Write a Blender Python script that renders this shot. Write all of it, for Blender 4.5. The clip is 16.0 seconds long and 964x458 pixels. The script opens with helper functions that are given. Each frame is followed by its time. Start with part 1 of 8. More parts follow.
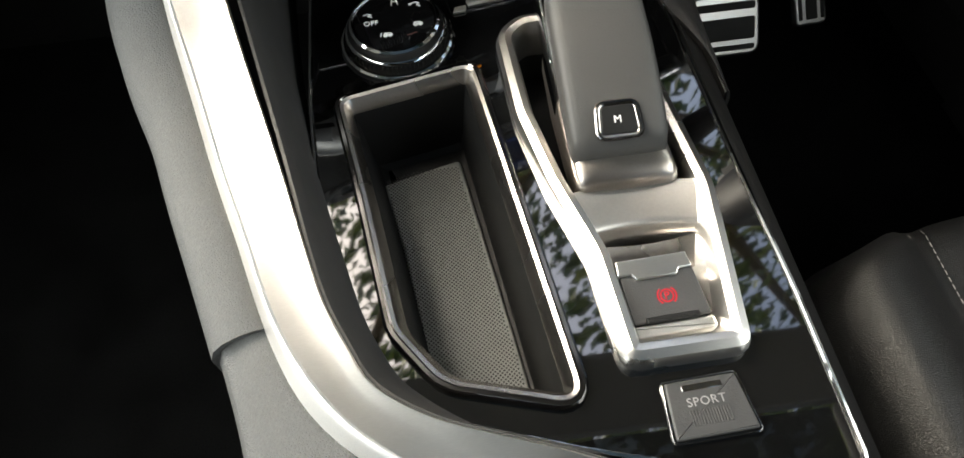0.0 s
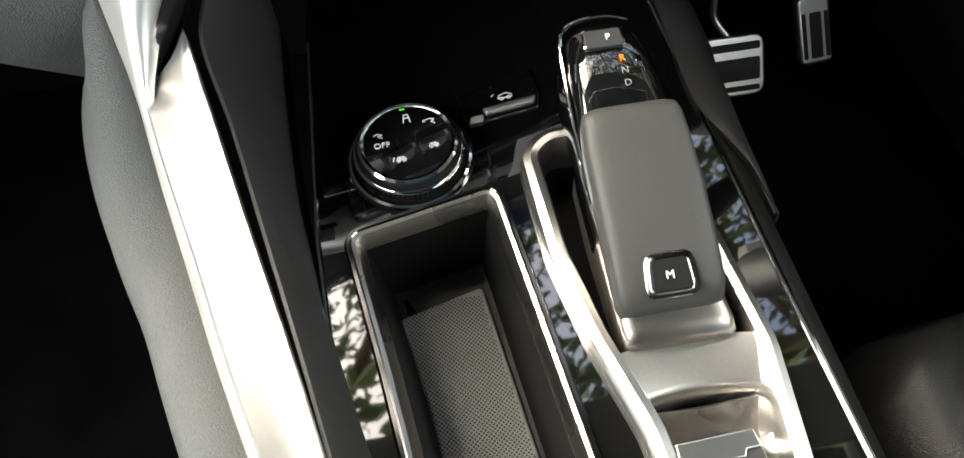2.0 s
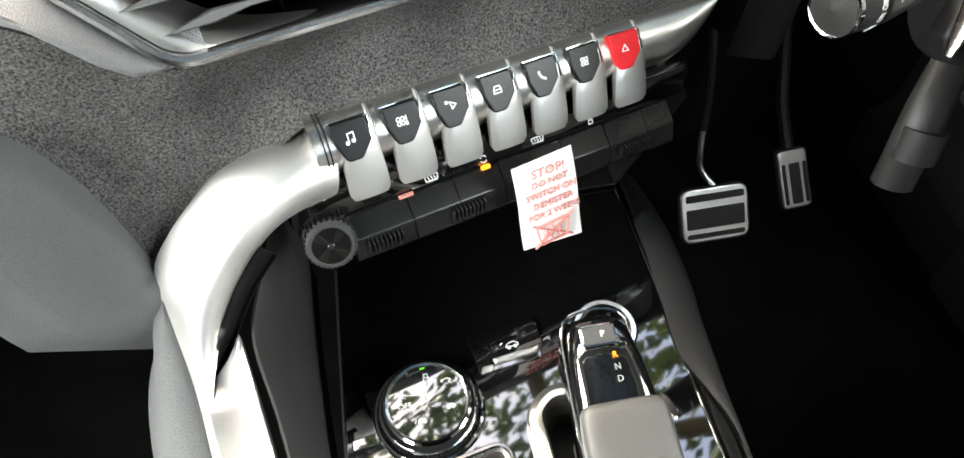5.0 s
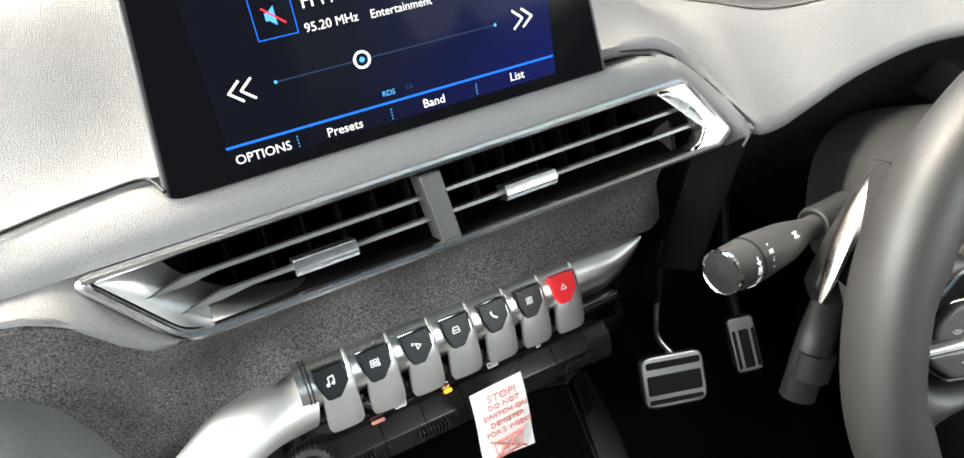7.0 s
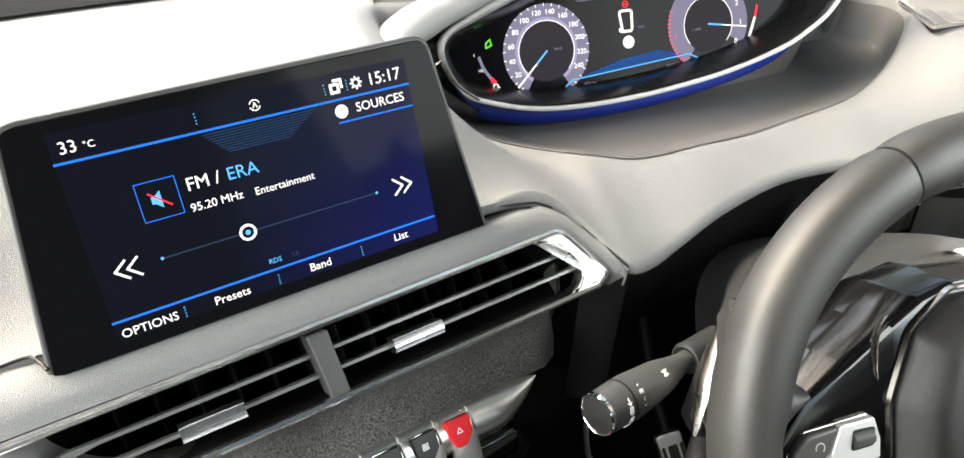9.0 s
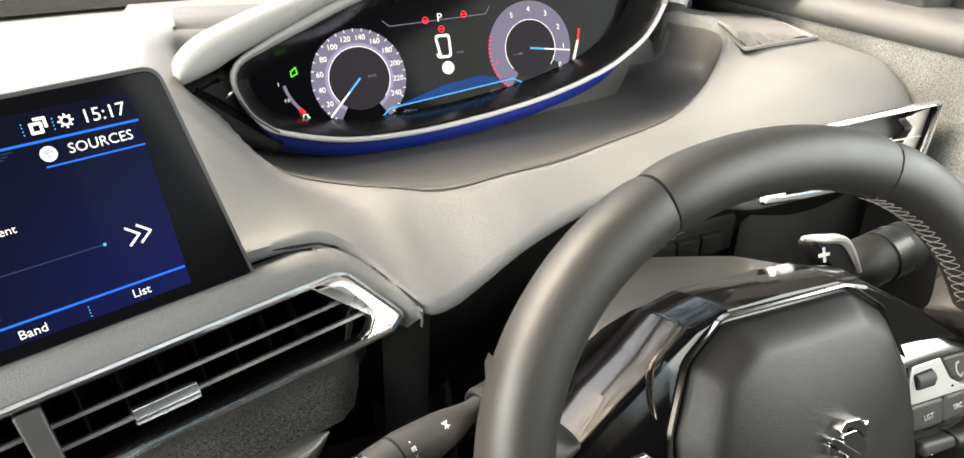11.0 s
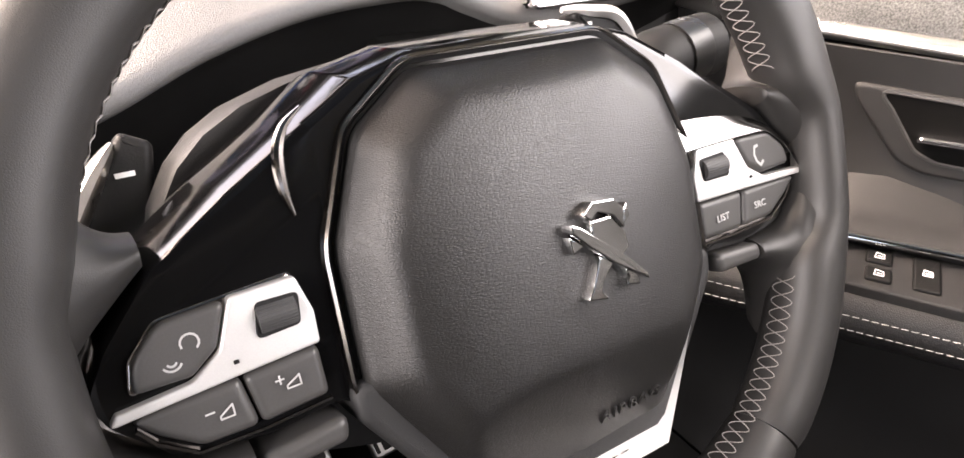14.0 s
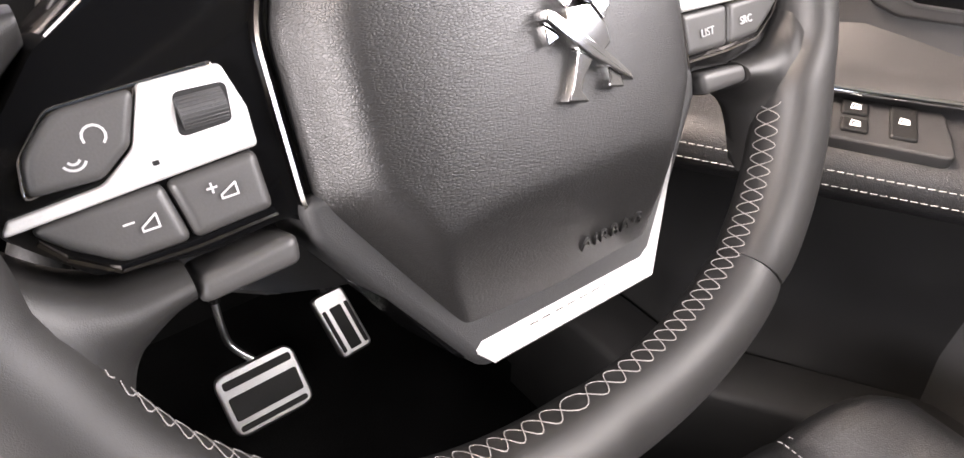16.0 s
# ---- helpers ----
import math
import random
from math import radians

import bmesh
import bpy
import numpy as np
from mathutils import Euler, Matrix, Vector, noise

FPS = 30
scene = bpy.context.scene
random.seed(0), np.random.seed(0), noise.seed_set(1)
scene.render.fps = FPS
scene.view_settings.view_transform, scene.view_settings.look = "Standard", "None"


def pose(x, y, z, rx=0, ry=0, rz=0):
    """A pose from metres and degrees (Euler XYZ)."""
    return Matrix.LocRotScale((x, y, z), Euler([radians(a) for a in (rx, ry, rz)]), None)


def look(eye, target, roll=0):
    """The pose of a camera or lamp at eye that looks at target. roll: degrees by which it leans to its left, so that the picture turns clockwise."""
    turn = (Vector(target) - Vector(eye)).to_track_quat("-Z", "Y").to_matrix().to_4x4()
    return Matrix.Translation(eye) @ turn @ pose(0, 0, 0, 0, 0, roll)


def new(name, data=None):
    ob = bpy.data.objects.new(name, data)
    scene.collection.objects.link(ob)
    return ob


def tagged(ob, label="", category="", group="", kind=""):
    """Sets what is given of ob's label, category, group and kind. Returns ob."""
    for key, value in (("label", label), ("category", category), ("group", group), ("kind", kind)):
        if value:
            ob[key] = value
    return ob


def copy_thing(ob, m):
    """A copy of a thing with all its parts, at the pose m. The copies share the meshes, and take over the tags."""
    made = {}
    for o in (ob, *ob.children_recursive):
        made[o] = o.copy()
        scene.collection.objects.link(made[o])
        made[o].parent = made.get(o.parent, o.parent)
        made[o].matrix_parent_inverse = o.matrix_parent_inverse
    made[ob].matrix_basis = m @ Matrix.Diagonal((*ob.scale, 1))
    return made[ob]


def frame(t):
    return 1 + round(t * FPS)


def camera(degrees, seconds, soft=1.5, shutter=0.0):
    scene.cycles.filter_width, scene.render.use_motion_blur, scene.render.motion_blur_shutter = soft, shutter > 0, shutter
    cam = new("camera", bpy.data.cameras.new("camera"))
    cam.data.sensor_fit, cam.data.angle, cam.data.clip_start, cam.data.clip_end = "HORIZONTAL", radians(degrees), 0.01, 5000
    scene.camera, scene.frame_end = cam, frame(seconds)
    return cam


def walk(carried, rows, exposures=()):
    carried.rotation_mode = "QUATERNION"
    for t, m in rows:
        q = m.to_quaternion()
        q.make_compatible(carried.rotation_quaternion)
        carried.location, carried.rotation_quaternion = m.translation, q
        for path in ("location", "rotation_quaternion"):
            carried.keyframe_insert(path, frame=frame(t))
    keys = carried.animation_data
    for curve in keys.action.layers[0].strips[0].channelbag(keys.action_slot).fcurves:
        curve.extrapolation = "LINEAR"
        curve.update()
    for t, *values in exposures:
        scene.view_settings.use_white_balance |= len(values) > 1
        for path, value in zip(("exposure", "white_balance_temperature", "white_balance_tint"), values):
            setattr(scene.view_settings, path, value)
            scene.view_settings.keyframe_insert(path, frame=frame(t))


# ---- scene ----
cam = camera(69.76, 16.0)
PATH = [
    (0, (-0.0344, -0.3956, 0.7998), (0.0001, 0.1539, -0.0349), -4.36),
    (0.5, (-0.0339, -0.3731, 0.8058), (0.0052, 0.1728, -0.0312), -4.44),
    (1, (-0.0326, -0.3549, 0.8104), (0.0125, 0.1929, -0.0250), -4.46),
    (1.5, (-0.0369, -0.3357, 0.8105), (0.0139, 0.2126, -0.0242), -4.45),
    (2, (-0.0429, -0.3204, 0.8083), (0.0113, 0.2286, -0.0258), -4.27),
    (2.5, (-0.0431, -0.3046, 0.8104), (0.0126, 0.2440, -0.0239), -4.29),
    (3, (-0.0418, -0.2917, 0.8216), (0.0150, 0.2576, -0.0121), -4.32),
    (3.2, (-0.0417, -0.2883, 0.8284), (0.0173, 0.2624, -0.0042), -4.22),
    (5.3, (-0.0370, -0.2613, 0.9210), (0.0411, 0.3736, 0.1524), -3.32),
    (5.5, (-0.0374, -0.2606, 0.9306), (0.0473, 0.3869, 0.1732), -3.19),
    (6, (-0.0346, -0.2618, 0.9517), (0.0632, 0.4207, 0.2275), -2.75),
    (6.5, (-0.0287, -0.2641, 0.9680), (0.0859, 0.4513, 0.2787), -2.49),
    (7, (-0.0260, -0.2692, 0.9857), (0.1100, 0.4782, 0.3354), -2.17),
    (7.5, (-0.0248, -0.2752, 0.9990), (0.1362, 0.5013, 0.3898), -1.87),
    (8, (-0.0223, -0.2778, 1.0090), (0.1591, 0.5209, 0.4352), -1.70),
    (8.5, (-0.0098, -0.2802, 1.0140), (0.1947, 0.5308, 0.4659), -1.42),
    (8.7, (-0.0019, -0.2835, 1.0188), (0.2132, 0.5331, 0.4832), -1.49),
    (10.8, (0.0818, -0.2847, 1.0101), (0.4145, 0.5178, 0.5148), -0.02),
    (11, (0.0965, -0.2803, 1.0094), (0.4464, 0.5145, 0.5134), 0.05),
    (11.5, (0.1282, -0.2705, 1.0058), (0.5151, 0.5081, 0.5119), 0.24),
    (12, (0.1510, -0.2686, 0.9883), (0.5740, 0.4903, 0.4933), 0.41),
    (12.5, (0.1723, -0.2711, 0.9475), (0.6098, 0.4777, 0.4497), 0.27),
    (13, (0.1905, -0.2741, 0.9192), (0.6405, 0.4704, 0.4261), 0.20),
    (13.5, (0.2030, -0.2702, 0.8912), (0.6703, 0.4564, 0.3874), 0.44),
    (14, (0.2206, -0.2707, 0.8715), (0.6952, 0.4266, 0.3343), 0.71),
    (14.5, (0.2345, -0.2752, 0.8529), (0.7156, 0.3930, 0.2855), 0.59),
    (15, (0.2335, -0.2730, 0.8401), (0.7180, 0.3677, 0.2446), 0.73),
    (15.5, (0.2312, -0.2719, 0.8325), (0.7163, 0.3504, 0.2181), 0.81),
    (16, (0.2206, -0.2675, 0.8233), (0.7043, 0.3420, 0.1952), 0.89),
]
EXPOSURES = [(0.0, 2.3, 6850, 5), (2.0, 2.5, 6850, 5), (3.0, 2.75, 6850, 5), (5.5, 3.55, 6850, 6), (6.5, 3.25, 6750, 6), (7.5, 3.3, 6700, 6), (8.5, 3.2, 6850, 6), (11.0, 3.02, 7200, 7), (12.0, 2.98, 7100, 9), (12.5, 3.1, 7000, 10), (13.5, 3.3, 7250, 16), (14.0, 3.5, 7350, 21), (14.5, 4.0, 7400, 20), (16.0, 4.15, 7150, 21)]
walk(cam, [(t, look(eye, target, roll)) for t, eye, target, roll in PATH], EXPOSURES)

# ---- light ----
SUN_ELEVATION, SUN_ROTATION = radians(51), radians(-52)
world = bpy.data.worlds.new("world")
scene.world = world
world.use_nodes = True
_n = world.node_tree.nodes
_sky = _n.new("ShaderNodeTexSky")
_sky.sky_type = "NISHITA"
_sky.sun_disc = False
_sky.dust_density, _sky.ozone_density = 5.0, 0.6
_sky.sun_elevation, _sky.sun_rotation = SUN_ELEVATION, SUN_ROTATION
world.node_tree.links.new(_sky.outputs[0], _n["Background"].inputs[0])
_n["Background"].inputs[1].default_value = 0.15

sun_data = bpy.data.lights.new("sun", "SUN")
sun_data.energy, sun_data.angle, sun_data.color = 1.5, radians(20), (1.0, 0.95, 0.87)
sun = new("sun", sun_data)
sun.matrix_world = look((-18, 14, 28), (0, 0, 0))


def opening_light(name, eye, target, w, h, watts, color=(0.95, 0.98, 1.0)):
    """Daylight that comes in through one of the car's windows."""
    data = bpy.data.lights.new(name, "AREA")
    data.shape, data.size, data.size_y, data.energy, data.color = "RECTANGLE", w, h, watts, color
    ob = new(name, data)
    ob.matrix_world = look(eye, target)
    return ob


opening_light("passenger_window_daylight", (-0.80, -0.22, 1.09), (0.0, 0.0, 0.68), 1.2, 0.38, 4.4)
opening_light("driver_window_daylight", (0.86, -0.50, 1.08), (0.2, -0.2, 0.70), 0.9, 0.34, 1.5)

# ---- helpers for building ----


def thing(name, label, category, group="", kind="", at=None):
    ob = new(name)
    ob.empty_display_size = 0.02
    if at is not None:
        ob.matrix_world = at
    return tagged(ob, label, category, group, kind)


def finish(bm, name, material, smooth=38):
    bmesh.ops.recalc_face_normals(bm, faces=bm.faces)
    me = bpy.data.meshes.new(name)
    bm.to_mesh(me)
    bm.free()
    me.materials.append(material)
    if smooth:
        me.shade_smooth()
        me.set_sharp_from_angle(angle=radians(smooth))
    return me


def part(name, bm, material, parent=None, label="", smooth=38, at=None):
    """One mesh object from a bmesh, under a thing or a part."""
    ob = new(name, finish(bm, name, material, smooth))
    if parent is not None:
        ob.parent = parent
    if at is not None:
        ob.matrix_basis = at
    if label:
        tagged(ob, label)
    return ob


def rounded(points, r=0.005, n=4, keep=False):
    """A polygon whose corners are rounded; a point may bring its own radius as a third number."""
    out, m = [], len(points)
    for i, p in enumerate(points):
        rad = p[2] if len(p) > 2 else r
        a, b, c = Vector(points[i - 1][:2]), Vector(p[:2]), Vector(points[(i + 1) % m][:2])
        u, v = (a - b), (c - b)
        lu, lv = u.length, v.length
        u.normalize(), v.normalize()
        half = math.acos(max(-1, min(1, u.dot(v)))) / 2
        if not keep and (rad <= 0 or half > 1.55):
            out.append((b.x, b.y))
            continue
        d = min(rad / math.tan(half), 0.49 * lu, 0.49 * lv)
        p0, p1 = b + u * d, b + v * d
        for k in range(n + 1):
            t = k / n
            q = p0 * (1 - t) ** 2 + b * 2 * t * (1 - t) + p1 * t**2
            out.append((q.x, q.y))
    return out


def inset(points, d):
    """A closed outline moved inwards by d (counter-clockwise outlines)."""
    area = sum(a[0] * b[1] - b[0] * a[1] for a, b in zip(points, points[1:] + points[:1]))
    s = 1 if area > 0 else -1
    out, m = [], len(points)
    for i in range(m):
        a, b, c = Vector(points[i - 1]), Vector(points[i]), Vector(points[(i + 1) % m])
        e, f = (b - a), (c - b)
        e = e.normalized() if e.length > 1e-9 else f.normalized()
        f = f.normalized() if f.length > 1e-9 else e
        n1, n2 = Vector((-e.y, e.x)), Vector((-f.y, f.x))
        nn = n1 + n2
        nn = nn.normalized() if nn.length > 1e-6 else n1
        k = min(1.6, 1 / max(0.4, nn.dot(n1)))
        out.append(tuple(b + nn * d * s * k))
    return out


def rings(bm, loops, close=True, cap_first=True, cap_last=True):
    """Joins loops of 3D points, each as long as the next, into a skin."""
    vs = [[bm.verts.new(p) for p in loop] for loop in loops]
    m = len(vs[0])
    for a, b in zip(vs, vs[1:]):
        for i in range(m if close else m - 1):
            j = (i + 1) % m
            bm.faces.new((a[i], a[j], b[j], b[i]))
    if cap_first and close:
        bm.faces.new(vs[0][::-1])
    if cap_last and close:
        bm.faces.new(vs[-1])
    return vs


def slab(outline, z0, z1, bevel=0.0, seg=3, bm=None, m=None):
    """A plate with its outline in x and y, and a rounded upper edge."""
    bm = bm or bmesh.new()
    m = m or Matrix()
    layers = [(0.0, z0), (0.0, z1 - bevel)]
    if bevel:
        layers += [(bevel * (1 - math.cos(k / seg * math.pi / 2)), z1 - bevel + bevel * math.sin(k / seg * math.pi / 2)) for k in range(1, seg + 1)]
        layers.append((bevel * 1.12, z1))
    rings(bm, [[m @ Vector((x, y, z)) for x, y in (inset(outline, d) if d else outline)] for d, z in layers])
    return bm


def keycap(points, r, z0, z1, bevel, seg=3, n=4):
    """A pressed key: a sharp outline moved inwards layer by layer, its corners rounded each time."""
    bm = bmesh.new()
    flat = [tuple(p[:2]) for p in points]
    rads = [p[2] if len(p) > 2 else r for p in points]
    layers = [(0.0, z0), (0.0, z1 - bevel)]
    layers += [(bevel * (1 - math.cos(k / seg * math.pi / 2)), z1 - bevel + bevel * math.sin(k / seg * math.pi / 2)) for k in range(1, seg + 1)]
    layers.append((bevel * 1.3, z1))
    rings(bm, [[(x, y, z) for x, y in rounded([(*p, max(q - d, 0.0004)) for p, q in zip(inset(flat, d) if d else flat, rads)], r, n, True)] for d, z in layers])
    return bm


def box(x0, y0, z0, x1, y1, z1, bevel=0.002, seg=2, bm=None, m=None):
    lo, hi = (min(x0, x1), min(y0, y1), min(z0, z1)), (max(x0, x1), max(y0, y1), max(z0, z1))
    r = min(bevel, 0.45 * min(hi[0] - lo[0], hi[1] - lo[1]))
    pts = rounded([(lo[0], lo[1]), (hi[0], lo[1]), (hi[0], hi[1]), (lo[0], hi[1])], r, seg)
    return slab(pts, lo[2], hi[2], min(r, 0.45 * (hi[2] - lo[2])), seg, bm, m)


def band(outline, section, bm=None, m=None, closed=True):
    """Sweeps a section of (outwards, up) round an outline that lies in x and y."""
    bm = bm or bmesh.new()
    m = m or Matrix()
    loops = [[m @ Vector((x, y, z)) for x, y in inset(outline, -d)] for d, z in section]
    rings(bm, loops + [loops[0]] if closed else loops, True, False, False)
    if closed:
        bmesh.ops.remove_doubles(bm, verts=bm.verts, dist=1e-7)
    return bm


def spline(points, n=8, closed=False):
    """A smooth curve (Catmull-Rom) through points."""
    pts = [Vector(p) for p in points]
    m, out = len(pts), []
    for i in range(m if closed else m - 1):
        p0 = pts[i - 1] if (closed or i) else pts[0] * 2 - pts[1]
        p1, p2 = pts[i], pts[(i + 1) % m]
        p3 = pts[(i + 2) % m] if (closed or i + 2 < m) else p2 * 2 - p1
        for k in range(n):
            t = k / n
            out.append(0.5 * (2 * p1 + (p2 - p0) * t + (2 * p0 - 5 * p1 + 4 * p2 - p3) * t * t + (3 * p1 - p0 - 3 * p2 + p3) * t**3))
    return out if closed else out + [pts[-1]]


def circle(r, n=24, x=0.0, y=0.0, ry=None):
    return [(x + r * math.cos(2 * math.pi * k / n), y + (ry or r) * math.sin(2 * math.pi * k / n)) for k in range(n)]


def tube(path, radius, n=8, bm=None, closed=False, up=(0, 0, 1), flat=1.0):
    """A round bar along a path; radius may be a list."""
    bm = bm or bmesh.new()
    path = [Vector(p) for p in path]
    loops, m = [], len(path)
    for i, p in enumerate(path):
        a = path[i - 1] if (closed or i) else p
        b = path[(i + 1) % m] if (closed or i + 1 < m) else p
        t = (b - a).normalized()
        side = t.cross(Vector(up))
        side = side.normalized() if side.length > 1e-5 else t.cross(Vector((1, 0, 0))).normalized()
        top = side.cross(t)
        r = radius[i] if isinstance(radius, (list, tuple)) else radius
        loops.append([p + side * (r * math.cos(2 * math.pi * k / n)) + top * (r * flat * math.sin(2 * math.pi * k / n)) for k in range(n)])
    if closed:
        loops.append(loops[0])
        rings(bm, loops, True, False, False)
        bmesh.ops.remove_doubles(bm, verts=bm.verts, dist=1e-7)
    else:
        rings(bm, loops)
    return bm


def turned(profile, n=40, bm=None, m=None):
    """A turned body from (radius, height) pairs round z."""
    bm = bm or bmesh.new()
    m = m or Matrix()
    rings(bm, [[m @ Vector((r * math.cos(2 * math.pi * k / n), r * math.sin(2 * math.pi * k / n), z)) for k in range(n)] for r, z in profile])
    return bm


def sheet(rows, thick=0.0, bm=None):
    """A skin over rows of points, thickened downwards or inwards."""
    bm = bm or bmesh.new()
    vs = rings(bm, rows, False, False, False)
    if not thick:
        return bm
    bm.normal_update()
    cabin = Vector((0.1, -0.45, 1.0))
    faces = bm.faces[:]
    if sum(f.normal.dot(cabin - f.calc_center_median()) * f.calc_area() for f in faces) < 0:
        bmesh.ops.reverse_faces(bm, faces=faces)
        bm.normal_update()
    under = [[bm.verts.new(v.co - v.normal * thick) for v in row] for row in vs]
    m = len(vs[0])
    for a, b in zip(under, under[1:]):
        for i in range(m - 1):
            bm.faces.new((b[i], b[i + 1], a[i + 1], a[i]))
    for a, b in ((vs[0], under[0]), (vs[-1], under[-1]), ([r[0] for r in vs], [r[0] for r in under]), ([r[-1] for r in vs], [r[-1] for r in under])):
        for i in range(len(a) - 1):
            bm.faces.new((a[i], a[i + 1], b[i + 1], b[i]))
    return bm


def holed(outer, holes, z0, z1, bm=None):
    """A flat plate with openings right through it."""
    bm = bm or bmesh.new()
    edges = []
    for loop in [outer, *holes]:
        vs = [bm.verts.new((x, y, z1)) for x, y in loop]
        edges += [bm.edges.new((vs[i], vs[(i + 1) % len(vs)])) for i in range(len(vs))]
    made = bmesh.ops.triangle_fill(bm, use_beauty=True, use_dissolve=False, edges=edges, normal=(0, 0, 1))
    faces = [f for f in made["geom"] if isinstance(f, bmesh.types.BMFace)]
    ext = bmesh.ops.extrude_face_region(bm, geom=faces, use_keep_orig=True)
    bmesh.ops.translate(bm, vec=(0, 0, z0 - z1), verts=[v for v in ext["geom"] if isinstance(v, bmesh.types.BMVert)])
    return bm


def writing(name, body, size, material, parent, at, align="CENTER", depth=0.0002, spacing=1.0):
    """Words in the built-in font, as a mesh."""
    cu = bpy.data.curves.new(name, "FONT")
    cu.body, cu.size, cu.align_x, cu.align_y, cu.extrude, cu.resolution_u = body, size, align, "CENTER", depth, 3
    cu.space_character = spacing
    tmp = bpy.data.objects.new(name, cu)
    scene.collection.objects.link(tmp)
    bpy.context.view_layer.update()
    me = bpy.data.meshes.new_from_object(tmp.evaluated_get(bpy.context.evaluated_depsgraph_get()))
    bpy.data.objects.remove(tmp)
    bpy.data.curves.remove(cu)
    me.materials.clear()
    me.materials.append(material)
    ob = new(name, me)
    ob.parent, ob.matrix_basis = parent, at
    return ob


def strokes(lines, width, z0, z1, bm=None, m=None):
    """Thin raised lines of ink for a symbol: polylines in x and y."""
    bm = bm or bmesh.new()
    m = m or Matrix()
    for line in lines:
        for a, b in zip(line, line[1:]):
            a, b = Vector(a), Vector(b)
            e = (b - a)
            if e.length < 1e-7:
                continue
            e.normalize()
            n = Vector((-e.y, e.x)) * width / 2
            q = [a - e * width * 0.3 - n, b + e * width * 0.3 - n, b + e * width * 0.3 + n, a - e * width * 0.3 + n]
            rings(bm, [[m @ Vector((p.x, p.y, z)) for p in q] for z in (z0, z1)])
    return bm


def arc(x, y, r, a0, a1, n=10):
    return [(x + r * math.cos(radians(a0 + (a1 - a0) * k / n)), y + r * math.sin(radians(a0 + (a1 - a0) * k / n))) for k in range(n + 1)]


def smooth(a, b, x):
    t = max(0.0, min(1.0, (x - a) / (b - a)))
    return t * t * (3 - 2 * t)


# ---- materials ----


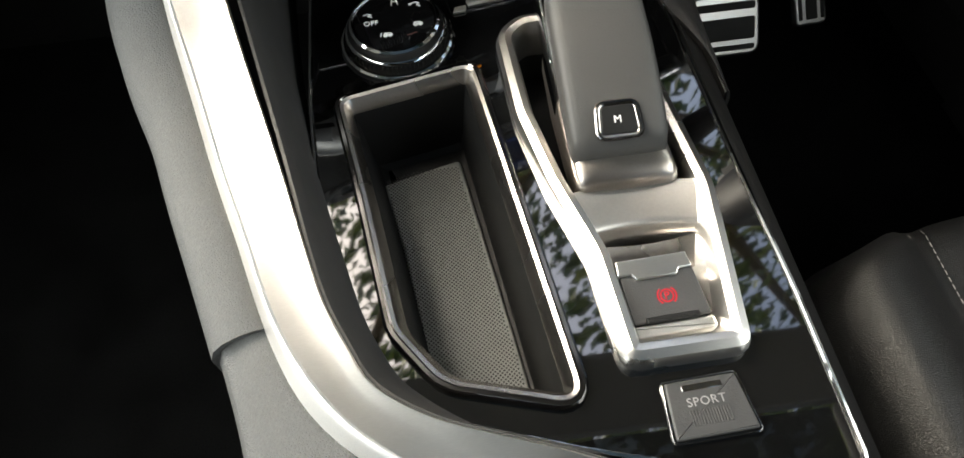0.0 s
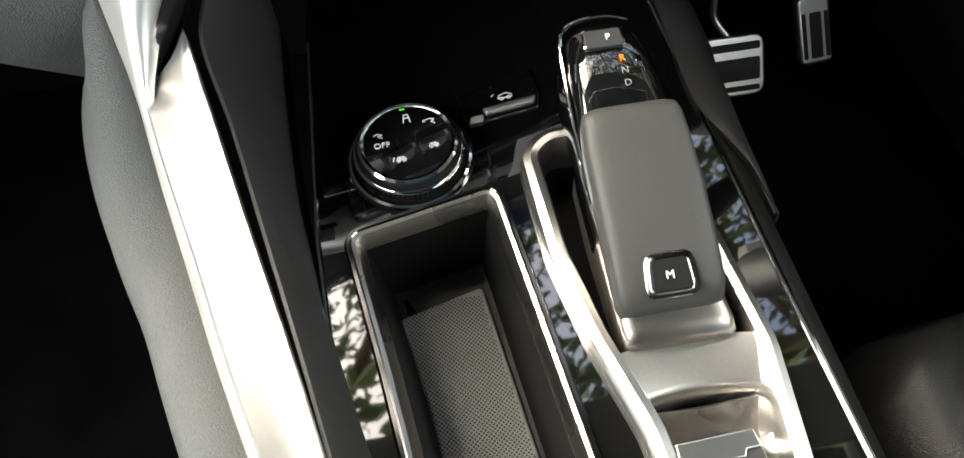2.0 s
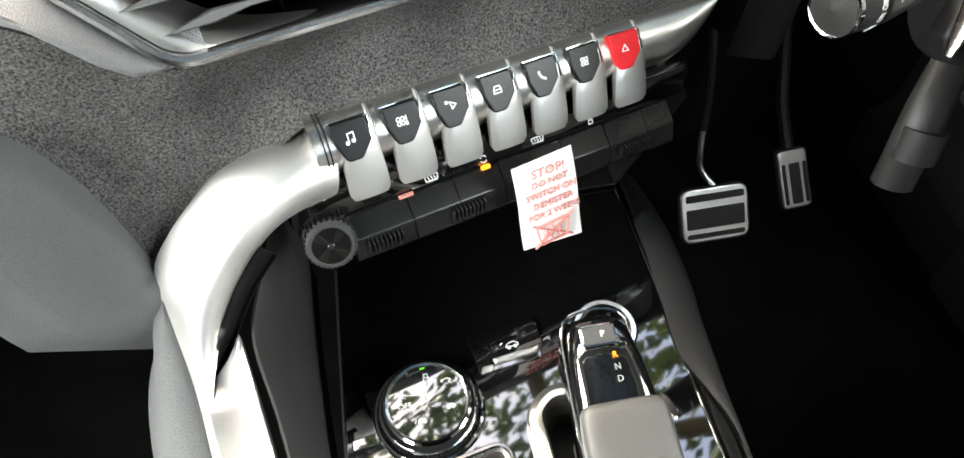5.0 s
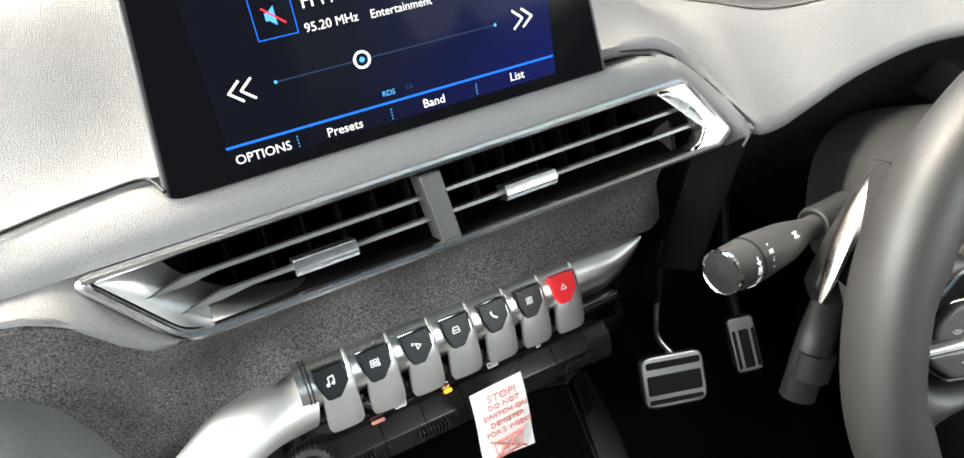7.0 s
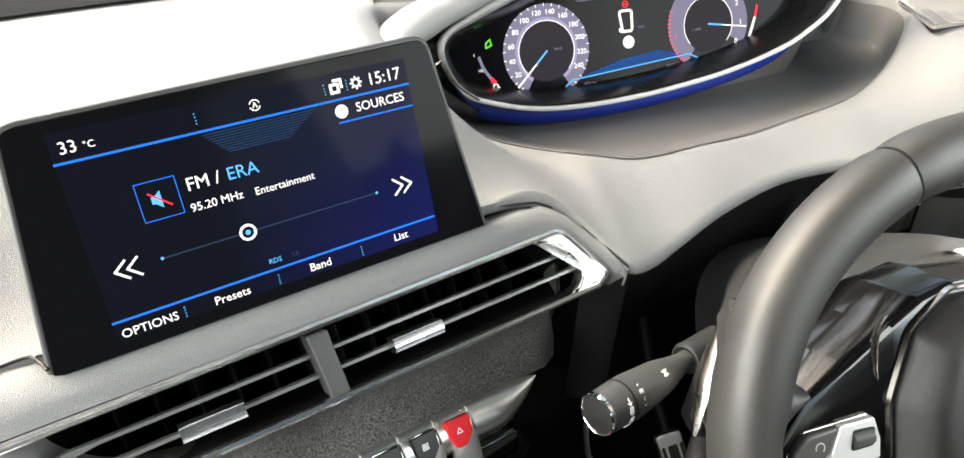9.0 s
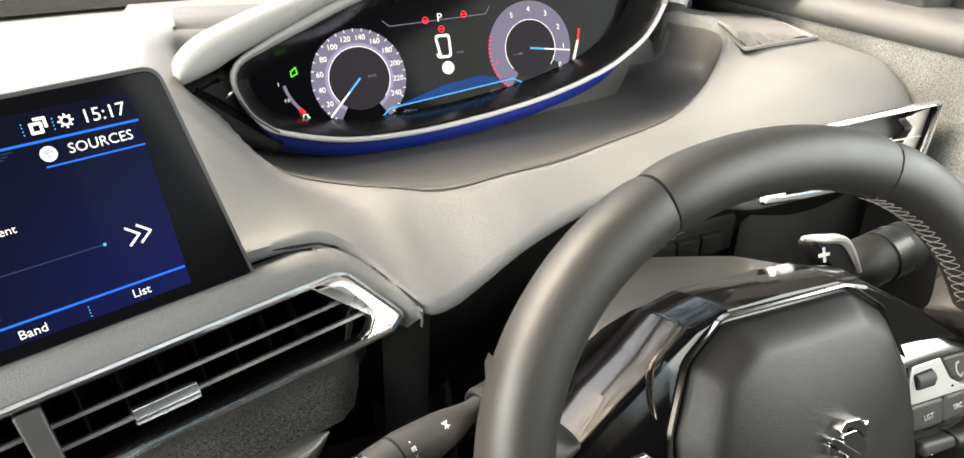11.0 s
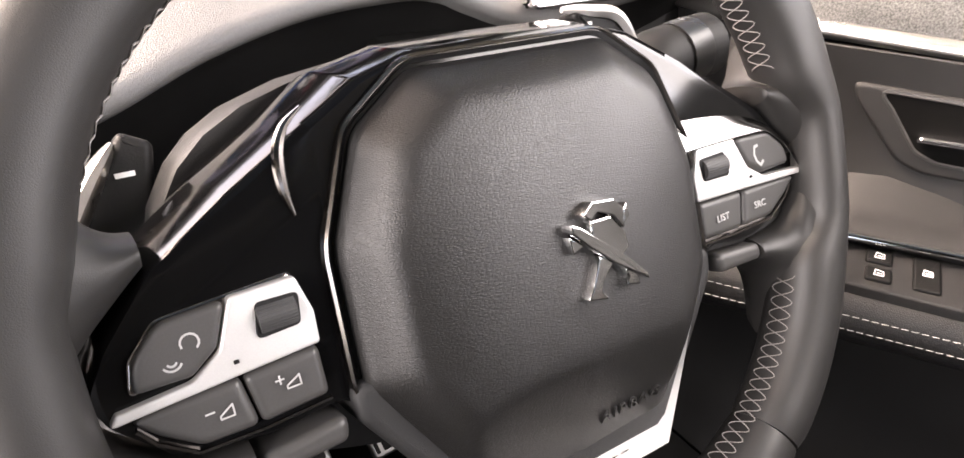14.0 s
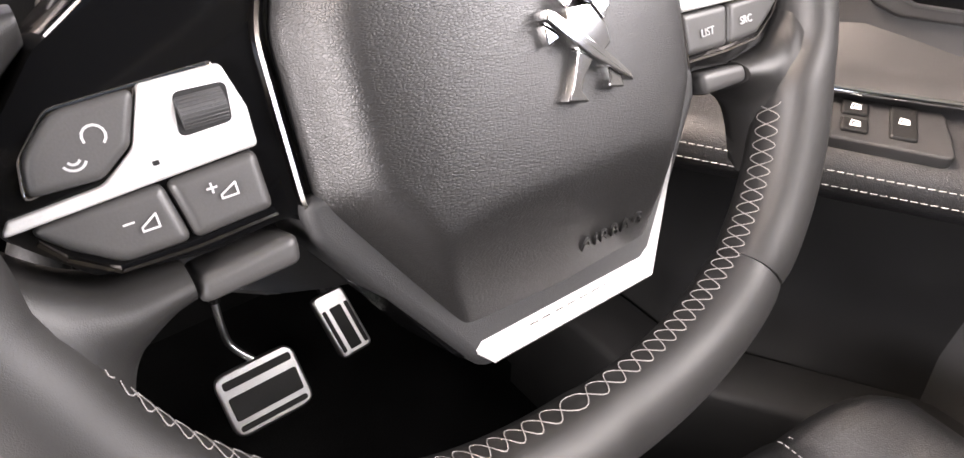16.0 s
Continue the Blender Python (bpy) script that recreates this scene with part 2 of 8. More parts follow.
def material(name, color, rough=0.5, metal=0.0, vary=0.06, grain=0.0, grain_size=900.0, kind="noise", coat=0.0, stain=0.0, spec=0.5, stretch=None):
    """A surface with colour variation at two scales, worn roughness and fine relief."""
    mat = bpy.data.materials.new(name)
    mat.use_nodes = True
    nt = mat.node_tree
    bsdf = nt.nodes["Principled BSDF"]
    bsdf.inputs["Metallic"].default_value = metal
    bsdf.inputs["Specular IOR Level"].default_value = spec
    bsdf.inputs["Coat Weight"].default_value = coat
    bsdf.inputs["Coat Roughness"].default_value = 0.03
    co = nt.nodes.new("ShaderNodeTexCoord")
    vec = co.outputs["Object"]
    if stretch:
        mp = nt.nodes.new("ShaderNodeMapping")
        mp.inputs["Scale"].default_value = stretch
        nt.links.new(vec, mp.inputs[0])
        vec = mp.outputs[0]

    def tex(scale, detail=3.0, source=vec):
        t = nt.nodes.new("ShaderNodeTexNoise")
        t.inputs["Scale"].default_value, t.inputs["Detail"].default_value = scale, detail
        nt.links.new(source, t.inputs["Vector"])
        return t.outputs["Fac"]

    def ranged(source, lo, hi):
        mr = nt.nodes.new("ShaderNodeMapRange")
        mr.inputs["From Min"].default_value, mr.inputs["From Max"].default_value = 0.3, 0.7
        mr.inputs["To Min"].default_value, mr.inputs["To Max"].default_value = lo, hi
        nt.links.new(source, mr.inputs["Value"])
        return mr.outputs[0]

    fine, broad = tex(grain_size, 2.0), tex(14.0, 4.0, co.outputs["Object"])
    mul = nt.nodes.new("ShaderNodeMath")
    mul.operation = "MULTIPLY"
    nt.links.new(ranged(fine, 1 - vary, 1 + vary), mul.inputs[0])
    nt.links.new(ranged(broad, 1 - vary * 0.6 - stain, 1 + vary * 0.6), mul.inputs[1])
    hsv = nt.nodes.new("ShaderNodeHueSaturation")
    hsv.inputs["Color"].default_value = (*color, 1)
    nt.links.new(mul.outputs[0], hsv.inputs["Value"])
    nt.links.new(hsv.outputs[0], bsdf.inputs["Base Color"])
    nt.links.new(ranged(broad, max(0.02, rough * 0.85), min(1, rough * 1.15)), bsdf.inputs["Roughness"])
    if grain:
        bump = nt.nodes.new("ShaderNodeBump")
        bump.inputs["Strength"].default_value, bump.inputs["Distance"].default_value = 1.0, grain
        if kind == "leather":
            v = nt.nodes.new("ShaderNodeTexVoronoi")
            v.feature = "DISTANCE_TO_EDGE"
            v.inputs["Scale"].default_value = grain_size
            w = nt.nodes.new("ShaderNodeTexNoise")
            w.inputs["Scale"].default_value = grain_size * 0.5
            nt.links.new(vec, w.inputs["Vector"])
            mix = nt.nodes.new("ShaderNodeVectorMath")
            mix.operation = "MULTIPLY_ADD"
            mix.inputs[1].default_value = (0.9 / grain_size,) * 3
            nt.links.new(w.outputs["Color"], mix.inputs[0])
            nt.links.new(vec, mix.inputs[2])
            nt.links.new(mix.outputs[0], v.inputs["Vector"])
            mr = nt.nodes.new("ShaderNodeMapRange")
            mr.inputs["From Max"].default_value = 0.25
            nt.links.new(v.outputs["Distance"], mr.inputs["Value"])
            nt.links.new(mr.outputs[0], bump.inputs["Height"])
        else:
            nt.links.new(fine, bump.inputs["Height"])
        nt.links.new(bump.outputs[0], bsdf.inputs["Normal"])
    return mat


def glow(name, color, strength):
    mat = bpy.data.materials.new(name)
    mat.use_nodes = True
    b = mat.node_tree.nodes["Principled BSDF"]
    b.inputs["Base Color"].default_value = (0.01, 0.01, 0.01, 1)
    b.inputs["Roughness"].default_value = 0.25
    b.inputs["Emission Color"].default_value = (*color, 1)
    b.inputs["Emission Strength"].default_value = strength
    b.inputs["Specular IOR Level"].default_value = 0.0
    return mat


LEATHERETTE = material("grey_leatherette", (0.150, 0.150, 0.150), 0.5, grain=0.00015, grain_size=950, kind="leather", vary=0.08)
SIDEGRAIN = material("console_leatherette", (0.085, 0.086, 0.085), 0.62, grain=0.00014, grain_size=900, kind="leather", vary=0.08)
FRAMEGREY = material("smooth_pale_grey_trim", (0.20, 0.20, 0.198), 0.42, grain=0.00002, grain_size=1500, vary=0.05)
HOLLOWGREY = material("smooth_grey_lining", (0.075, 0.074, 0.073), 0.5, grain=0.00003, grain_size=1600, vary=0.06)
DARKPAD = material("dark_soft_plastic", (0.014, 0.014, 0.0143), 0.55, grain=0.00006, grain_size=1500, kind="leather", vary=0.08)
FABRIC = material("melange_fabric", (0.067, 0.065, 0.063), 0.95, vary=0.8, grain=0.0004, grain_size=1000, spec=0.2)
DOORFABRIC = material("woven_door_cloth", (0.10, 0.102, 0.100), 0.95, vary=0.55, grain=0.0005, grain_size=800)
WHEEL_LEATHER = material("wheel_leather", (0.017, 0.0163, 0.0157), 0.50, grain=0.00002, grain_size=1400, kind="leather", vary=0.06)
PAD_PLASTIC = material("grained_airbag_cover", (0.0065, 0.0062, 0.006), 0.43, spec=0.55, grain=0.00005, grain_size=1150, kind="leather", vary=0.06, stretch=(0.55, 1.25, 1.0))
HANDLE = material("selector_soft_touch", (0.042, 0.041, 0.039), 0.55, grain=0.00008, grain_size=1500, vary=0.04)
SEAT = material("seat_leather", (0.010, 0.010, 0.0104), 0.45, grain=0.00012, grain_size=700, kind="leather", vary=0.08)
GLOSS = material("gloss_black", (0.003, 0.003, 0.0032), 0.03, spec=1.0, coat=1.0, vary=0.05)
WHEELGLOSS = material("wheel_gloss_black", (0.003, 0.003, 0.0032), 0.10, spec=0.42, vary=0.05)
KEYBLACK = material("gloss_key_black", (0.004, 0.004, 0.004), 0.32, spec=0.3, vary=0.05)
BLACK = material("matt_black_plastic", (0.008, 0.008, 0.008), 0.5, spec=0.25, grain=0.0001, grain_size=1200, vary=0.08)
GREYPLASTIC = material("grey_plastic", (0.036, 0.036, 0.0365), 0.5, grain=0.00012, grain_size=1300, vary=0.06)
INNERGREY = material("console_inner_plastic", (0.032, 0.031, 0.030), 0.6, grain=0.0001, grain_size=900, vary=0.08)
SATIN = material("satin_aluminium", (0.84, 0.82, 0.79), 0.30, 1.0, vary=0.03, grain=0.00002, grain_size=400, stretch=(1, 8, 1))
SATINSOFT = material("soft_satin_aluminium", (0.86, 0.84, 0.81), 0.46, 1.0, vary=0.03, grain=0.00001, grain_size=1800)
TOGGLE_METAL = material("toggle_satin_chrome", (0.74, 0.72, 0.69), 0.34, 0.9, vary=0.05, grain=0.00001, grain_size=2600)
# Near-black: shade inside ducts and recesses put into colour; also a dark joint.
VOID = material("shade_and_joint_black", (0.002, 0.002, 0.002), 0.8, spec=0.1, vary=0.05)
SATINBLACK = material("satin_black_plastic", (0.008, 0.008, 0.008), 0.28, spec=0.5, vary=0.05)
BRIGHT = material("bright_trim", (0.90, 0.90, 0.92), 0.22, 1.0, vary=0.03)
SILVER = material("silver_painted_trim", (0.70, 0.69, 0.68), 0.32, 0.5, vary=0.03, grain=0.00001, grain_size=2000)
DIM_INK = material("dim_grey_print", (0.22, 0.22, 0.22), 0.6, vary=0.03)
WHEEL_THREAD = material("wheel_stitching", (0.24, 0.225, 0.215), 0.8, vary=0.2, grain_size=3000)
CHROME = material("chrome", (0.78, 0.78, 0.78), 0.07, 1.0, vary=0.02)
SMOKECHROME = material("smoked_chrome", (0.35, 0.32, 0.30), 0.16, 1.0, vary=0.03)
# Metal for the strip that stands for sky reflected in the gloss hub cover
REFLECTMETAL = material("sky_reflection_metal", (0.24, 0.235, 0.23), 0.12, 1.0, vary=0.03)
TRAYMETAL = material("tray_satin_metal", (0.46, 0.43, 0.40), 0.28, 1.0, vary=0.04)
SADDLEMETAL = material("saddle_satin_metal", (0.60, 0.575, 0.545), 0.40, 1.0, vary=0.04)
FOOTMETAL = material("lever_foot_satin", (0.36, 0.325, 0.295), 0.34, 1.0, vary=0.04)
DARKCHROME = material("dark_chrome", (0.20, 0.19, 0.185), 0.10, 1.0, vary=0.03)
STEEL = material("pedal_steel", (0.62, 0.62, 0.62), 0.35, 1.0, vary=0.05)
RUBBER = material("black_rubber", (0.015, 0.015, 0.015), 0.75, grain=0.0002, grain_size=700)
MAT = material("ribbed_rubber_mat", (0.15, 0.155, 0.15), 0.7, grain=0.00006, grain_size=1500, vary=0.06)
CARPET = material("black_carpet", (0.006, 0.006, 0.006), 0.98, spec=0.0, vary=0.4, grain=0.001, grain_size=500)
THREAD = material("pale_stitching", (0.42, 0.41, 0.39), 0.8, vary=0.15, grain_size=3000)
PAPER = material("paper_label", (0.83, 0.80, 0.79), 0.8, vary=0.03)
INK_WHITE = material("white_print", (0.8, 0.8, 0.8), 0.6, vary=0.03)
INK_RED = material("red_print", (0.62, 0.24, 0.21), 0.7, vary=0.05)
RED = material("red_hazard_key", (0.62, 0.012, 0.018), 0.5, spec=0.3, vary=0.04)
GLASSBLACK = material("display_glass", (0.004, 0.004, 0.005), 0.10, spec=0.04, vary=0.02)
SHROUD = material("shroud_plastic", (0.017, 0.017, 0.0172), 0.42, grain=0.00008, grain_size=1300, vary=0.06)
SILLGREY = material("door_sill_plastic", (0.075, 0.075, 0.074), 0.5, grain=0.00012, grain_size=900, kind="leather", vary=0.06)
BLUETRIM = material("blue_trim_strip", (0.002, 0.014, 0.17), 0.25, coat=0.3, vary=0.04)
HEADLINER = material("headliner_cloth", (0.07, 0.07, 0.069), 0.95, vary=0.1, grain=0.0004, grain_size=600)
LIT_WHITE = glow("lit_white", (1.0, 1.0, 1.0), 0.20)
LIT_BLUE = glow("lit_blue", (0.008, 0.17, 0.95), 0.18)
LIT_SKYBLUE = glow("lit_light_blue", (0.10, 0.48, 1.0), 0.17)
LIT_RED = glow("lit_red", (1.0, 0.03, 0.06), 0.20)
LIT_GREEN = glow("lit_green", (0.15, 1.0, 0.05), 0.13)
LIT_AMBER = glow("lit_amber", (1.0, 0.30, 0.02), 0.35)
LIT_GREY = glow("lit_grey", (0.34, 0.32, 0.50), 0.09)
LIT_VIOLET = glow("lit_violet", (0.62, 0.58, 0.95), 0.085)
LIT_HAZE = glow("lit_haze", (0.16, 0.14, 0.20), 0.022)
LIT_HATCH = glow("lit_hatching_blue", (0.01, 0.07, 0.20), 0.12)
LIT_FAN = glow("lit_fan_blue", (0.006, 0.13, 0.62), 0.10)
LIT_DIM = glow("lit_dim_blue", (0.02, 0.05, 0.13), 0.12)

# ---- the car's shell and what lies outside ----
STACK = pose(-0.12, 0, 0, 0, 0, 16.73)  # the driver-turned centre stack: x along it, y into it


def stack(s, d, z):
    return STACK @ Vector((s, d, z))


def windscreen_base(x):
    return 0.50 - 0.55 * (x - 0.05) ** 2


def shell():
    floor_ob = part("floor", box(-0.74, -1.9, 0.04, 0.78, 0.95, 0.08, 0.01), CARPET)
    tagged(floor_ob, "black carpeted car floor and footwells", "floor", kind="structure")
    bm = bmesh.new()
    box(-0.80, -0.10, 1.32, 0.84, 0.02, 1.36, 0.01, bm=bm)
    box(-0.80, -1.95, 1.32, 0.84, -1.30, 1.36, 0.01, bm=bm)
    box(-0.80, -1.30, 1.32, -0.46, -0.10, 1.36, 0.01, bm=bm)
    box(0.50, -1.30, 1.32, 0.84, -0.10, 1.36, 0.01, bm=bm)
    tagged(part("ceiling", bm, HEADLINER), "pale grey cloth headliner", "ceiling", kind="structure")
    tint = bpy.data.materials.new("tinted_roof_glass")
    tint.use_nodes = True
    nt = tint.node_tree
    clear, gloss_, fres, mix = (nt.nodes.new(k) for k in ("ShaderNodeBsdfTransparent", "ShaderNodeBsdfGlossy", "ShaderNodeFresnel", "ShaderNodeMixShader"))
    clear.inputs["Color"].default_value = (0.22, 0.24, 0.23, 1)
    gloss_.inputs["Roughness"].default_value = 0.03
    nt.links.new(fres.outputs[0], mix.inputs[0])
    nt.links.new(clear.outputs[0], mix.inputs[1])
    nt.links.new(gloss_.outputs[0], mix.inputs[2])
    nt.links.new(mix.outputs[0], nt.nodes["Material Output"].inputs["Surface"])
    roof = part("window_roof", box(-0.455, -1.295, 1.345, 0.495, -0.105, 1.350, 0.002), tint)
    tagged(roof, "dark tinted glass roof panel", "roof window", kind="structure")
    bm = bmesh.new()
    box(-0.80, -1.95, 0.04, -0.74, 0.95, 0.80, 0.01, bm=bm)
    box(-0.80, -0.98, 0.80, -0.74, -0.84, 1.32, 0.01, bm=bm)
    box(-0.80, -1.95, 0.80, -0.74, -1.72, 1.32, 0.01, bm=bm)
    tagged(part("wall_passenger_side", bm, DARKPAD), "dark passenger side panel below the window", "wall", kind="structure")
    bm = bmesh.new()
    box(0.80, -1.95, 0.04, 0.84, 0.95, 0.80, 0.01, bm=bm)
    box(0.78, -0.98, 0.80, 0.84, -0.80, 1.32, 0.01, bm=bm)
    box(0.78, -1.95, 0.80, 0.84, -1.72, 1.32, 0.01, bm=bm)
    tagged(part("wall_driver_side", bm, DARKPAD), "dark outer skin behind the driver door", "wall", kind="structure")
    bm = bmesh.new()
    box(-0.80, -1.95, 0.04, 0.84, -1.89, 1.34, 0.01, bm=bm)
    tagged(part("wall_rear", bm, DARKPAD), "dark plain rear wall of the cabin", "wall", kind="structure")
    bm = bmesh.new()
    box(-0.80, 0.90, 0.04, 0.84, 0.95, 0.80, 0.01, bm=bm)
    box(-0.74, 0.53, 0.06, 0.80, 0.56, 0.80, 0.01, bm=bm)
    tagged(part("wall_bulkhead", bm, BLACK), "black bulkhead behind the pedals", "wall", kind="structure")
    for name, x in (("pillar_passenger", -0.77), ("pillar_driver", 0.80)):
        bm = tube([(x, 0.75, 0.80), (x, 0.45, 1.06), (x * 0.97, 0.02, 1.33)], [0.05, 0.045, 0.045], 10)
        tagged(part(name, bm, HEADLINER), "pale grey windscreen pillar trim", "pillar", kind="structure")
    rows = []
    for k in range(29):
        x = -0.76 + 1.56 * k / 28
        y = windscreen_base(x)
        rows.append([(x, y, 0.86), (x, y + 0.012, 0.872), (x, y + 0.035, 0.872), (x, y + 0.05, 0.85), (x, 0.93, 0.78)])
    tagged(part("cowl", sheet(rows, 0.004), BLACK), "black plastic strip along the foot of the windscreen", "cowl", kind="structure")


shell()


def outdoors():
    straw = material("dry_grass_ground", (0.30, 0.27, 0.12), 0.95, vary=0.5, grain=0.01, grain_size=9, stain=0.2)
    bm = bmesh.new()
    box(-3000, -3000, -0.75, 3000, 3000, -0.7, 0.0, 1, bm=bm)
    tagged(part("ground", bm, straw), "dry yellow-green grass outside the car", "ground", kind="structure")
    bark = material("bark", (0.10, 0.075, 0.055), 0.9, grain=0.01, grain_size=30)
    leaf = bpy.data.materials.new("tree_leaves")
    leaf.use_nodes = True
    b = leaf.node_tree.nodes["Principled BSDF"]
    rnd = leaf.node_tree.nodes.new("ShaderNodeNewGeometry")
    ramp = leaf.node_tree.nodes.new("ShaderNodeValToRGB")
    ramp.color_ramp.elements[0].color, ramp.color_ramp.elements[1].color = (0.06, 0.12, 0.03, 1), (0.17, 0.24, 0.08, 1)
    leaf.node_tree.links.new(rnd.outputs["Random Per Island"], ramp.inputs[0])
    leaf.node_tree.links.new(ramp.outputs[0], b.inputs["Base Color"])
    b.inputs["Roughness"].default_value = 0.5
    rng = random.Random(5)

    def tree():
        ob = thing("tree", "broad leafy green tree standing on the grass", "tree", "trees round the car")
        bm = bmesh.new()
        trunk = [(0, 0, -0.75), (0.05, 0.02, 1.0), (-0.04, 0.05, 2.4), (0.05, 0.0, 4.2)]
        tube(spline(trunk, 4), [0.26 - 0.016 * i for i in range(13)], 9, bm)
        tips = []
        for k in range(9):
            a, z = k * 2.4, 1.9 + 0.3 * k
            r = 1.7 + 0.5 * rng.random()
            end = (r * math.cos(a), r * math.sin(a), z + 1.2)
            tube([(0, 0.03, z), (r * 0.5 * math.cos(a), r * 0.5 * math.sin(a), z + 0.45), end], [0.09, 0.06, 0.02], 6, bm)
            tips.append(end)
        part("trunk", bm, bark, ob)
        verts, faces = [], []
        for end in tips + [(0, 0, 5.4), (0.6, 0.5, 4.8), (-0.7, 0.3, 4.6)]:
            for c in range(17):
                cx, cy, cz = (end[i] + rng.gauss(0, 0.55) for i in range(3))
                for _ in range(30):
                    p = Vector((cx + rng.gauss(0, 0.22), cy + rng.gauss(0, 0.22), cz + rng.gauss(0, 0.2)))
                    q = Euler((rng.uniform(0, 6.3), rng.uniform(0, 6.3), 0)).to_matrix()
                    s = rng.uniform(0.035, 0.075)
                    n = len(verts)
                    for dx, dy in ((-1.3, 0), (0, -0.6), (1.3, 0), (0, 0.6)):
                        verts.append(p + q @ Vector((dx * s, dy * s, 0.2 * s * abs(dx))))
                    faces.append((n, n + 1, n + 2, n + 3))
        me = bpy.data.meshes.new("crown")
        me.from_pydata(verts, [], faces)
        me.materials.append(leaf)
        crown = new("crown", me)
        crown.parent = ob
        tagged(crown, kind="stuff")
        return ob

    first = tree()
    first.matrix_world = pose(-11, 9, 0, 0, 0, 10)
    for x, y, turn, s in ((3.9, 1.6, 200, 1.7), (-5.0, -1.6, 280, 1.7), (0.6, 4.6, 40, 1.75), (9.0, 9.0, 80, 1.6), (11.0, 0.5, 300, 1.6), (-9.0, -3.5, 220, 1.5), (7.0, -4.5, 15, 1.5), (-3.5, -9.5, 75, 1.4), (3.8, -9.0, 190, 1.4)):
        first.scale = (s, s, s)
        copy_thing(first, pose(x, y, 0, 0, 0, turn))
    first.scale = (1, 1, 1)


outdoors()

# ---- the dashboard ----
dashboard = thing("dashboard", "grey leatherette dashboard with fabric band and black lower parts", "dashboard")


# Edges of the metal rail, from the rear of the console forwards, and of the elbow that joins it to the switch bar
RAIL_OUT = [(0.16, -0.425, 0.534), (0.06, -0.388, 0.545), (0.0, -0.364, 0.552), (-0.05, -0.343, 0.5585), (-0.0778, -0.3257, 0.5642), (-0.0959, -0.306, 0.5694), (-0.1084, -0.2783, 0.5753), (-0.1183, -0.2448, 0.5817), (-0.1283, -0.2124, 0.5873), (-0.1385, -0.1750, 0.594), (-0.1487, -0.1387, 0.6013), (-0.1560, -0.1130, 0.6080)]
RAIL_CREASE = [(0.16, -0.419, 0.540), (0.06, -0.381, 0.551), (0.0, -0.357, 0.558), (-0.045, -0.3385, 0.5645), (-0.0689, -0.3253, 0.5702), (-0.0871, -0.3073, 0.5751), (-0.1029, -0.2796, 0.5811), (-0.1142, -0.2434, 0.5879), (-0.1230, -0.2150, 0.593), (-0.1335, -0.1765, 0.600), (-0.1446, -0.1377, 0.6065), (-0.1503, -0.1125, 0.6140)]
RAIL_INNER = [(0.16, -0.402, 0.538), (0.06, -0.360, 0.553), (-0.0007, -0.3367, 0.5662), (-0.026, -0.3275, 0.5687), (-0.0517, -0.3176, 0.5713), (-0.0706, -0.3047, 0.5747), (-0.0789, -0.29, 0.578), (-0.0857, -0.2746, 0.5811), (-0.0908, -0.2568, 0.5846), (-0.1011, -0.2149, 0.5919), (-0.1158, -0.1599, 0.6014), (-0.1263, -0.1173, 0.6099), (-0.1345, -0.0818, 0.6253)]
ELBOW_OUT = [(-0.1560, -0.1130, 0.6080), (-0.1614, -0.0930, 0.6166), (-0.1652, -0.0730, 0.6320), (-0.1665, -0.0565, 0.6500), (-0.1560, -0.0490, 0.6640), (-0.1420, -0.0435, 0.6770), (-0.1280, -0.0360, 0.6860), (-0.1100, -0.0255, 0.6870), (-0.0850, -0.0115, 0.6820)]
ELBOW_IN = [(-0.1503, -0.1125, 0.6140), (-0.1480, -0.1000, 0.6220), (-0.1420, -0.0860, 0.6325), (-0.1295, -0.0715, 0.6485), (-0.1145, -0.0610, 0.6625), (-0.0970, -0.0505, 0.6690), (-0.0780, -0.0415, 0.6670)]


def resample(points, n, steps=8):
    """n + 1 points at even distances along a smooth curve."""
    pts = spline(points, steps)
    run = [0.0]
    for a, b in zip(pts, pts[1:]):
        run.append(run[-1] + (b - a).length)
    out, j = [], 0
    for k in range(n + 1):
        want = run[-1] * k / n
        while j < len(run) - 2 and run[j + 1] < want:
            j += 1
        out.append(pts[j].lerp(pts[j + 1], (want - run[j]) / max(1e-9, run[j + 1] - run[j])))
    return out


# Edge of the hollow in front of the instruments
HOLLOW = spline([(0.094, 0.46), (0.098, 0.34), (0.117, 0.262), (0.151, 0.195), (0.206, 0.150), (0.258, 0.132), (0.341, 0.140), (0.413, 0.157), (0.480, 0.178), (0.545, 0.212), (0.600, 0.262), (0.615, 0.30), (0.590, 0.34)], 5)


def hollow_depth(x, y):
    """Distance into the hollow (positive inside), from its edge."""
    best, inside = 9.0, False
    for a, b in zip(HOLLOW, HOLLOW[1:]):
        dx, dy = b.x - a.x, b.y - a.y
        t = max(0.0, min(1.0, ((x - a.x) * dx + (y - a.y) * dy) / (dx * dx + dy * dy)))
        best = min(best, (a.x + dx * t - x) ** 2 + (a.y + dy * t - y) ** 2)
        if (a.x > x) != (b.x > x) and y > a.y + dy * (x - a.x) / dx:
            inside = not inside
    d = math.sqrt(best)
    return d if inside else -d


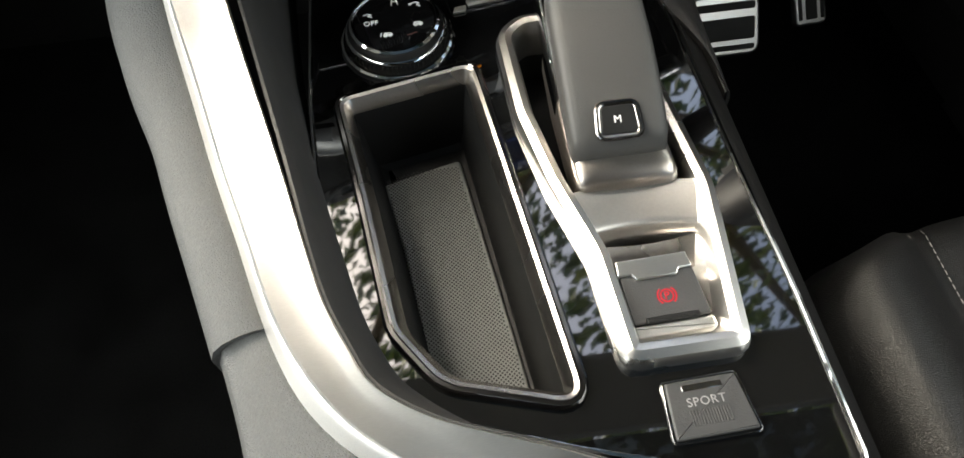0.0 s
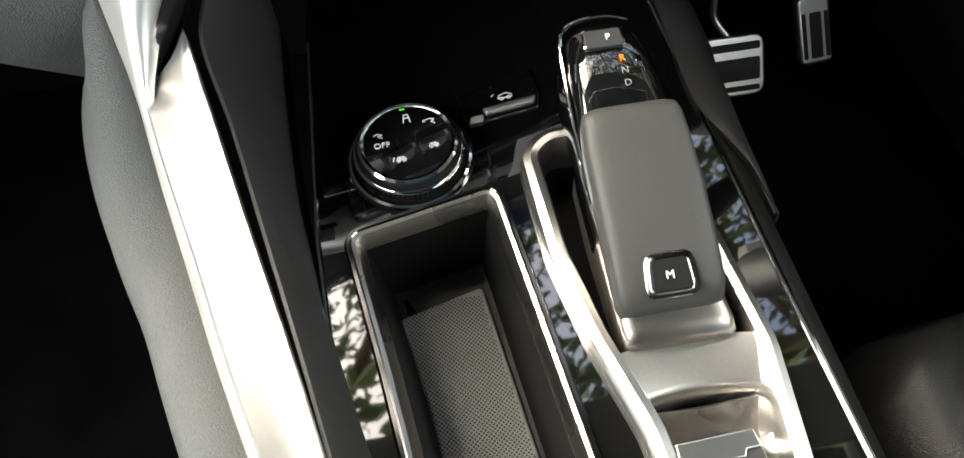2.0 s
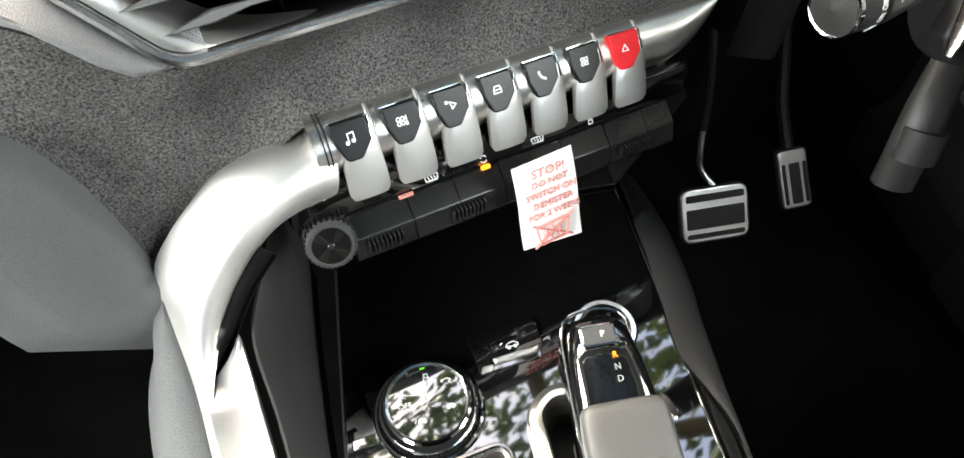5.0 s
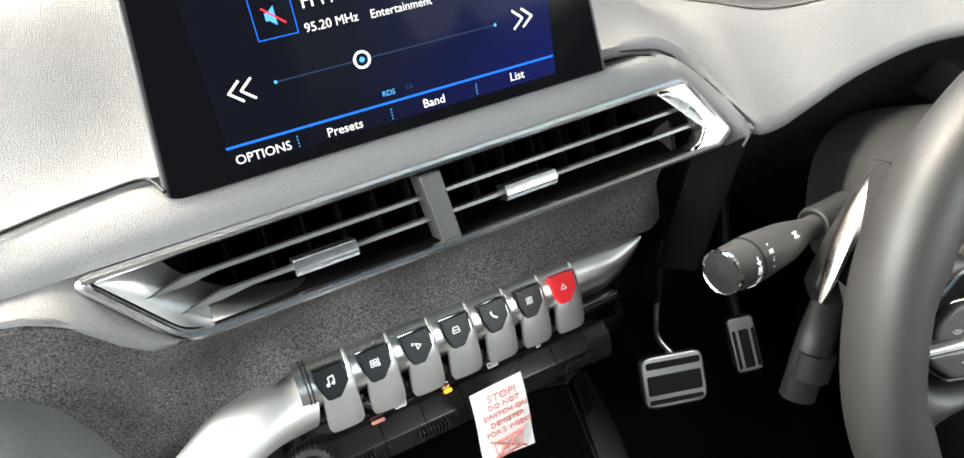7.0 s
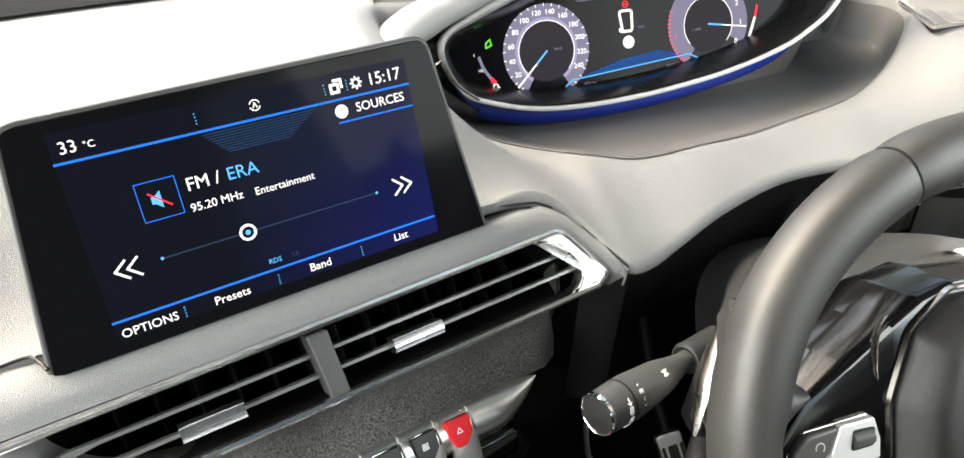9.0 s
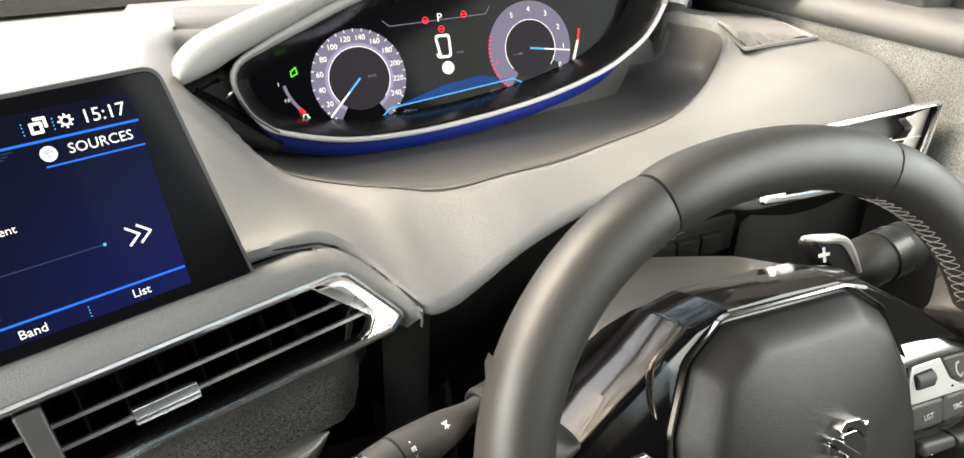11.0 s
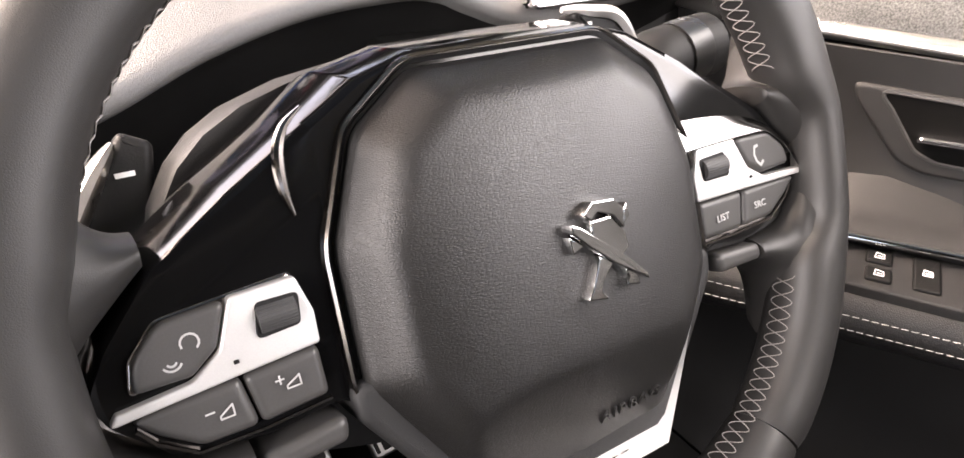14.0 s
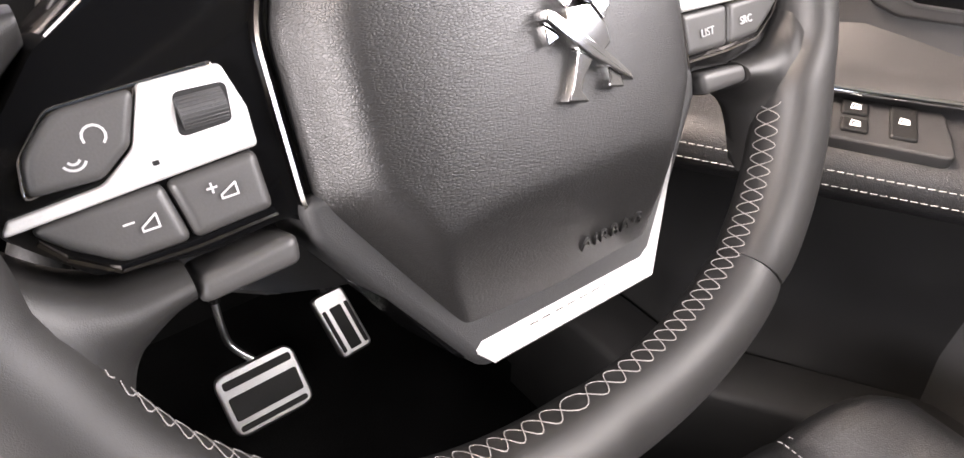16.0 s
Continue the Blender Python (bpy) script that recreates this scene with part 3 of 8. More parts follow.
LIP = [(-0.74, -0.13, 0.800), (-0.45, -0.10, 0.800), (-0.28, -0.051, 0.802), (-0.19, -0.0160, 0.8015), (-0.15, 0.0037, 0.8015), (-0.128, 0.0115, 0.8015), (-0.10, 0.0135, 0.801), (0.0, 0.040, 0.801), (0.09, 0.069, 0.802), (0.1129, 0.078, 0.802), (0.140, 0.0865, 0.798), (0.162, 0.0885, 0.787), (0.180, 0.076, 0.774), (0.194, 0.060, 0.762), (0.208, 0.0515, 0.753), (0.228, 0.059, 0.7485), (0.25, 0.070, 0.7500), (0.30, 0.088, 0.7620), (0.36, 0.103, 0.7700), (0.415, 0.103, 0.7725), (0.442, 0.100, 0.7700), (0.465, 0.095, 0.7600), (0.49, 0.089, 0.7500), (0.52, 0.086, 0.7470), (0.60, 0.080, 0.754), (0.70, 0.085, 0.76)]


LIP_CURVE = spline(LIP, 12)


def lip(x):
    for a, b in zip(LIP_CURVE, LIP_CURVE[1:]):
        if a[0] <= x <= b[0]:
            t = (x - a[0]) / max(1e-6, b[0] - a[0])
            return a[1] + (b[1] - a[1]) * t, a[2] + (b[2] - a[2]) * t
    return LIP[-1][1:] if x > 0 else LIP[0][1:]


def pad_height(x, y):
    """Height of the dash top."""
    y0, z0 = lip(x)
    left = 0.801 + 0.062 * smooth(0.0, 0.11, y - y0) - 0.006 * smooth(0.1, 0.4, y - y0)
    if x < 0.06:
        return left
    side = 0.010 + 0.028 * smooth(0.42, 0.62, x)
    rise = max(0.0, min(1.0, (y - y0) / (0.047 + 0.042 * smooth(0.31, 0.21, x) + 0.03 * smooth(0.42, 0.52, x))))
    front = z0 + (0.792 + side * smooth(0.45, 0.6, x) - z0) * (1 - (1 - rise) ** (2.0 - 0.75 * smooth(0.16, 0.22, x) * (1 - smooth(0.45, 0.55, x))))
    right = front + 0.01 * smooth(0.15, 0.35, y)
    deep_left = 0.045 * smooth(0.10, 0.20, y)
    w = smooth(0.11 - deep_left, 0.20 - deep_left, x)
    outer = left * (1 - w) + right * w
    if y > 0.30:
        outer += (0.862 - outer) * smooth(0.32, 0.40, y)
    outer -= 0.045 * smooth(0.672, 0.742, x) ** 1.5
    deep = hollow_depth(x, y)
    bowl = 0.786 - 0.014 * smooth(0.0, 0.05, deep)
    k = smooth(-0.004, 0.009, deep) * (1 - smooth(0.34, 0.38, y))
    return outer * (1 - k) + min(outer, bowl) * k


def dash_top():
    rows = []
    xs = [-0.74 + 0.02 * k for k in range(33)] + [-0.09 + 0.005 * k for k in range(165)]
    for x in xs:
        y0, z0 = lip(x)
        yb = windscreen_base(x) + 0.01
        row = [(x, y0 + 0.05, z0 - 0.03), (x, y0 + 0.016, z0 - 0.013), (x, y0 + 0.004, z0 - 0.0075), (x, y0, z0 - 0.003), (x, y0 + 0.0012, z0 + 0.0015)]
        for k in range(1, 121):
            t = (k / 120) ** 1.2
            y = y0 + 0.003 + (yb - y0) * t
            row.append((x, y, pad_height(x, y) + 0.002))
        rows.append(row)
    part("upper_pad", sheet(rows, 0.003), LEATHERETTE, dashboard, "pale grey grained leatherette dash top", 60)


dash_top()


def hollow_lining():
    """The smooth darker tray in front of the instruments, set a little into the pad."""
    mid = Vector((0.335, 0.40, 0))
    loops = []
    for t in [1.0, 0.995, 0.985, 0.97, 0.94] + [0.90 - 0.06 * k for k in range(12)]:
        loop = []
        for p in HOLLOW:
            x, y = mid.x + (p.x - mid.x) * t, mid.y + (p.y - mid.y) * t
            loop.append((x, y, pad_height(x, y) + 0.0042 - 0.0012 * (t > 0.999)))
        loops.append(loop)
    part("hollow_lining", sheet(loops, 0.001), HOLLOWGREY, dashboard, "smooth darker grey tray in front of the instruments", 60)


hollow_lining()


def centre_surround():
    """The leatherette between the screen's foot and the vent, which runs on to the passenger."""
    rows = []
    for k in range(90):
        s = -0.55 + 0.8395 * k / 89
        end = smooth(0.270, 0.310, s) * 0.35
        back = 0.045 * smooth(-0.09, -0.5, s) if s < -0.09 else 0.0
        top = 0.796 - 0.046 * end
        lift = smooth(0.012, -0.006, s)
        row = [(s, 0.016 + 0.008 * lift + back, top - 0.006 + 0.007 * lift), (s, 0.010 * lift + back, top + 0.0052 * lift), (s, -0.004 + 0.005 * lift + back - 0.004 * end, top - 0.0006 + 0.0046 * lift), (s, -0.009 + back - 0.012 * end, top - 0.0040), (s, -0.0118 + back - 0.018 * end, top - 0.0090), (s, -0.0125 + back - 0.024 * end, top - 0.0135 + 0.006 * end), (s, -0.004 + back - 0.02 * end, top - 0.0145 + 0.004 * end)]
        rows.append([stack(*p) for p in row])
    seam = spline([(0.2800, 0.0075, 0.7925), (0.2895, 0.0065, 0.7895), (0.3000, 0.0015, 0.7838), (0.3090, -0.0110, 0.7755), (0.3165, -0.0270, 0.7655), (0.3235, -0.0440, 0.7545)], 5)
    rim = spline([(0.2800, -0.0120, 0.7830), (0.2875, -0.0128, 0.7822), (0.2945, -0.0168, 0.7755), (0.3025, -0.0228, 0.7655), (0.3105, -0.0284, 0.7555), (0.3185, -0.0345, 0.7445)], 5)
    cap = []
    for a, b in zip(rim, seam):
        row = [a + Vector((-0.003, 0.010, 0.0)), a]
        for j in range(1, 9):
            f = j / 8
            row.append(a.lerp(b, f) + Vector((0.0012, -0.0016, 0.0028)) * math.sin(math.pi * f) ** 0.7)
        row += [b + Vector((0.0008, 0.0010, -0.0016)), b + Vector((0.0005, 0.003, -0.008))]
        cap.append([stack(*p) for p in row])
    cap.append([p + Vector((0.0004, 0.004, -0.010)) for p in cap[-1]])
    joint = resample([stack(0.215, 0.011, 0.8005)] + [stack(*p) for p in ((0.246, 0.0098, 0.8005), (0.2800, 0.0085, 0.7945), (0.2895, 0.0075, 0.7910), (0.3004, 0.0025, 0.7848), (0.3095, -0.0105, 0.7760), (0.3170, -0.0265, 0.7660), (0.3240, -0.0435, 0.7550))], 40)
    corner = resample([stack(*p) for p in ((-0.0750, 0.0020, 0.8030), (-0.0640, 0.0045, 0.8032), (-0.0460, 0.0085, 0.8034), (-0.0270, 0.0115, 0.8034), (-0.0080, 0.0135, 0.8034), (-0.0030, 0.0085, 0.8030), (0.0, 0.0000, 0.8020))], 30)
    part("joint_line", tube(corner, 0.0009, 8), BLACK, dashboard, "dark joint between pad and surround", 60)
    part("joint_line", tube(joint, 0.0011, 8), BLACK, dashboard, "dark joint between pad and surround", 60)
    part("surround_end", sheet(cap, 0.0015), LEATHERETTE, dashboard, "grey leatherette end of the vent surround", 60)
    part("centre_surround", sheet(rows, 0.002), LEATHERETTE, dashboard, "grey leatherette strip under the screen", 60)
    # its lower lip, which wraps round the pointed end of the vent
    rows = []
    for k in range(60):
        s = -0.55 + 0.55 * k / 59
        back = 0.045 * smooth(-0.09, -0.5, s) if s < -0.09 else 0.0
        t = max(0.0, min(1.0, (s + 0.0500) / 0.036))
        hi_z, hi_d = 0.7815 - 0.0375 * t, -0.0132 - 0.0205 * t
        lo_z = 0.784 - 0.038 * smooth(-0.066, -0.020, s)
        row = [stack(s, hi_d + 0.012 + back, hi_z + 0.008)]
        for j in range(8):
            f = j / 7
            row.append(stack(s, hi_d + back + (-0.0385 + 0.0060 * smooth(-0.035, -0.004, s) - hi_d) * smooth(0, 0.8, f) * (1 - 0.55 * smooth(-0.03, -0.1, s)), hi_z + (lo_z - hi_z) * f))
        row += [stack(s, -0.036 + 0.018 * smooth(-0.03, -0.1, s) + 0.006 * smooth(-0.035, -0.004, s) + back, lo_z - 0.003), stack(s, -0.012 + back, lo_z - 0.004)]
        rows.append(row)
    part("vent_lip", sheet(rows, 0.002), LEATHERETTE, dashboard, "grey leatherette lip round the vent", 60)
    # The fabric band below the vent, down to the toggle bar and out to the passenger side
    rows = []
    for k in range(70):
        s = -0.55 + 0.868 * k / 69
        back = 0.045 * smooth(-0.09, -0.5, s) if s < -0.09 else 0.05 * smooth(0.262, 0.318, s) ** 1.5
        wide = smooth(0.03, -0.05, s)
        row = []
        for j in range(9):
            t = j / 8
            hi = 0.7408 + 0.040 * smooth(-0.01, -0.07, s)
            seam = 0.638 + 0.110 * (1 - math.exp(-(-0.0615 - s) / 0.0105)) - 0.002 if s < -0.0615 else 0.0
            z = hi - t * (hi - max(0.7000 - 0.0715 * wide - 0.058 * max(0.0, s - 0.03), seam))
            d = -0.033 + 0.012 * math.sin(t * math.pi * 0.9) - 0.010 * wide * t - (0.0065 - 0.026 * max(0.0, s - 0.03)) * (1 - wide) * t**3 + (0.016 * t**8 if s < -0.0615 else 0.0) + back
            row.append(stack(s, d, z))
        rows.append(row)
    part("fabric_band", sheet(rows, 0.003), FABRIC, dashboard, "dark mottled grey fabric trim band", 60)
    # The lower panel on the passenger side, with its curved upper seam; it rolls under to a dark edge
    seam_line = []
    for k in range(71):
        s = -0.0605 - 0.49 * (1 - k / 70) ** 2.4
        z0 = max(0.649, 0.638 + 0.110 * (1 - math.exp(-(-0.0615 - s) / 0.0105)) if s < -0.0615 else 0.638)
        seam_line.append((s, z0, 0.045 * smooth(-0.09, -0.5, s) if s < -0.09 else 0.0))
    rows = []
    for k, (s, z0, back) in enumerate(seam_line):
        p, q = seam_line[max(0, k - 1)], seam_line[min(70, k + 1)]
        e = Vector((q[0] - p[0], q[1] - p[1])).normalized()
        ns, nz = e.y, -e.x
        row = []
        grow = 1 + 0.32 * smooth(-0.22, -0.07, s)
        for out, d in ((-0.001, -0.026), (0.0015, -0.0385), (0.006, -0.0450), (0.016, -0.0490), (0.0265, -0.0492), (0.0300, -0.0470), (0.041, -0.0395), (0.052, -0.0310), (0.058, -0.018), (0.064, 0.005), (0.070, 0.03)):
            out *= grow if out > 0.02 else 1.0
            row.append(stack(s - abs(ns) * out, d + back, z0 + nz * out - 0.30 * max(0.0, out - 0.03) * smooth(-0.12, -0.06, s)))
        rows.append(row)
    # it turns at the corner and runs on down the outside of the metal rail
    last = [Vector(p) for p in rows[-1]]
    down = resample(RAIL_OUT[6:] + ELBOW_OUT[1:4], 40)[::-1]
    profile = ((-0.0016, -0.0050), (0.0006, -0.0012), (0.004, 0.0002), (0.009, 0.0004), (0.0140, -0.0006), (0.0172, -0.0030), (0.0190, -0.0075), (0.0190, -0.016), (0.017, -0.05), (0.013, -0.15), (0.008, -0.34))
    for k, p in enumerate(down):
        q0, q1 = down[max(0, k - 1)], down[min(40, k + 1)]
        e = (q1 - q0).normalized()
        out = Vector((e.y, -e.x, 0)).normalized()
        out = out if out.x < 0 else -out
        spread = 1 + 1.3 * smooth(26, 4, k)
        rows.append([a.lerp(p + out * (u * spread if u > 0.008 else u) + Vector((0, 0, v - 0.0012)), smooth(-1 - 0.2 * j, 17 + j, k)) for j, (a, (u, v)) in enumerate(zip(last, profile))])
    seam = [Vector(r[1]).lerp(Vector(r[0]), 0.25) + Vector((0, -0.0012, 0.0006)) for r in rows[8:71]]
    part("panel_joint", tube(seam, 0.0013, 6), VOID, dashboard, "dark joint above the lower panel", 60)
    part("lower_panel", sheet(rows, 0.003), SIDEGRAIN, dashboard, "grey grained lower dash panel with a curved seam", 60)
    # Dark underside of the dash on the driver's side
    rows = []
    for k in range(40):
        x = 0.17 + 0.53 * k / 39
        y0, z0 = lip(x)
        rows.append([(x, y0 + 0.012, z0 - 0.010), (x, y0 + 0.03, z0 - 0.03), (x, y0 + 0.05, z0 - 0.10), (x, y0 + 0.10, z0 - 0.18), (x, y0 + 0.30, z0 - 0.22)])
    part("driver_underside", sheet(rows, 0.003), BLACK, dashboard, "dark plastic underside above the pedals", 60)


centre_surround()


def driver_side_lower():
    bm = bmesh.new()
    box(0.52, 0.115, 0.56, 0.70, 0.40, 0.735, 0.01, bm=bm)
    part("knee_panel", bm, DARKPAD, dashboard, "dark knee panel under the side vent")
    bm = bmesh.new()
    box(0.405, 0.10, 0.700, 0.50, 0.20, 0.735, 0.006, bm=bm)
    panel = part("switch_panel", bm, BLACK, dashboard, "black switch panel with three blank keys")
    for k in range(3):
        bm = box(0.412 + 0.024 * k, 0.094, 0.704, 0.434 + 0.024 * k, 0.102, 0.722, 0.002)
        part("blank_key", bm, SATINBLACK, panel)


driver_side_lower()


# Cheek closing the centre stack's end under the pad; leatherette's shade painted as black
part("pad_cheek", sheet([[(x, y + 0.01 * (0.752 - z) / 0.07, z) for z in (0.753, 0.744, 0.73, 0.70, 0.60)] for x, y in ((0.182, 0.074), (0.190, 0.070), (0.200, 0.066), (0.208, 0.063), (0.212, 0.064))], 0.003), BLACK, dashboard, "cheek below the pad, shaded leatherette painted black", 60)

# ---- the centre vent ----
VENT = STACK @ pose(-0.047, -0.0141, 0.7806, 60.4, 0, 0)


SLATGREY = material("demister_vane_plastic", (0.11, 0.11, 0.11), 0.45, vary=0.05)
SLAT = material("vent_slat_plastic", (0.10, 0.10, 0.10), 0.32, spec=0.6, vary=0.05)


def centre_vent():
    ob = thing("air_vent", "wide centre air vent with chrome surround and grey slats", "air vent", at=VENT)
    outer = rounded([(0.0, 0.0, 0.003), (0.034, -0.0415, 0.022), (0.352, -0.043, 0.004), (0.362, -0.037, 0.004), (0.334, 0.002, 0.014)], 0.004, 5)
    section = [(0.0, -0.004), (0.0020, 0.0010), (0.0014, 0.0034), (-0.0002, 0.0044), (-0.0020, 0.0036), (-0.0028, 0.0014), (-0.0034, -0.010), (-0.002, -0.012)]
    part("chrome_surround", band(outer, section), BRIGHT, ob, "bright chrome surround")
    bm = bmesh.new()
    rings(bm, [[(x, y, 0.0) for x, y in inset(outer, 0.0032)], [(x, y, -0.075) for x, y in inset(outer, 0.008)]], True, False, False)
    bm.faces.new([bm.verts.new((x, y, -0.075)) for x, y in inset(outer, 0.008)])
    part("duct", bm, VOID, ob, "inside of the duct, its shade put into near-black")
    # Pointed bright plate at one end, broad bright plate at the other
    rim_side = spline([(0.0050, -0.0028, 0), (0.0165, -0.0185, 0), (0.0285, -0.0325, 0), (0.0400, -0.0388, 0), (0.0620, -0.0396, 0), (0.0960, -0.0399, 0)], 5)
    deep_side = spline([(0.0330, -0.0040, 0), (0.0380, -0.0120, 0), (0.0460, -0.0200, 0), (0.0560, -0.0270, 0), (0.0700, -0.0325, 0), (0.0985, -0.0380, 0)], 5)
    rows = []
    for p, q in zip(rim_side, deep_side):
        rows.append([Vector(p).lerp(Vector(q), k / 8) + Vector((0, 0, -0.0014 - 0.0190 * (k / 8) ** 1.5)) for k in range(9)])
    part("end_plate", sheet(rows, 0.0008), SATIN, ob, "bright satin end plate", 60)
    bm = slab(rounded([(0.310, -0.0005, 0.001), (0.333, -0.0005, 0.011), (0.3595, -0.0365, 0.003), (0.352, -0.0407, 0.002), (0.328, -0.0407, 0.001), (0.3375, -0.0372, 0.002), (0.3425, -0.0310, 0.003), (0.3385, -0.0200, 0.008), (0.3310, -0.0085, 0.008), (0.3220, -0.0040, 0.004)], 0.003, 5), -0.008, 0.0030, 0.0018)
    part("end_plate", bm, SATIN, ob, "bright satin end plate")
    for y0, lo, hi in ((-0.0150, 0.022, 0.332), (-0.0270, 0.034, 0.343)):
        sec = [(y0 - 0.0012, -0.0105), (y0 + 0.0008, -0.0105), (y0 + 0.0013, -0.006), (y0 + 0.0008, -0.0035), (y0 - 0.0010, -0.0035), (y0 - 0.0014, -0.007)]
        bm = bmesh.new()
        rings(bm, [[(lo, y0 - 0.0030, -0.004) for y, z in sec], [(lo + 0.020, y0 - 0.0008 + (y - y0) * 2.0, z) for y, z in sec], [(lo + 0.034, y, z) for y, z in sec], [(hi, y, z) for y, z in sec]])
        part("slat", bm, SLAT, ob, "glossy dark grey horizontal slat")
    for x in [0.062 + 0.021 * k for k in range(13)]:
        bm = box(x, -0.037, -0.070, x + 0.0012, -0.004, -0.045, 0.0004, 1)
        part("fin", bm, VOID, ob)
    bm = slab(rounded([(0.1636, -0.0400), (0.1742, -0.0400), (0.1722, -0.0030), (0.1603, -0.0030)], 0.0015), -0.012, 0.0050, 0.0012)
    part("divider", bm, GREYPLASTIC, ob, "grey upright divider")
    for lo, hi, y0 in ((0.089, 0.121, -0.0270), (0.206, 0.238, -0.0270)):
        bm = bmesh.new()
        sec = rounded([(y0 - 0.0045, -0.010), (y0 - 0.0045, 0.0), (y0 - 0.001, 0.0025), (y0 + 0.0042, 0.0015), (y0 + 0.0042, -0.010)], 0.0012, 3)
        rings(bm, [[(x, y, z) for y, z in sec] for x in (lo, hi)])
        part("slider", bm, BRIGHT, ob, "bright metal slider tab")


centre_vent()

# ---- the touchscreen ----
SCREEN = STACK @ pose(0, 0, 0.80, 74.1, 0, 0)


def display_glow():
    mat = bpy.data.materials.new("display_picture")
    mat.use_nodes = True
    nt = mat.node_tree
    b = nt.nodes["Principled BSDF"]
    b.inputs["Base Color"].default_value = (0.004, 0.004, 0.005, 1)
    b.inputs["Roughness"].default_value = 0.08
    b.inputs["Specular IOR Level"].default_value = 0.02
    co = nt.nodes.new("ShaderNodeTexCoord")
    sep = nt.nodes.new("ShaderNodeSeparateXYZ")
    nt.links.new(co.outputs["Object"], sep.inputs[0])
    mx = nt.nodes.new("ShaderNodeMapRange")
    mx.inputs["From Min"].default_value, mx.inputs["From Max"].default_value = 0.09, 0.215
    nt.links.new(sep.outputs["X"], mx.inputs["Value"])
    my = nt.nodes.new("ShaderNodeMapRange")
    my.inputs["From Min"].default_value, my.inputs["From Max"].default_value = 0.098, 0.01
    my.inputs["To Min"].default_value = 0.12
    nt.links.new(sep.outputs["Y"], my.inputs["Value"])
    mu = nt.nodes.new("ShaderNodeMath")
    mu.operation = "MULTIPLY"
    nt.links.new(mx.outputs[0], mu.inputs[0])
    nt.links.new(my.outputs[0], mu.inputs[1])
    ramp = nt.nodes.new("ShaderNodeValToRGB")
    ramp.color_ramp.elements[0].color, ramp.color_ramp.elements[1].color = (0.002, 0.004, 0.012, 1), (0.008, 0.016, 0.19, 1)
    nt.links.new(mu.outputs[0], ramp.inputs[0])
    nt.links.new(ramp.outputs[0], b.inputs["Emission Color"])
    b.inputs["Emission Strength"].default_value = 0.072
    return mat


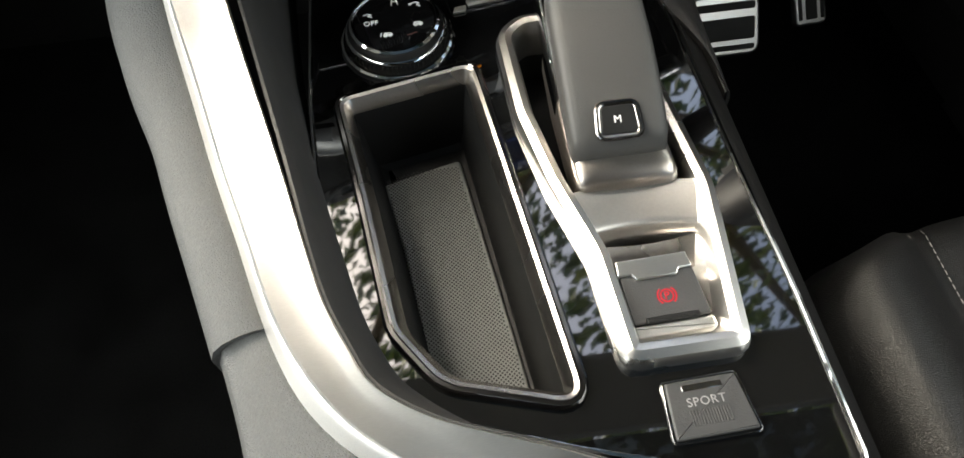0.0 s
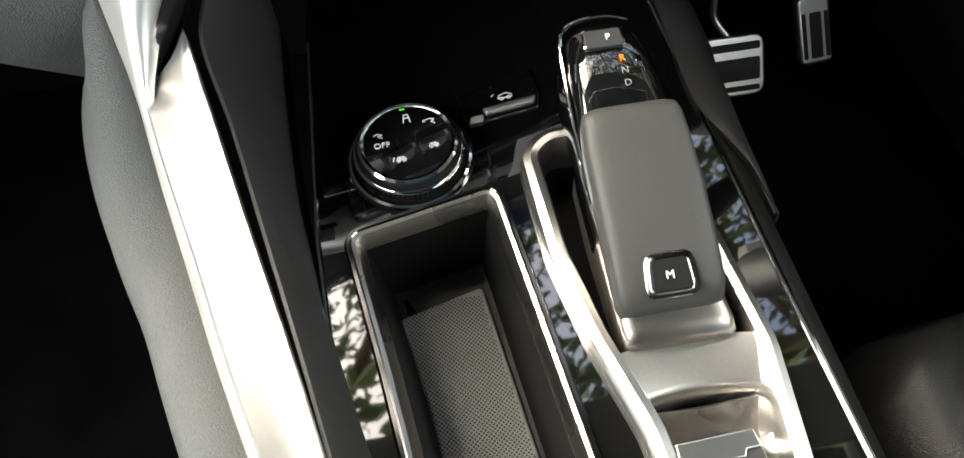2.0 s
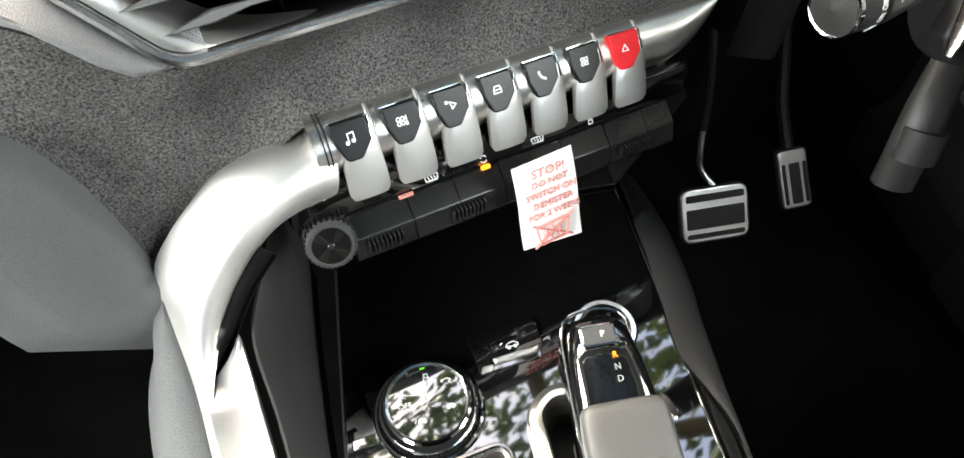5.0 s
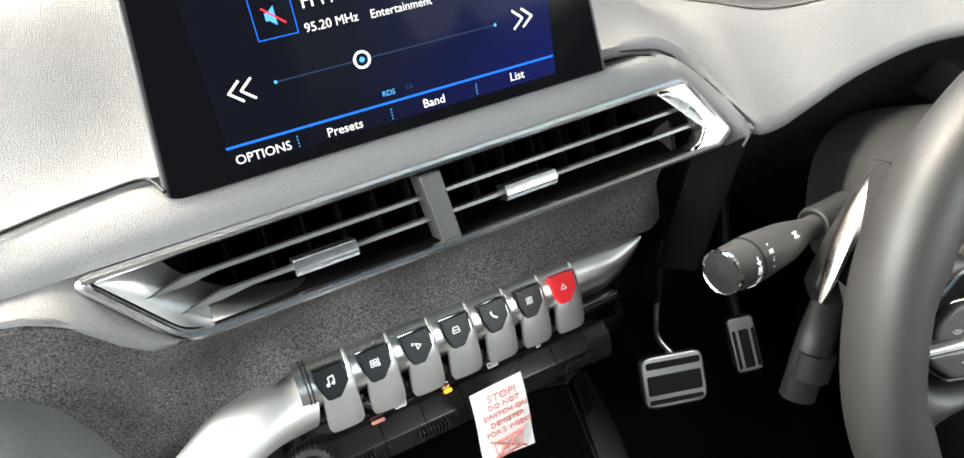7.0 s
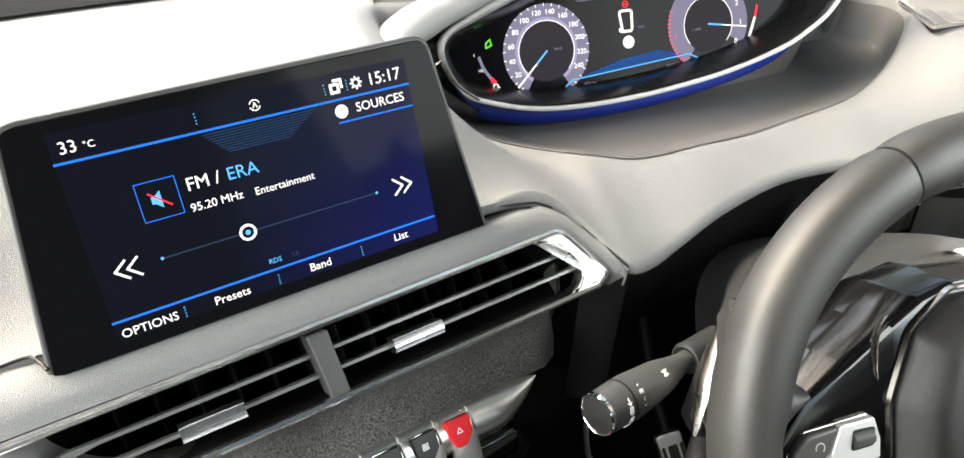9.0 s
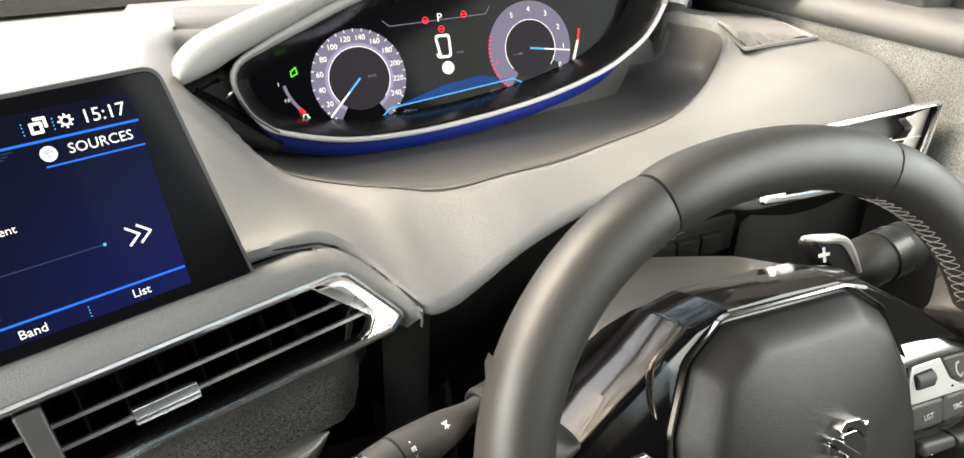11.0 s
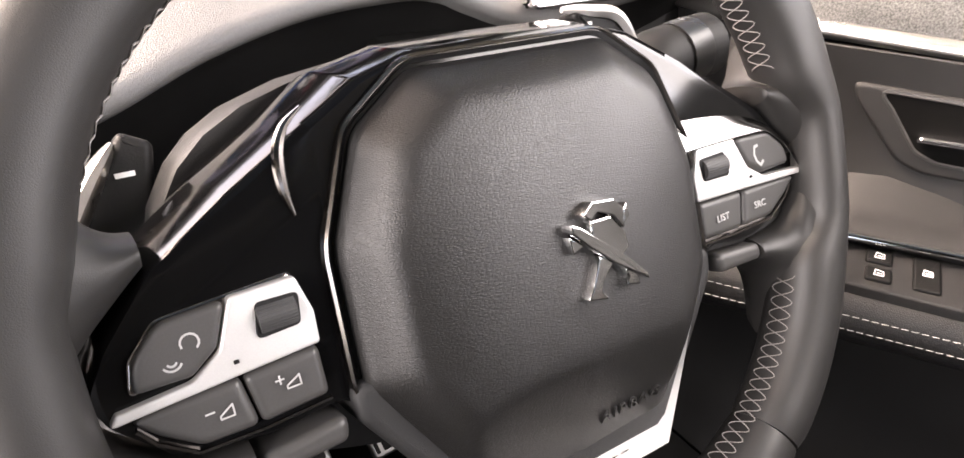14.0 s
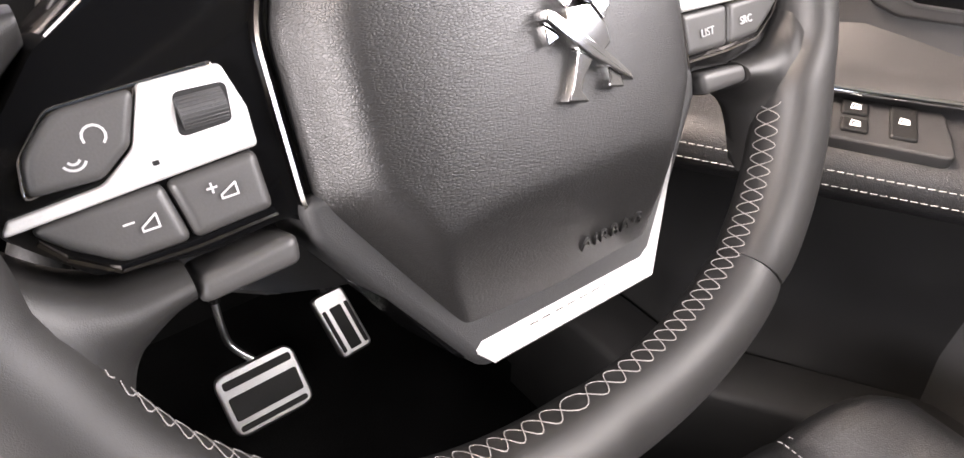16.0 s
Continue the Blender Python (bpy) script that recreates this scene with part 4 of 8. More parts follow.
def touchscreen():
    ob = thing("touchscreen", "black tablet touchscreen showing a radio page with blue lines", "screen", at=SCREEN)
    outline = rounded([(-0.0015, -0.006, 0.004), (0.2415, -0.006, 0.004), (0.2240, 0.1150, 0.011), (0.0130, 0.1125, 0.011)], 0.006, 6)
    part("housing", slab(outline, -0.014, -0.0005, 0.0015), GREYPLASTIC, ob, "thin grey rim and back of the screen")
    glass = inset(outline, 0.0024)
    part("glass", slab(glass, -0.004, 0.0004, 0.0005), GLASSBLACK, ob, "glossy black glass")
    part("display", slab([(0.031, 0.003), (0.207, 0.003), (0.207, 0.1045), (0.031, 0.1045)], 0.0, 0.0007), display_glow(), ob, "lit display with dark blue ground", 0)
    z = 0.0008

    def line(points, width, mat, name="line"):
        part(name, strokes([points], width, z, z + 0.0001), mat, ob, smooth=0)

    def word(body, size, mat, x, y, align="CENTER"):
        writing("lettering", body, size, mat, ob, pose(x, y, z), align, 0.00005)

    line([(0.0312, 0.0905), (0.2068, 0.0905)], 0.0011, LIT_BLUE)
    line([(0.031, 0.0128), (0.206, 0.0128)], 0.0011, LIT_BLUE)
    line([(0.163, 0.0785), (0.2065, 0.0785)], 0.0008, LIT_BLUE)
    line([(0.0605, 0.0363), (0.1745, 0.0363)], 0.0006, LIT_DIM)
    word("33", 0.0078, LIT_WHITE, 0.0385, 0.0968)
    word("°C", 0.0045, LIT_WHITE, 0.0470, 0.0963)
    word("15:17", 0.0090, LIT_WHITE, 0.1932, 0.0970)
    word("SOURCES", 0.0068, LIT_WHITE, 0.1882, 0.0843)
    word("FM /", 0.0090, LIT_WHITE, 0.0805, 0.0672, "LEFT")
    word("ERA", 0.0090, LIT_SKYBLUE, 0.1000, 0.0672, "LEFT")
    word("95.20 MHz", 0.0058, LIT_WHITE, 0.0795, 0.0558, "LEFT")
    word("Entertainment", 0.0055, LIT_WHITE, 0.1110, 0.0552, "LEFT")
    word("OPTIONS", 0.0062, LIT_WHITE, 0.0462, 0.0062)
    word("Presets", 0.0062, LIT_WHITE, 0.0862, 0.0066)
    word("Band", 0.0062, LIT_WHITE, 0.1340, 0.0070)
    word("List", 0.0062, LIT_WHITE, 0.1830, 0.0076)
    word("RDS", 0.0038, LIT_SKYBLUE, 0.1115, 0.0175)
    word("TA", 0.0034, LIT_DIM, 0.1225, 0.0175)
    for x in (0.0628, 0.1108, 0.1585):
        bm = bmesh.new()
        for k in range(4):
            slab(circle(0.00035, 6, x, 0.0045 + 0.0016 * k), z, z + 0.0001, bm=bm)
        part("dots", bm, LIT_SKYBLUE, ob, smooth=0)
    for x in (0.0935, 0.1590, 0.1715):
        bm = bmesh.new()
        for k in range(4):
            slab(circle(0.00035, 6, x, 0.0945 + 0.0016 * k), z, z + 0.0001, bm=bm)
        part("dots", bm, LIT_SKYBLUE, ob, smooth=0)
    # Skip arrows
    for x, sgn in ((0.0415, 1), (0.0470, 1), (0.1885, -1), (0.1940, -1)):
        part("skip_arrow", strokes([[(x + sgn * 0.0032, 0.0408), (x - sgn * 0.0022, 0.0363), (x + sgn * 0.0032, 0.0318)]], 0.0011, z, z + 0.0001), LIT_WHITE, ob, smooth=0)
    # Slider knob
    bm = strokes([arc(0.1022, 0.0363, 0.0037, 0, 360, 24)], 0.0012, z, z + 0.0002)
    part("slider_ring", bm, LIT_WHITE, ob, smooth=0)
    part("slider_dot", slab(circle(0.0013, 14, 0.1022, 0.0363), z, z + 0.0003), LIT_SKYBLUE, ob, smooth=0)
    part("slider_stop", slab(circle(0.0008, 10, 0.0605, 0.0363), z, z + 0.0002), LIT_SKYBLUE, ob, smooth=0)
    part("slider_stop", slab(circle(0.0008, 10, 0.1745, 0.0363), z, z + 0.0002), LIT_SKYBLUE, ob, smooth=0)
    # Muted loudspeaker in a box
    part("tile", strokes([[(0.0585, 0.0550), (0.0765, 0.0550), (0.0765, 0.0735), (0.0585, 0.0735), (0.0585, 0.0550)]], 0.0004, z, z + 0.0001), LIT_BLUE, ob, smooth=0)
    bm = slab([(0.0640, 0.0625), (0.0655, 0.0625), (0.0685, 0.0600), (0.0685, 0.0685), (0.0655, 0.0660), (0.0640, 0.0660)], z, z + 0.0001)
    part("loudspeaker_symbol", bm, LIT_SKYBLUE, ob, smooth=0)
    part("mute_stroke", strokes([[(0.0632, 0.0680), (0.0722, 0.0605)]], 0.0008, z + 0.0001, z + 0.0002), LIT_RED, ob, smooth=0)
    # Status symbols in the top row
    part("rotate_symbol", strokes([arc(0.1223, 0.0972, 0.0026, 20, 160, 8), arc(0.1223, 0.0972, 0.0026, 200, 340, 8), [(0.1213, 0.096), (0.1223, 0.0985), (0.1233, 0.096)]], 0.0005, z, z + 0.0001), LIT_WHITE, ob, smooth=0)
    bm = strokes([[(0.1625, 0.0945), (0.1665, 0.0945), (0.1665, 0.0985), (0.1625, 0.0985), (0.1625, 0.0945)], [(0.1645, 0.1005), (0.1685, 0.1005), (0.1685, 0.0965)]], 0.0014, z, z + 0.0001)
    part("windows_symbol", bm, LIT_WHITE, ob, smooth=0)
    bm = strokes([arc(0.1768, 0.0972, 0.0019, 0, 360, 14)] + [[(0.1768 + 0.0022 * math.cos(a), 0.0972 + 0.0022 * math.sin(a)), (0.1768 + 0.0031 * math.cos(a), 0.0972 + 0.0031 * math.sin(a))] for a in (k * math.pi / 4 for k in range(8))], 0.0009, z, z + 0.0001)
    part("settings_symbol", bm, LIT_WHITE, ob, smooth=0)
    part("sources_symbol", slab(circle(0.0036, 18, 0.1655, 0.0842), z, z + 0.0001), LIT_WHITE, ob, smooth=0)
    part("sources_wave", strokes([arc(0.1655, 0.0837, 0.0012, 20, 160, 6), arc(0.1655, 0.0837, 0.0021, 20, 160, 6), [(0.1655, 0.0837), (0.1655, 0.0817)]], 0.0004, z + 0.0001, z + 0.0002), LIT_DIM, ob, smooth=0)
    bm = bmesh.new()
    for k in range(9):
        strokes([[(0.094 + 0.0013 * k, 0.0885 - 0.0013 * k), (0.152 - 0.0020 * k, 0.0885 - 0.0013 * k)]], 0.00035, z, z + 0.0001, bm)
    tagged(part("hatching", bm, LIT_HATCH, ob, smooth=0), kind="stuff")


touchscreen()

# ---- the toggle bar ----


def toggle_icon(kind, bm, x, y, z):
    def put(lines, w=0.0006):
        strokes([[(x + px * 0.001, y + py * 0.001) for px, py in ln] for ln in lines], w, z, z + 0.00015, bm)

    if kind == "note":
        put([[(-1.2, -2), (-1.2, 2), (1.6, 2.4), (1.6, -1.4)]])
        put([arc(-1.9, -2, 0.6, 0, 360, 8), arc(0.9, -1.5, 0.6, 0, 360, 8)], 0.0008)
    elif kind == "climate":
        put([arc(-1.6, 1, 0.9, 0, 360, 8), arc(-1.6, -1, 0.9, 0, 360, 8), arc(0.4, 1, 0.9, 0, 360, 8), arc(0.4, -1, 0.9, 0, 360, 8), [(2.2, -1.6), (2.2, 2)]])
        put([[(2.2, -2), (2.2, -1.2)]], 0.0012)
    elif kind == "arrow":
        put([[(-0.5, 1.6), (2.6, 0.0), (0.4, -2.0), (0.2, -0.4), (-0.5, 1.6)], [(-2.4, 1.0), (-2.4, 2.2), (-1.6, 1.0), (-1.6, 2.2)]])
    elif kind == "car":
        put([[(-2, 0), (-1.3, 1.8), (1.3, 1.8), (2, 0), (2, -1.5), (-2, -1.5), (-2, 0), (2, 0)]])
    elif kind == "phone":
        put([[(-1.4, 2.0), (-1.0, 0.2), (0.2, -1.2), (1.8, -2.0)]], 0.0012)
    elif kind == "tiles":
        for px in (-1.1, 1.1):
            for py in (-1.1, 1.1):
                put([[(px - 0.7, py - 0.7), (px + 0.7, py - 0.7), (px + 0.7, py + 0.7), (px - 0.7, py + 0.7), (px - 0.7, py - 0.7)]], 0.0005)
    elif kind == "hazard":
        put([[(-1.9, -1.4), (1.9, -1.4), (0, 1.8), (-1.9, -1.4)]], 0.0005)
    elif kind == "heat":
        put([[(-3, -1.4), (3, -1.4), (3.6, 1.6), (-3.6, 1.6), (-3, -1.4)]])
        put([[(k, -0.9), (k + 0.5, -0.1), (k - 0.3, 0.5), (k, 1.1)] for k in (-1.6, 0, 1.6)], 0.0005)
    elif kind == "lock":
        put([[(-1.2, -1.6), (1.2, -1.6), (1.2, 0.4), (-1.2, 0.4), (-1.2, -1.6)], arc(0, 0.4, 0.9, 0, 180, 6)])
    elif kind == "recycle":
        put([arc(0, 0, 1.8, 30, 150, 6), arc(0, 0, 1.8, 210, 330, 6)], 0.0008)


def toggle_bar():
    ob = thing("toggle_panel", "satin metal switch bar with seven piano toggle keys", "switch panel", at=STACK @ pose(0.03, -0.0335, 0.6845, 0, 3.4, 1.5) @ pose(-0.03, 0.0335, -0.6845))
    # Bar: a rounded shell that tapers to a point on the driver's side
    bm = bmesh.new()
    loops = []
    for k in range(60):
        s = 0.024 + 0.231 * k / 59
        t = max(0.0, min(1.0, (s - 0.212) / 0.043))
        r = 0.0165 * (1 - 0.95 * t**1.9)
        cz, cd = 0.6845 + (0.0165 - r) * 1.05, -0.0335 - 0.006 * t
        loops.append([(s, cd + r * math.cos(a) * 1.0, cz + r * math.sin(a)) for a in (2 * math.pi * j / 24 for j in range(24))])
    rings(bm, loops)
    part("bar", bm, SATIN, ob, "satin aluminium bar tapering to a point")
    for s in (0.0285, 0.0305):
        part("joint", turned([(0.0167, -0.0003), (0.0172, -0.0003), (0.0172, 0.0003), (0.0167, 0.0003)], 32, m=pose(s, -0.0335, 0.6845, 0, 90, 0)), BLACK, ob)
    kinds = ["note", "climate", "arrow", "car", "phone", "tiles", "hazard"]
    for k, kind in enumerate(kinds):
        s = 0.0415 + 0.02460 * k
        key = new("toggle_key")
        key.parent = ob
        key.matrix_basis = pose(s, -0.0335, 0.6845)
        tagged(key, "red hazard toggle key" if kind == "hazard" else "black and satin metal toggle key")
        # upper black face, laid on the bar
        face = pose(0, 0, 0, 58, 0, 0) @ pose(0, 0.0, 0.0168)
        corners = [(-0.0090, 0.0088, 0.0008), (0.0080, 0.0088, 0.0022), (0.0086, -0.0022, 0.0030), (0.0022, -0.0098, 0.0030), (-0.0048, -0.0098, 0.0030), (-0.0082, -0.0010, 0.0060)]
        cap = rounded(corners, 0.002, 5)
        part("key_face", slab(cap, -0.004, 0.0016, 0.0008, m=face), RED if kind == "hazard" else KEYBLACK, key)
        edge = [(-0.0095, 0.0093), (0.0078, 0.0093), (0.0090, 0.0080), (0.0094, -0.0022)]
        part("key_edge", tube([face @ Vector((x, y, 0.0012)) for x, y in edge], 0.0004, 6), CHROME, key)
        bm = bmesh.new()
        toggle_icon(kind, bm, -0.0008, 0.0008, 0.0017)
        icon = part("symbol", bm, INK_WHITE, key, smooth=0)
        icon.matrix_basis = face
        # satin blade: it lies on the bar beside the black face and juts out below it as a rounded flap
        outer = [(-0.0040, 0.0166), (-0.0105, 0.0136), (-0.0150, 0.0085), (-0.0180, 0.0020), (-0.0205, -0.0050), (-0.0228, -0.0120), (-0.0243, -0.0170), (-0.0248, -0.0195)]
        left = [0.0098, 0.0085, 0.0025, -0.0058, -0.0072, -0.0074, -0.0074, -0.0060]
        right = [0.0112, 0.0112, 0.0112, 0.0114, 0.0118, 0.0122, 0.0120, 0.0104]
        loops = []
        for (d, z), x0, x1 in zip(outer, left, right):
            mid = []
            for j in range(9):
                g = j / 8
                mid.append((x0 + (x1 - x0) * g, d - 0.0010 * math.sin(math.pi * g) ** 0.5, z + 0.0004 * math.sin(math.pi * g) ** 0.5))
            back = [(x1, d + 0.0030, z - 0.0006), (x0, d + 0.0030, z - 0.0006)]
            loops.append(mid + back)
        bm = bmesh.new()
        rings(bm, loops)
        part("key_flap", bm, TOGGLE_METAL, key)
    # Black strip under the bar with its printed symbols, and the lower row of keys
    bm = bmesh.new()
    box(0.005, -0.052, 0.652, 0.236, -0.018, 0.672, 0.004, bm=bm)
    part("strip", bm, GLOSS, ob, "glossy black strip with small white symbols")
    for k, (s, kind) in enumerate(((0.076, "heat"), (0.105, "recycle"), (0.137, "heat"), (0.170, "lock"))):
        bm = bmesh.new()
        toggle_icon(kind, bm, 0, 0, 0)
        sym = part("symbol", bm, INK_WHITE, ob, smooth=0)
        sym.matrix_basis = pose(s, -0.0535, 0.6575, 62, 0, 0)
    part("lamp", box(0.104, -0.0545, 0.6505, 0.109, -0.0525, 0.6525, 0.0005, 1), LIT_AMBER, ob, "small lit amber lamp")
    part("lamp", box(0.058, -0.0545, 0.6510, 0.066, -0.0525, 0.6525, 0.0005, 1), INK_RED, ob, "small unlit red lamp")
    prev = 0.030
    for s in (0.062, 0.088, 0.114, 0.152, 0.180, 0.206, 0.224):
        bm = bmesh.new()
        sec = rounded([(-0.066, 0.6285), (-0.062, 0.642), (-0.052, 0.650), (-0.035, 0.650), (-0.035, 0.6285)], 0.003)
        rings(bm, [[(x, d, z) for d, z in sec] for x in (prev + 0.0003, s - 0.0003)])
        key = part("lower_key", bm, SATINBLACK, ob)
        prev = s
    bm = bmesh.new()
    for s0 in (0.082, 0.036, 0.186):
        for k in range(9):
            box(s0 + 0.0022 * k, -0.0668, 0.634, s0 + 0.0010 + 0.0022 * k, -0.0635, 0.641, 0.0002, 1, bm)
    tagged(part("ribs", bm, BLACK, ob, "fine ribs on the lower keys"), kind="stuff")
    return ob


toggle_bar()


def fan_knob():
    ob = thing("rotary_knob", "black and chrome rotary fan knob with crossed top", "knob", at=STACK @ pose(0.019, -0.052, 0.641, 62, 0, -8))
    part("collar", turned([(0.0, -0.010), (0.0135, -0.010), (0.0135, 0.0015), (0.0120, 0.0025), (0.0, 0.0025)], 32), BLACK, ob)
    bm = turned([(0.0, 0.002), (0.0122, 0.002), (0.0122, 0.011), (0.0108, 0.0125), (0.0098, 0.0125), (0.0, 0.0122)], 36)
    part("cap", bm, GREYPLASTIC, ob)
    bm = bmesh.new()
    for k in range(30):
        a = 2 * math.pi * k / 30
        box(-0.0006, 0.0120, 0.003, 0.0006, 0.0128, 0.0108, 0.0002, 1, bm, pose(0, 0, 0, 0, 0, math.degrees(a)))
    part("knurling", bm, GREYPLASTIC, ob)
    part("disc", turned([(0.0, 0.0122), (0.0096, 0.0122), (0.0092, 0.0130), (0.0, 0.0130)], 32), GLOSS, ob)
    for k in range(4):
        bm = slab([(-0.0006, 0.0018), (0.0006, 0.0018), (0.0024, 0.0086), (-0.0024, 0.0086)], 0.0128, 0.0133, m=pose(0, 0, 0, 0, 0, 45 + 90 * k))
        part("blade", bm, SMOKECHROME, ob)
    part("pin", turned([(0.0, 0.0128), (0.0016, 0.0128), (0.0013, 0.0138), (0.0, 0.0138)], 14), CHROME, ob)
    bm = strokes([arc(0, 0, 0.0155, 50, 130, 10), [(-0.013, 0.011), (-0.010, 0.014)], [(0.011, 0.012), (0.014, 0.015)]], 0.0007, 0.0018, 0.0022)
    part("symbol", bm, INK_WHITE, ob, smooth=0)


fan_knob()


def sticker():
    ob = thing("paper_sticker", "white paper warning sticker with red printed words, hanging loose", "sticker", at=STACK @ pose(0.1280, -0.0690, 0.658, 76, 0, 0))
    pts = [(-0.0175, 0.0), (0.0165, 0.001), (0.0185, -0.0560), (-0.0165, -0.0535)]
    rows = []
    for i in range(9):
        t = i / 8
        row = []
        for j in range(13):
            v = j / 12
            x = (pts[0][0] * (1 - v) + pts[3][0] * v) * (1 - t) + (pts[1][0] * (1 - v) + pts[2][0] * v) * t
            y = (pts[0][1] * (1 - v) + pts[3][1] * v) * (1 - t) + (pts[1][1] * (1 - v) + pts[2][1] * v) * t
            row.append((x, y, 0.0015 * math.sin(v * 5.0) + 0.0012 * v * v + 0.002 * t * v))
        rows.append(row)
    part("sheet", sheet(rows, 0.0002), PAPER, ob)
    for k, (body, size) in enumerate((("STOP!", 0.0072), ("DO NOT", 0.0052), ("SWITCH ON", 0.0052), ("DEMISTER", 0.0052), ("FOR 2 WEEKS", 0.0050))):
        writing("lettering", body, size, INK_RED, ob, pose(0.001 + 0.0004 * k, -0.006 - 0.0066 * k, 0.0032), depth=0.0003)
    bm = strokes([[(-0.009, -0.039), (0.010, -0.038), (0.0085, -0.050), (-0.0075, -0.051), (-0.009, -0.039)], [(-0.011, -0.052), (0.013, -0.036)], [(-0.011, -0.037), (0.012, -0.052)]], 0.0006, 0.003, 0.0045)
    strokes([[(x, -0.041), (x + 0.001, -0.044), (x - 0.001, -0.047), (x, -0.050)] for x in (-0.004, 0.0, 0.004)], 0.0005, 0.003, 0.0045, bm)
    part("crossed_symbol", bm, INK_RED, ob, smooth=0)


sticker()

# ---- the centre console ----
TOP = 0.545
console = thing("centre_console", "centre console with gloss black top and satin metal rail", "console")
TRAY = rounded([(-0.0845, -0.1425, 0.006), (-0.0172, -0.1285, 0.006), (0.0035, -0.3115, 0.007), (-0.047, -0.2965, 0.022), (-0.0640, -0.272, 0.02), (-0.0735, -0.2072, 0.05)][::-1], 0.006, 6)
SURROUND = rounded([(-0.002, -0.112, 0.02), (0.0000, -0.17, 0.05), (0.0075, -0.212, 0.05), (0.0185, -0.252, 0.05), (0.0215, -0.3020, 0.008), (0.0712, -0.3015, 0.008), (0.0800, -0.225, 0.05), (0.0745, -0.165, 0.05), (0.066, -0.104, 0.02), (0.012, -0.100, 0.018)], 0.01, 6)
GAP = inset(SURROUND, 0.0085)


def console_top():
    outer = rounded([(-0.102, 0.05), (-0.100, -0.14), (-0.0955, -0.20), (-0.0855, -0.255), (-0.070, -0.290), (-0.044, -0.312), (0.0, -0.328), (0.05, -0.343), (0.098, -0.356), (0.0985, -0.28), (0.096, -0.20), (0.094, -0.10), (0.092, 0.05)], 0.01, 3)
    bm = holed(outer, [TRAY, GAP], TOP - 0.006, TOP)
    part("gloss_top", bm, GLOSS, console, "glossy black console panel", 30)
    part("chrome_edge", band(outer, [(0.0, TOP - 0.002), (0.0012, TOP - 0.001), (0.0012, TOP + 0.0012), (0.0, TOP + 0.0016), (-0.0006, TOP + 0.0008)]), CHROME, console, "thin chrome line round the panel")
    # tray: bright frame, well and mat
    bm = band(TRAY, [(0.0045, TOP - 0.002), (0.0048, TOP + 0.002), (0.0036, TOP + 0.0042), (0.0020, TOP + 0.0042), (0.0012, TOP + 0.0034)], closed=False)
    part("tray_frame", bm, DARKCHROME, console, "dark polished chrome frame of the tray")
    bm = band(TRAY, [(0.0013, TOP + 0.0035), (-0.0005, TOP + 0.0030), (-0.0040, TOP - 0.0030), (-0.0042, TOP - 0.0045)], closed=False)
    part("tray_bevel", bm, TRAYMETAL, console, "satin metal inner bevel of the tray")
    bm = bmesh.new()
    rings(bm, [[(x, y, z) for x, y in inset(TRAY, d)] for d, z in ((0.0036, TOP - 0.004), (0.0062, 0.530), (0.0085, 0.510), (0.0105, 0.5035), (0.014, 0.5015))], True, False, True)
    part("tray_well", bm, BLACK, console, "dark plastic tray well")
    bm = slab(rounded([(-0.071, -0.1655, 0.003), (-0.0285, -0.1545, 0.003), (-0.0095, -0.306, 0.003), (-0.042, -0.2905, 0.012), (-0.0555, -0.268, 0.012), (-0.0625, -0.21, 0.03)][::-1], 0.003, 4), 0.5012, 0.5052, 0.0016)
    mat = part("tray_mat", bm, MAT, console, "dark grey dimpled rubber mat")
    # Raised dots in darker rubber: the shade of dimples put into colour
    bm = bmesh.new()
    for i in range(36):
        for j in range(138):
            x, y = -0.069 + 0.0021 * i + (0.00105 if j % 2 else 0), -0.160 - 0.00105 * j
            xl = -0.0680 + 0.0085 * smooth(-0.165, -0.30, y) + 0.018 * max(0.0, (-0.262 - y) / 0.03) ** 1.4
            xr = -0.0305 + 0.0195 * (-0.158 - y) / 0.148
            if xl < x < xr and y > -0.300 and y < -0.1625 + 0.26 * (x + 0.066):
                r = 0.00062
                rings(bm, [[(x + q * math.cos(a), y + q * math.sin(a), z) for a in (0, 1.571, 3.142, 4.712)] for q, z in ((r, 0.5051), (r * 0.55, 0.50565))], True, False, True)
    tagged(part("dimple_shade_dots", bm, RUBBER, mat, "small raised dots, painted dark like the shade in dimples", 0), kind="stuff")


console_top()

WALL_FOOT = [(0.16, -0.3985), (0.06, -0.3550), (0.0, -0.3305), (-0.034, -0.3150), (-0.0600, -0.2950), (-0.0700, -0.2790), (-0.0770, -0.2620), (-0.0825, -0.2420), (-0.0905, -0.2100), (-0.0985, -0.1740), (-0.1030, -0.1500), (-0.1085, -0.1220), (-0.1120, -0.0950), (-0.1150, -0.0650), (-0.1180, -0.0300), (-0.1210, 0.0250)]
SKIRT_EDGE = [(-0.1270, -0.2694, 0.5741), (-0.1191, -0.2966, 0.5687), (-0.1140, -0.3202, 0.5626), (-0.1075, -0.360, 0.556), (-0.100, -0.410, 0.552), (-0.092, -0.470, 0.549), (-0.085, -0.540, 0.547), (-0.080, -0.620, 0.545)]


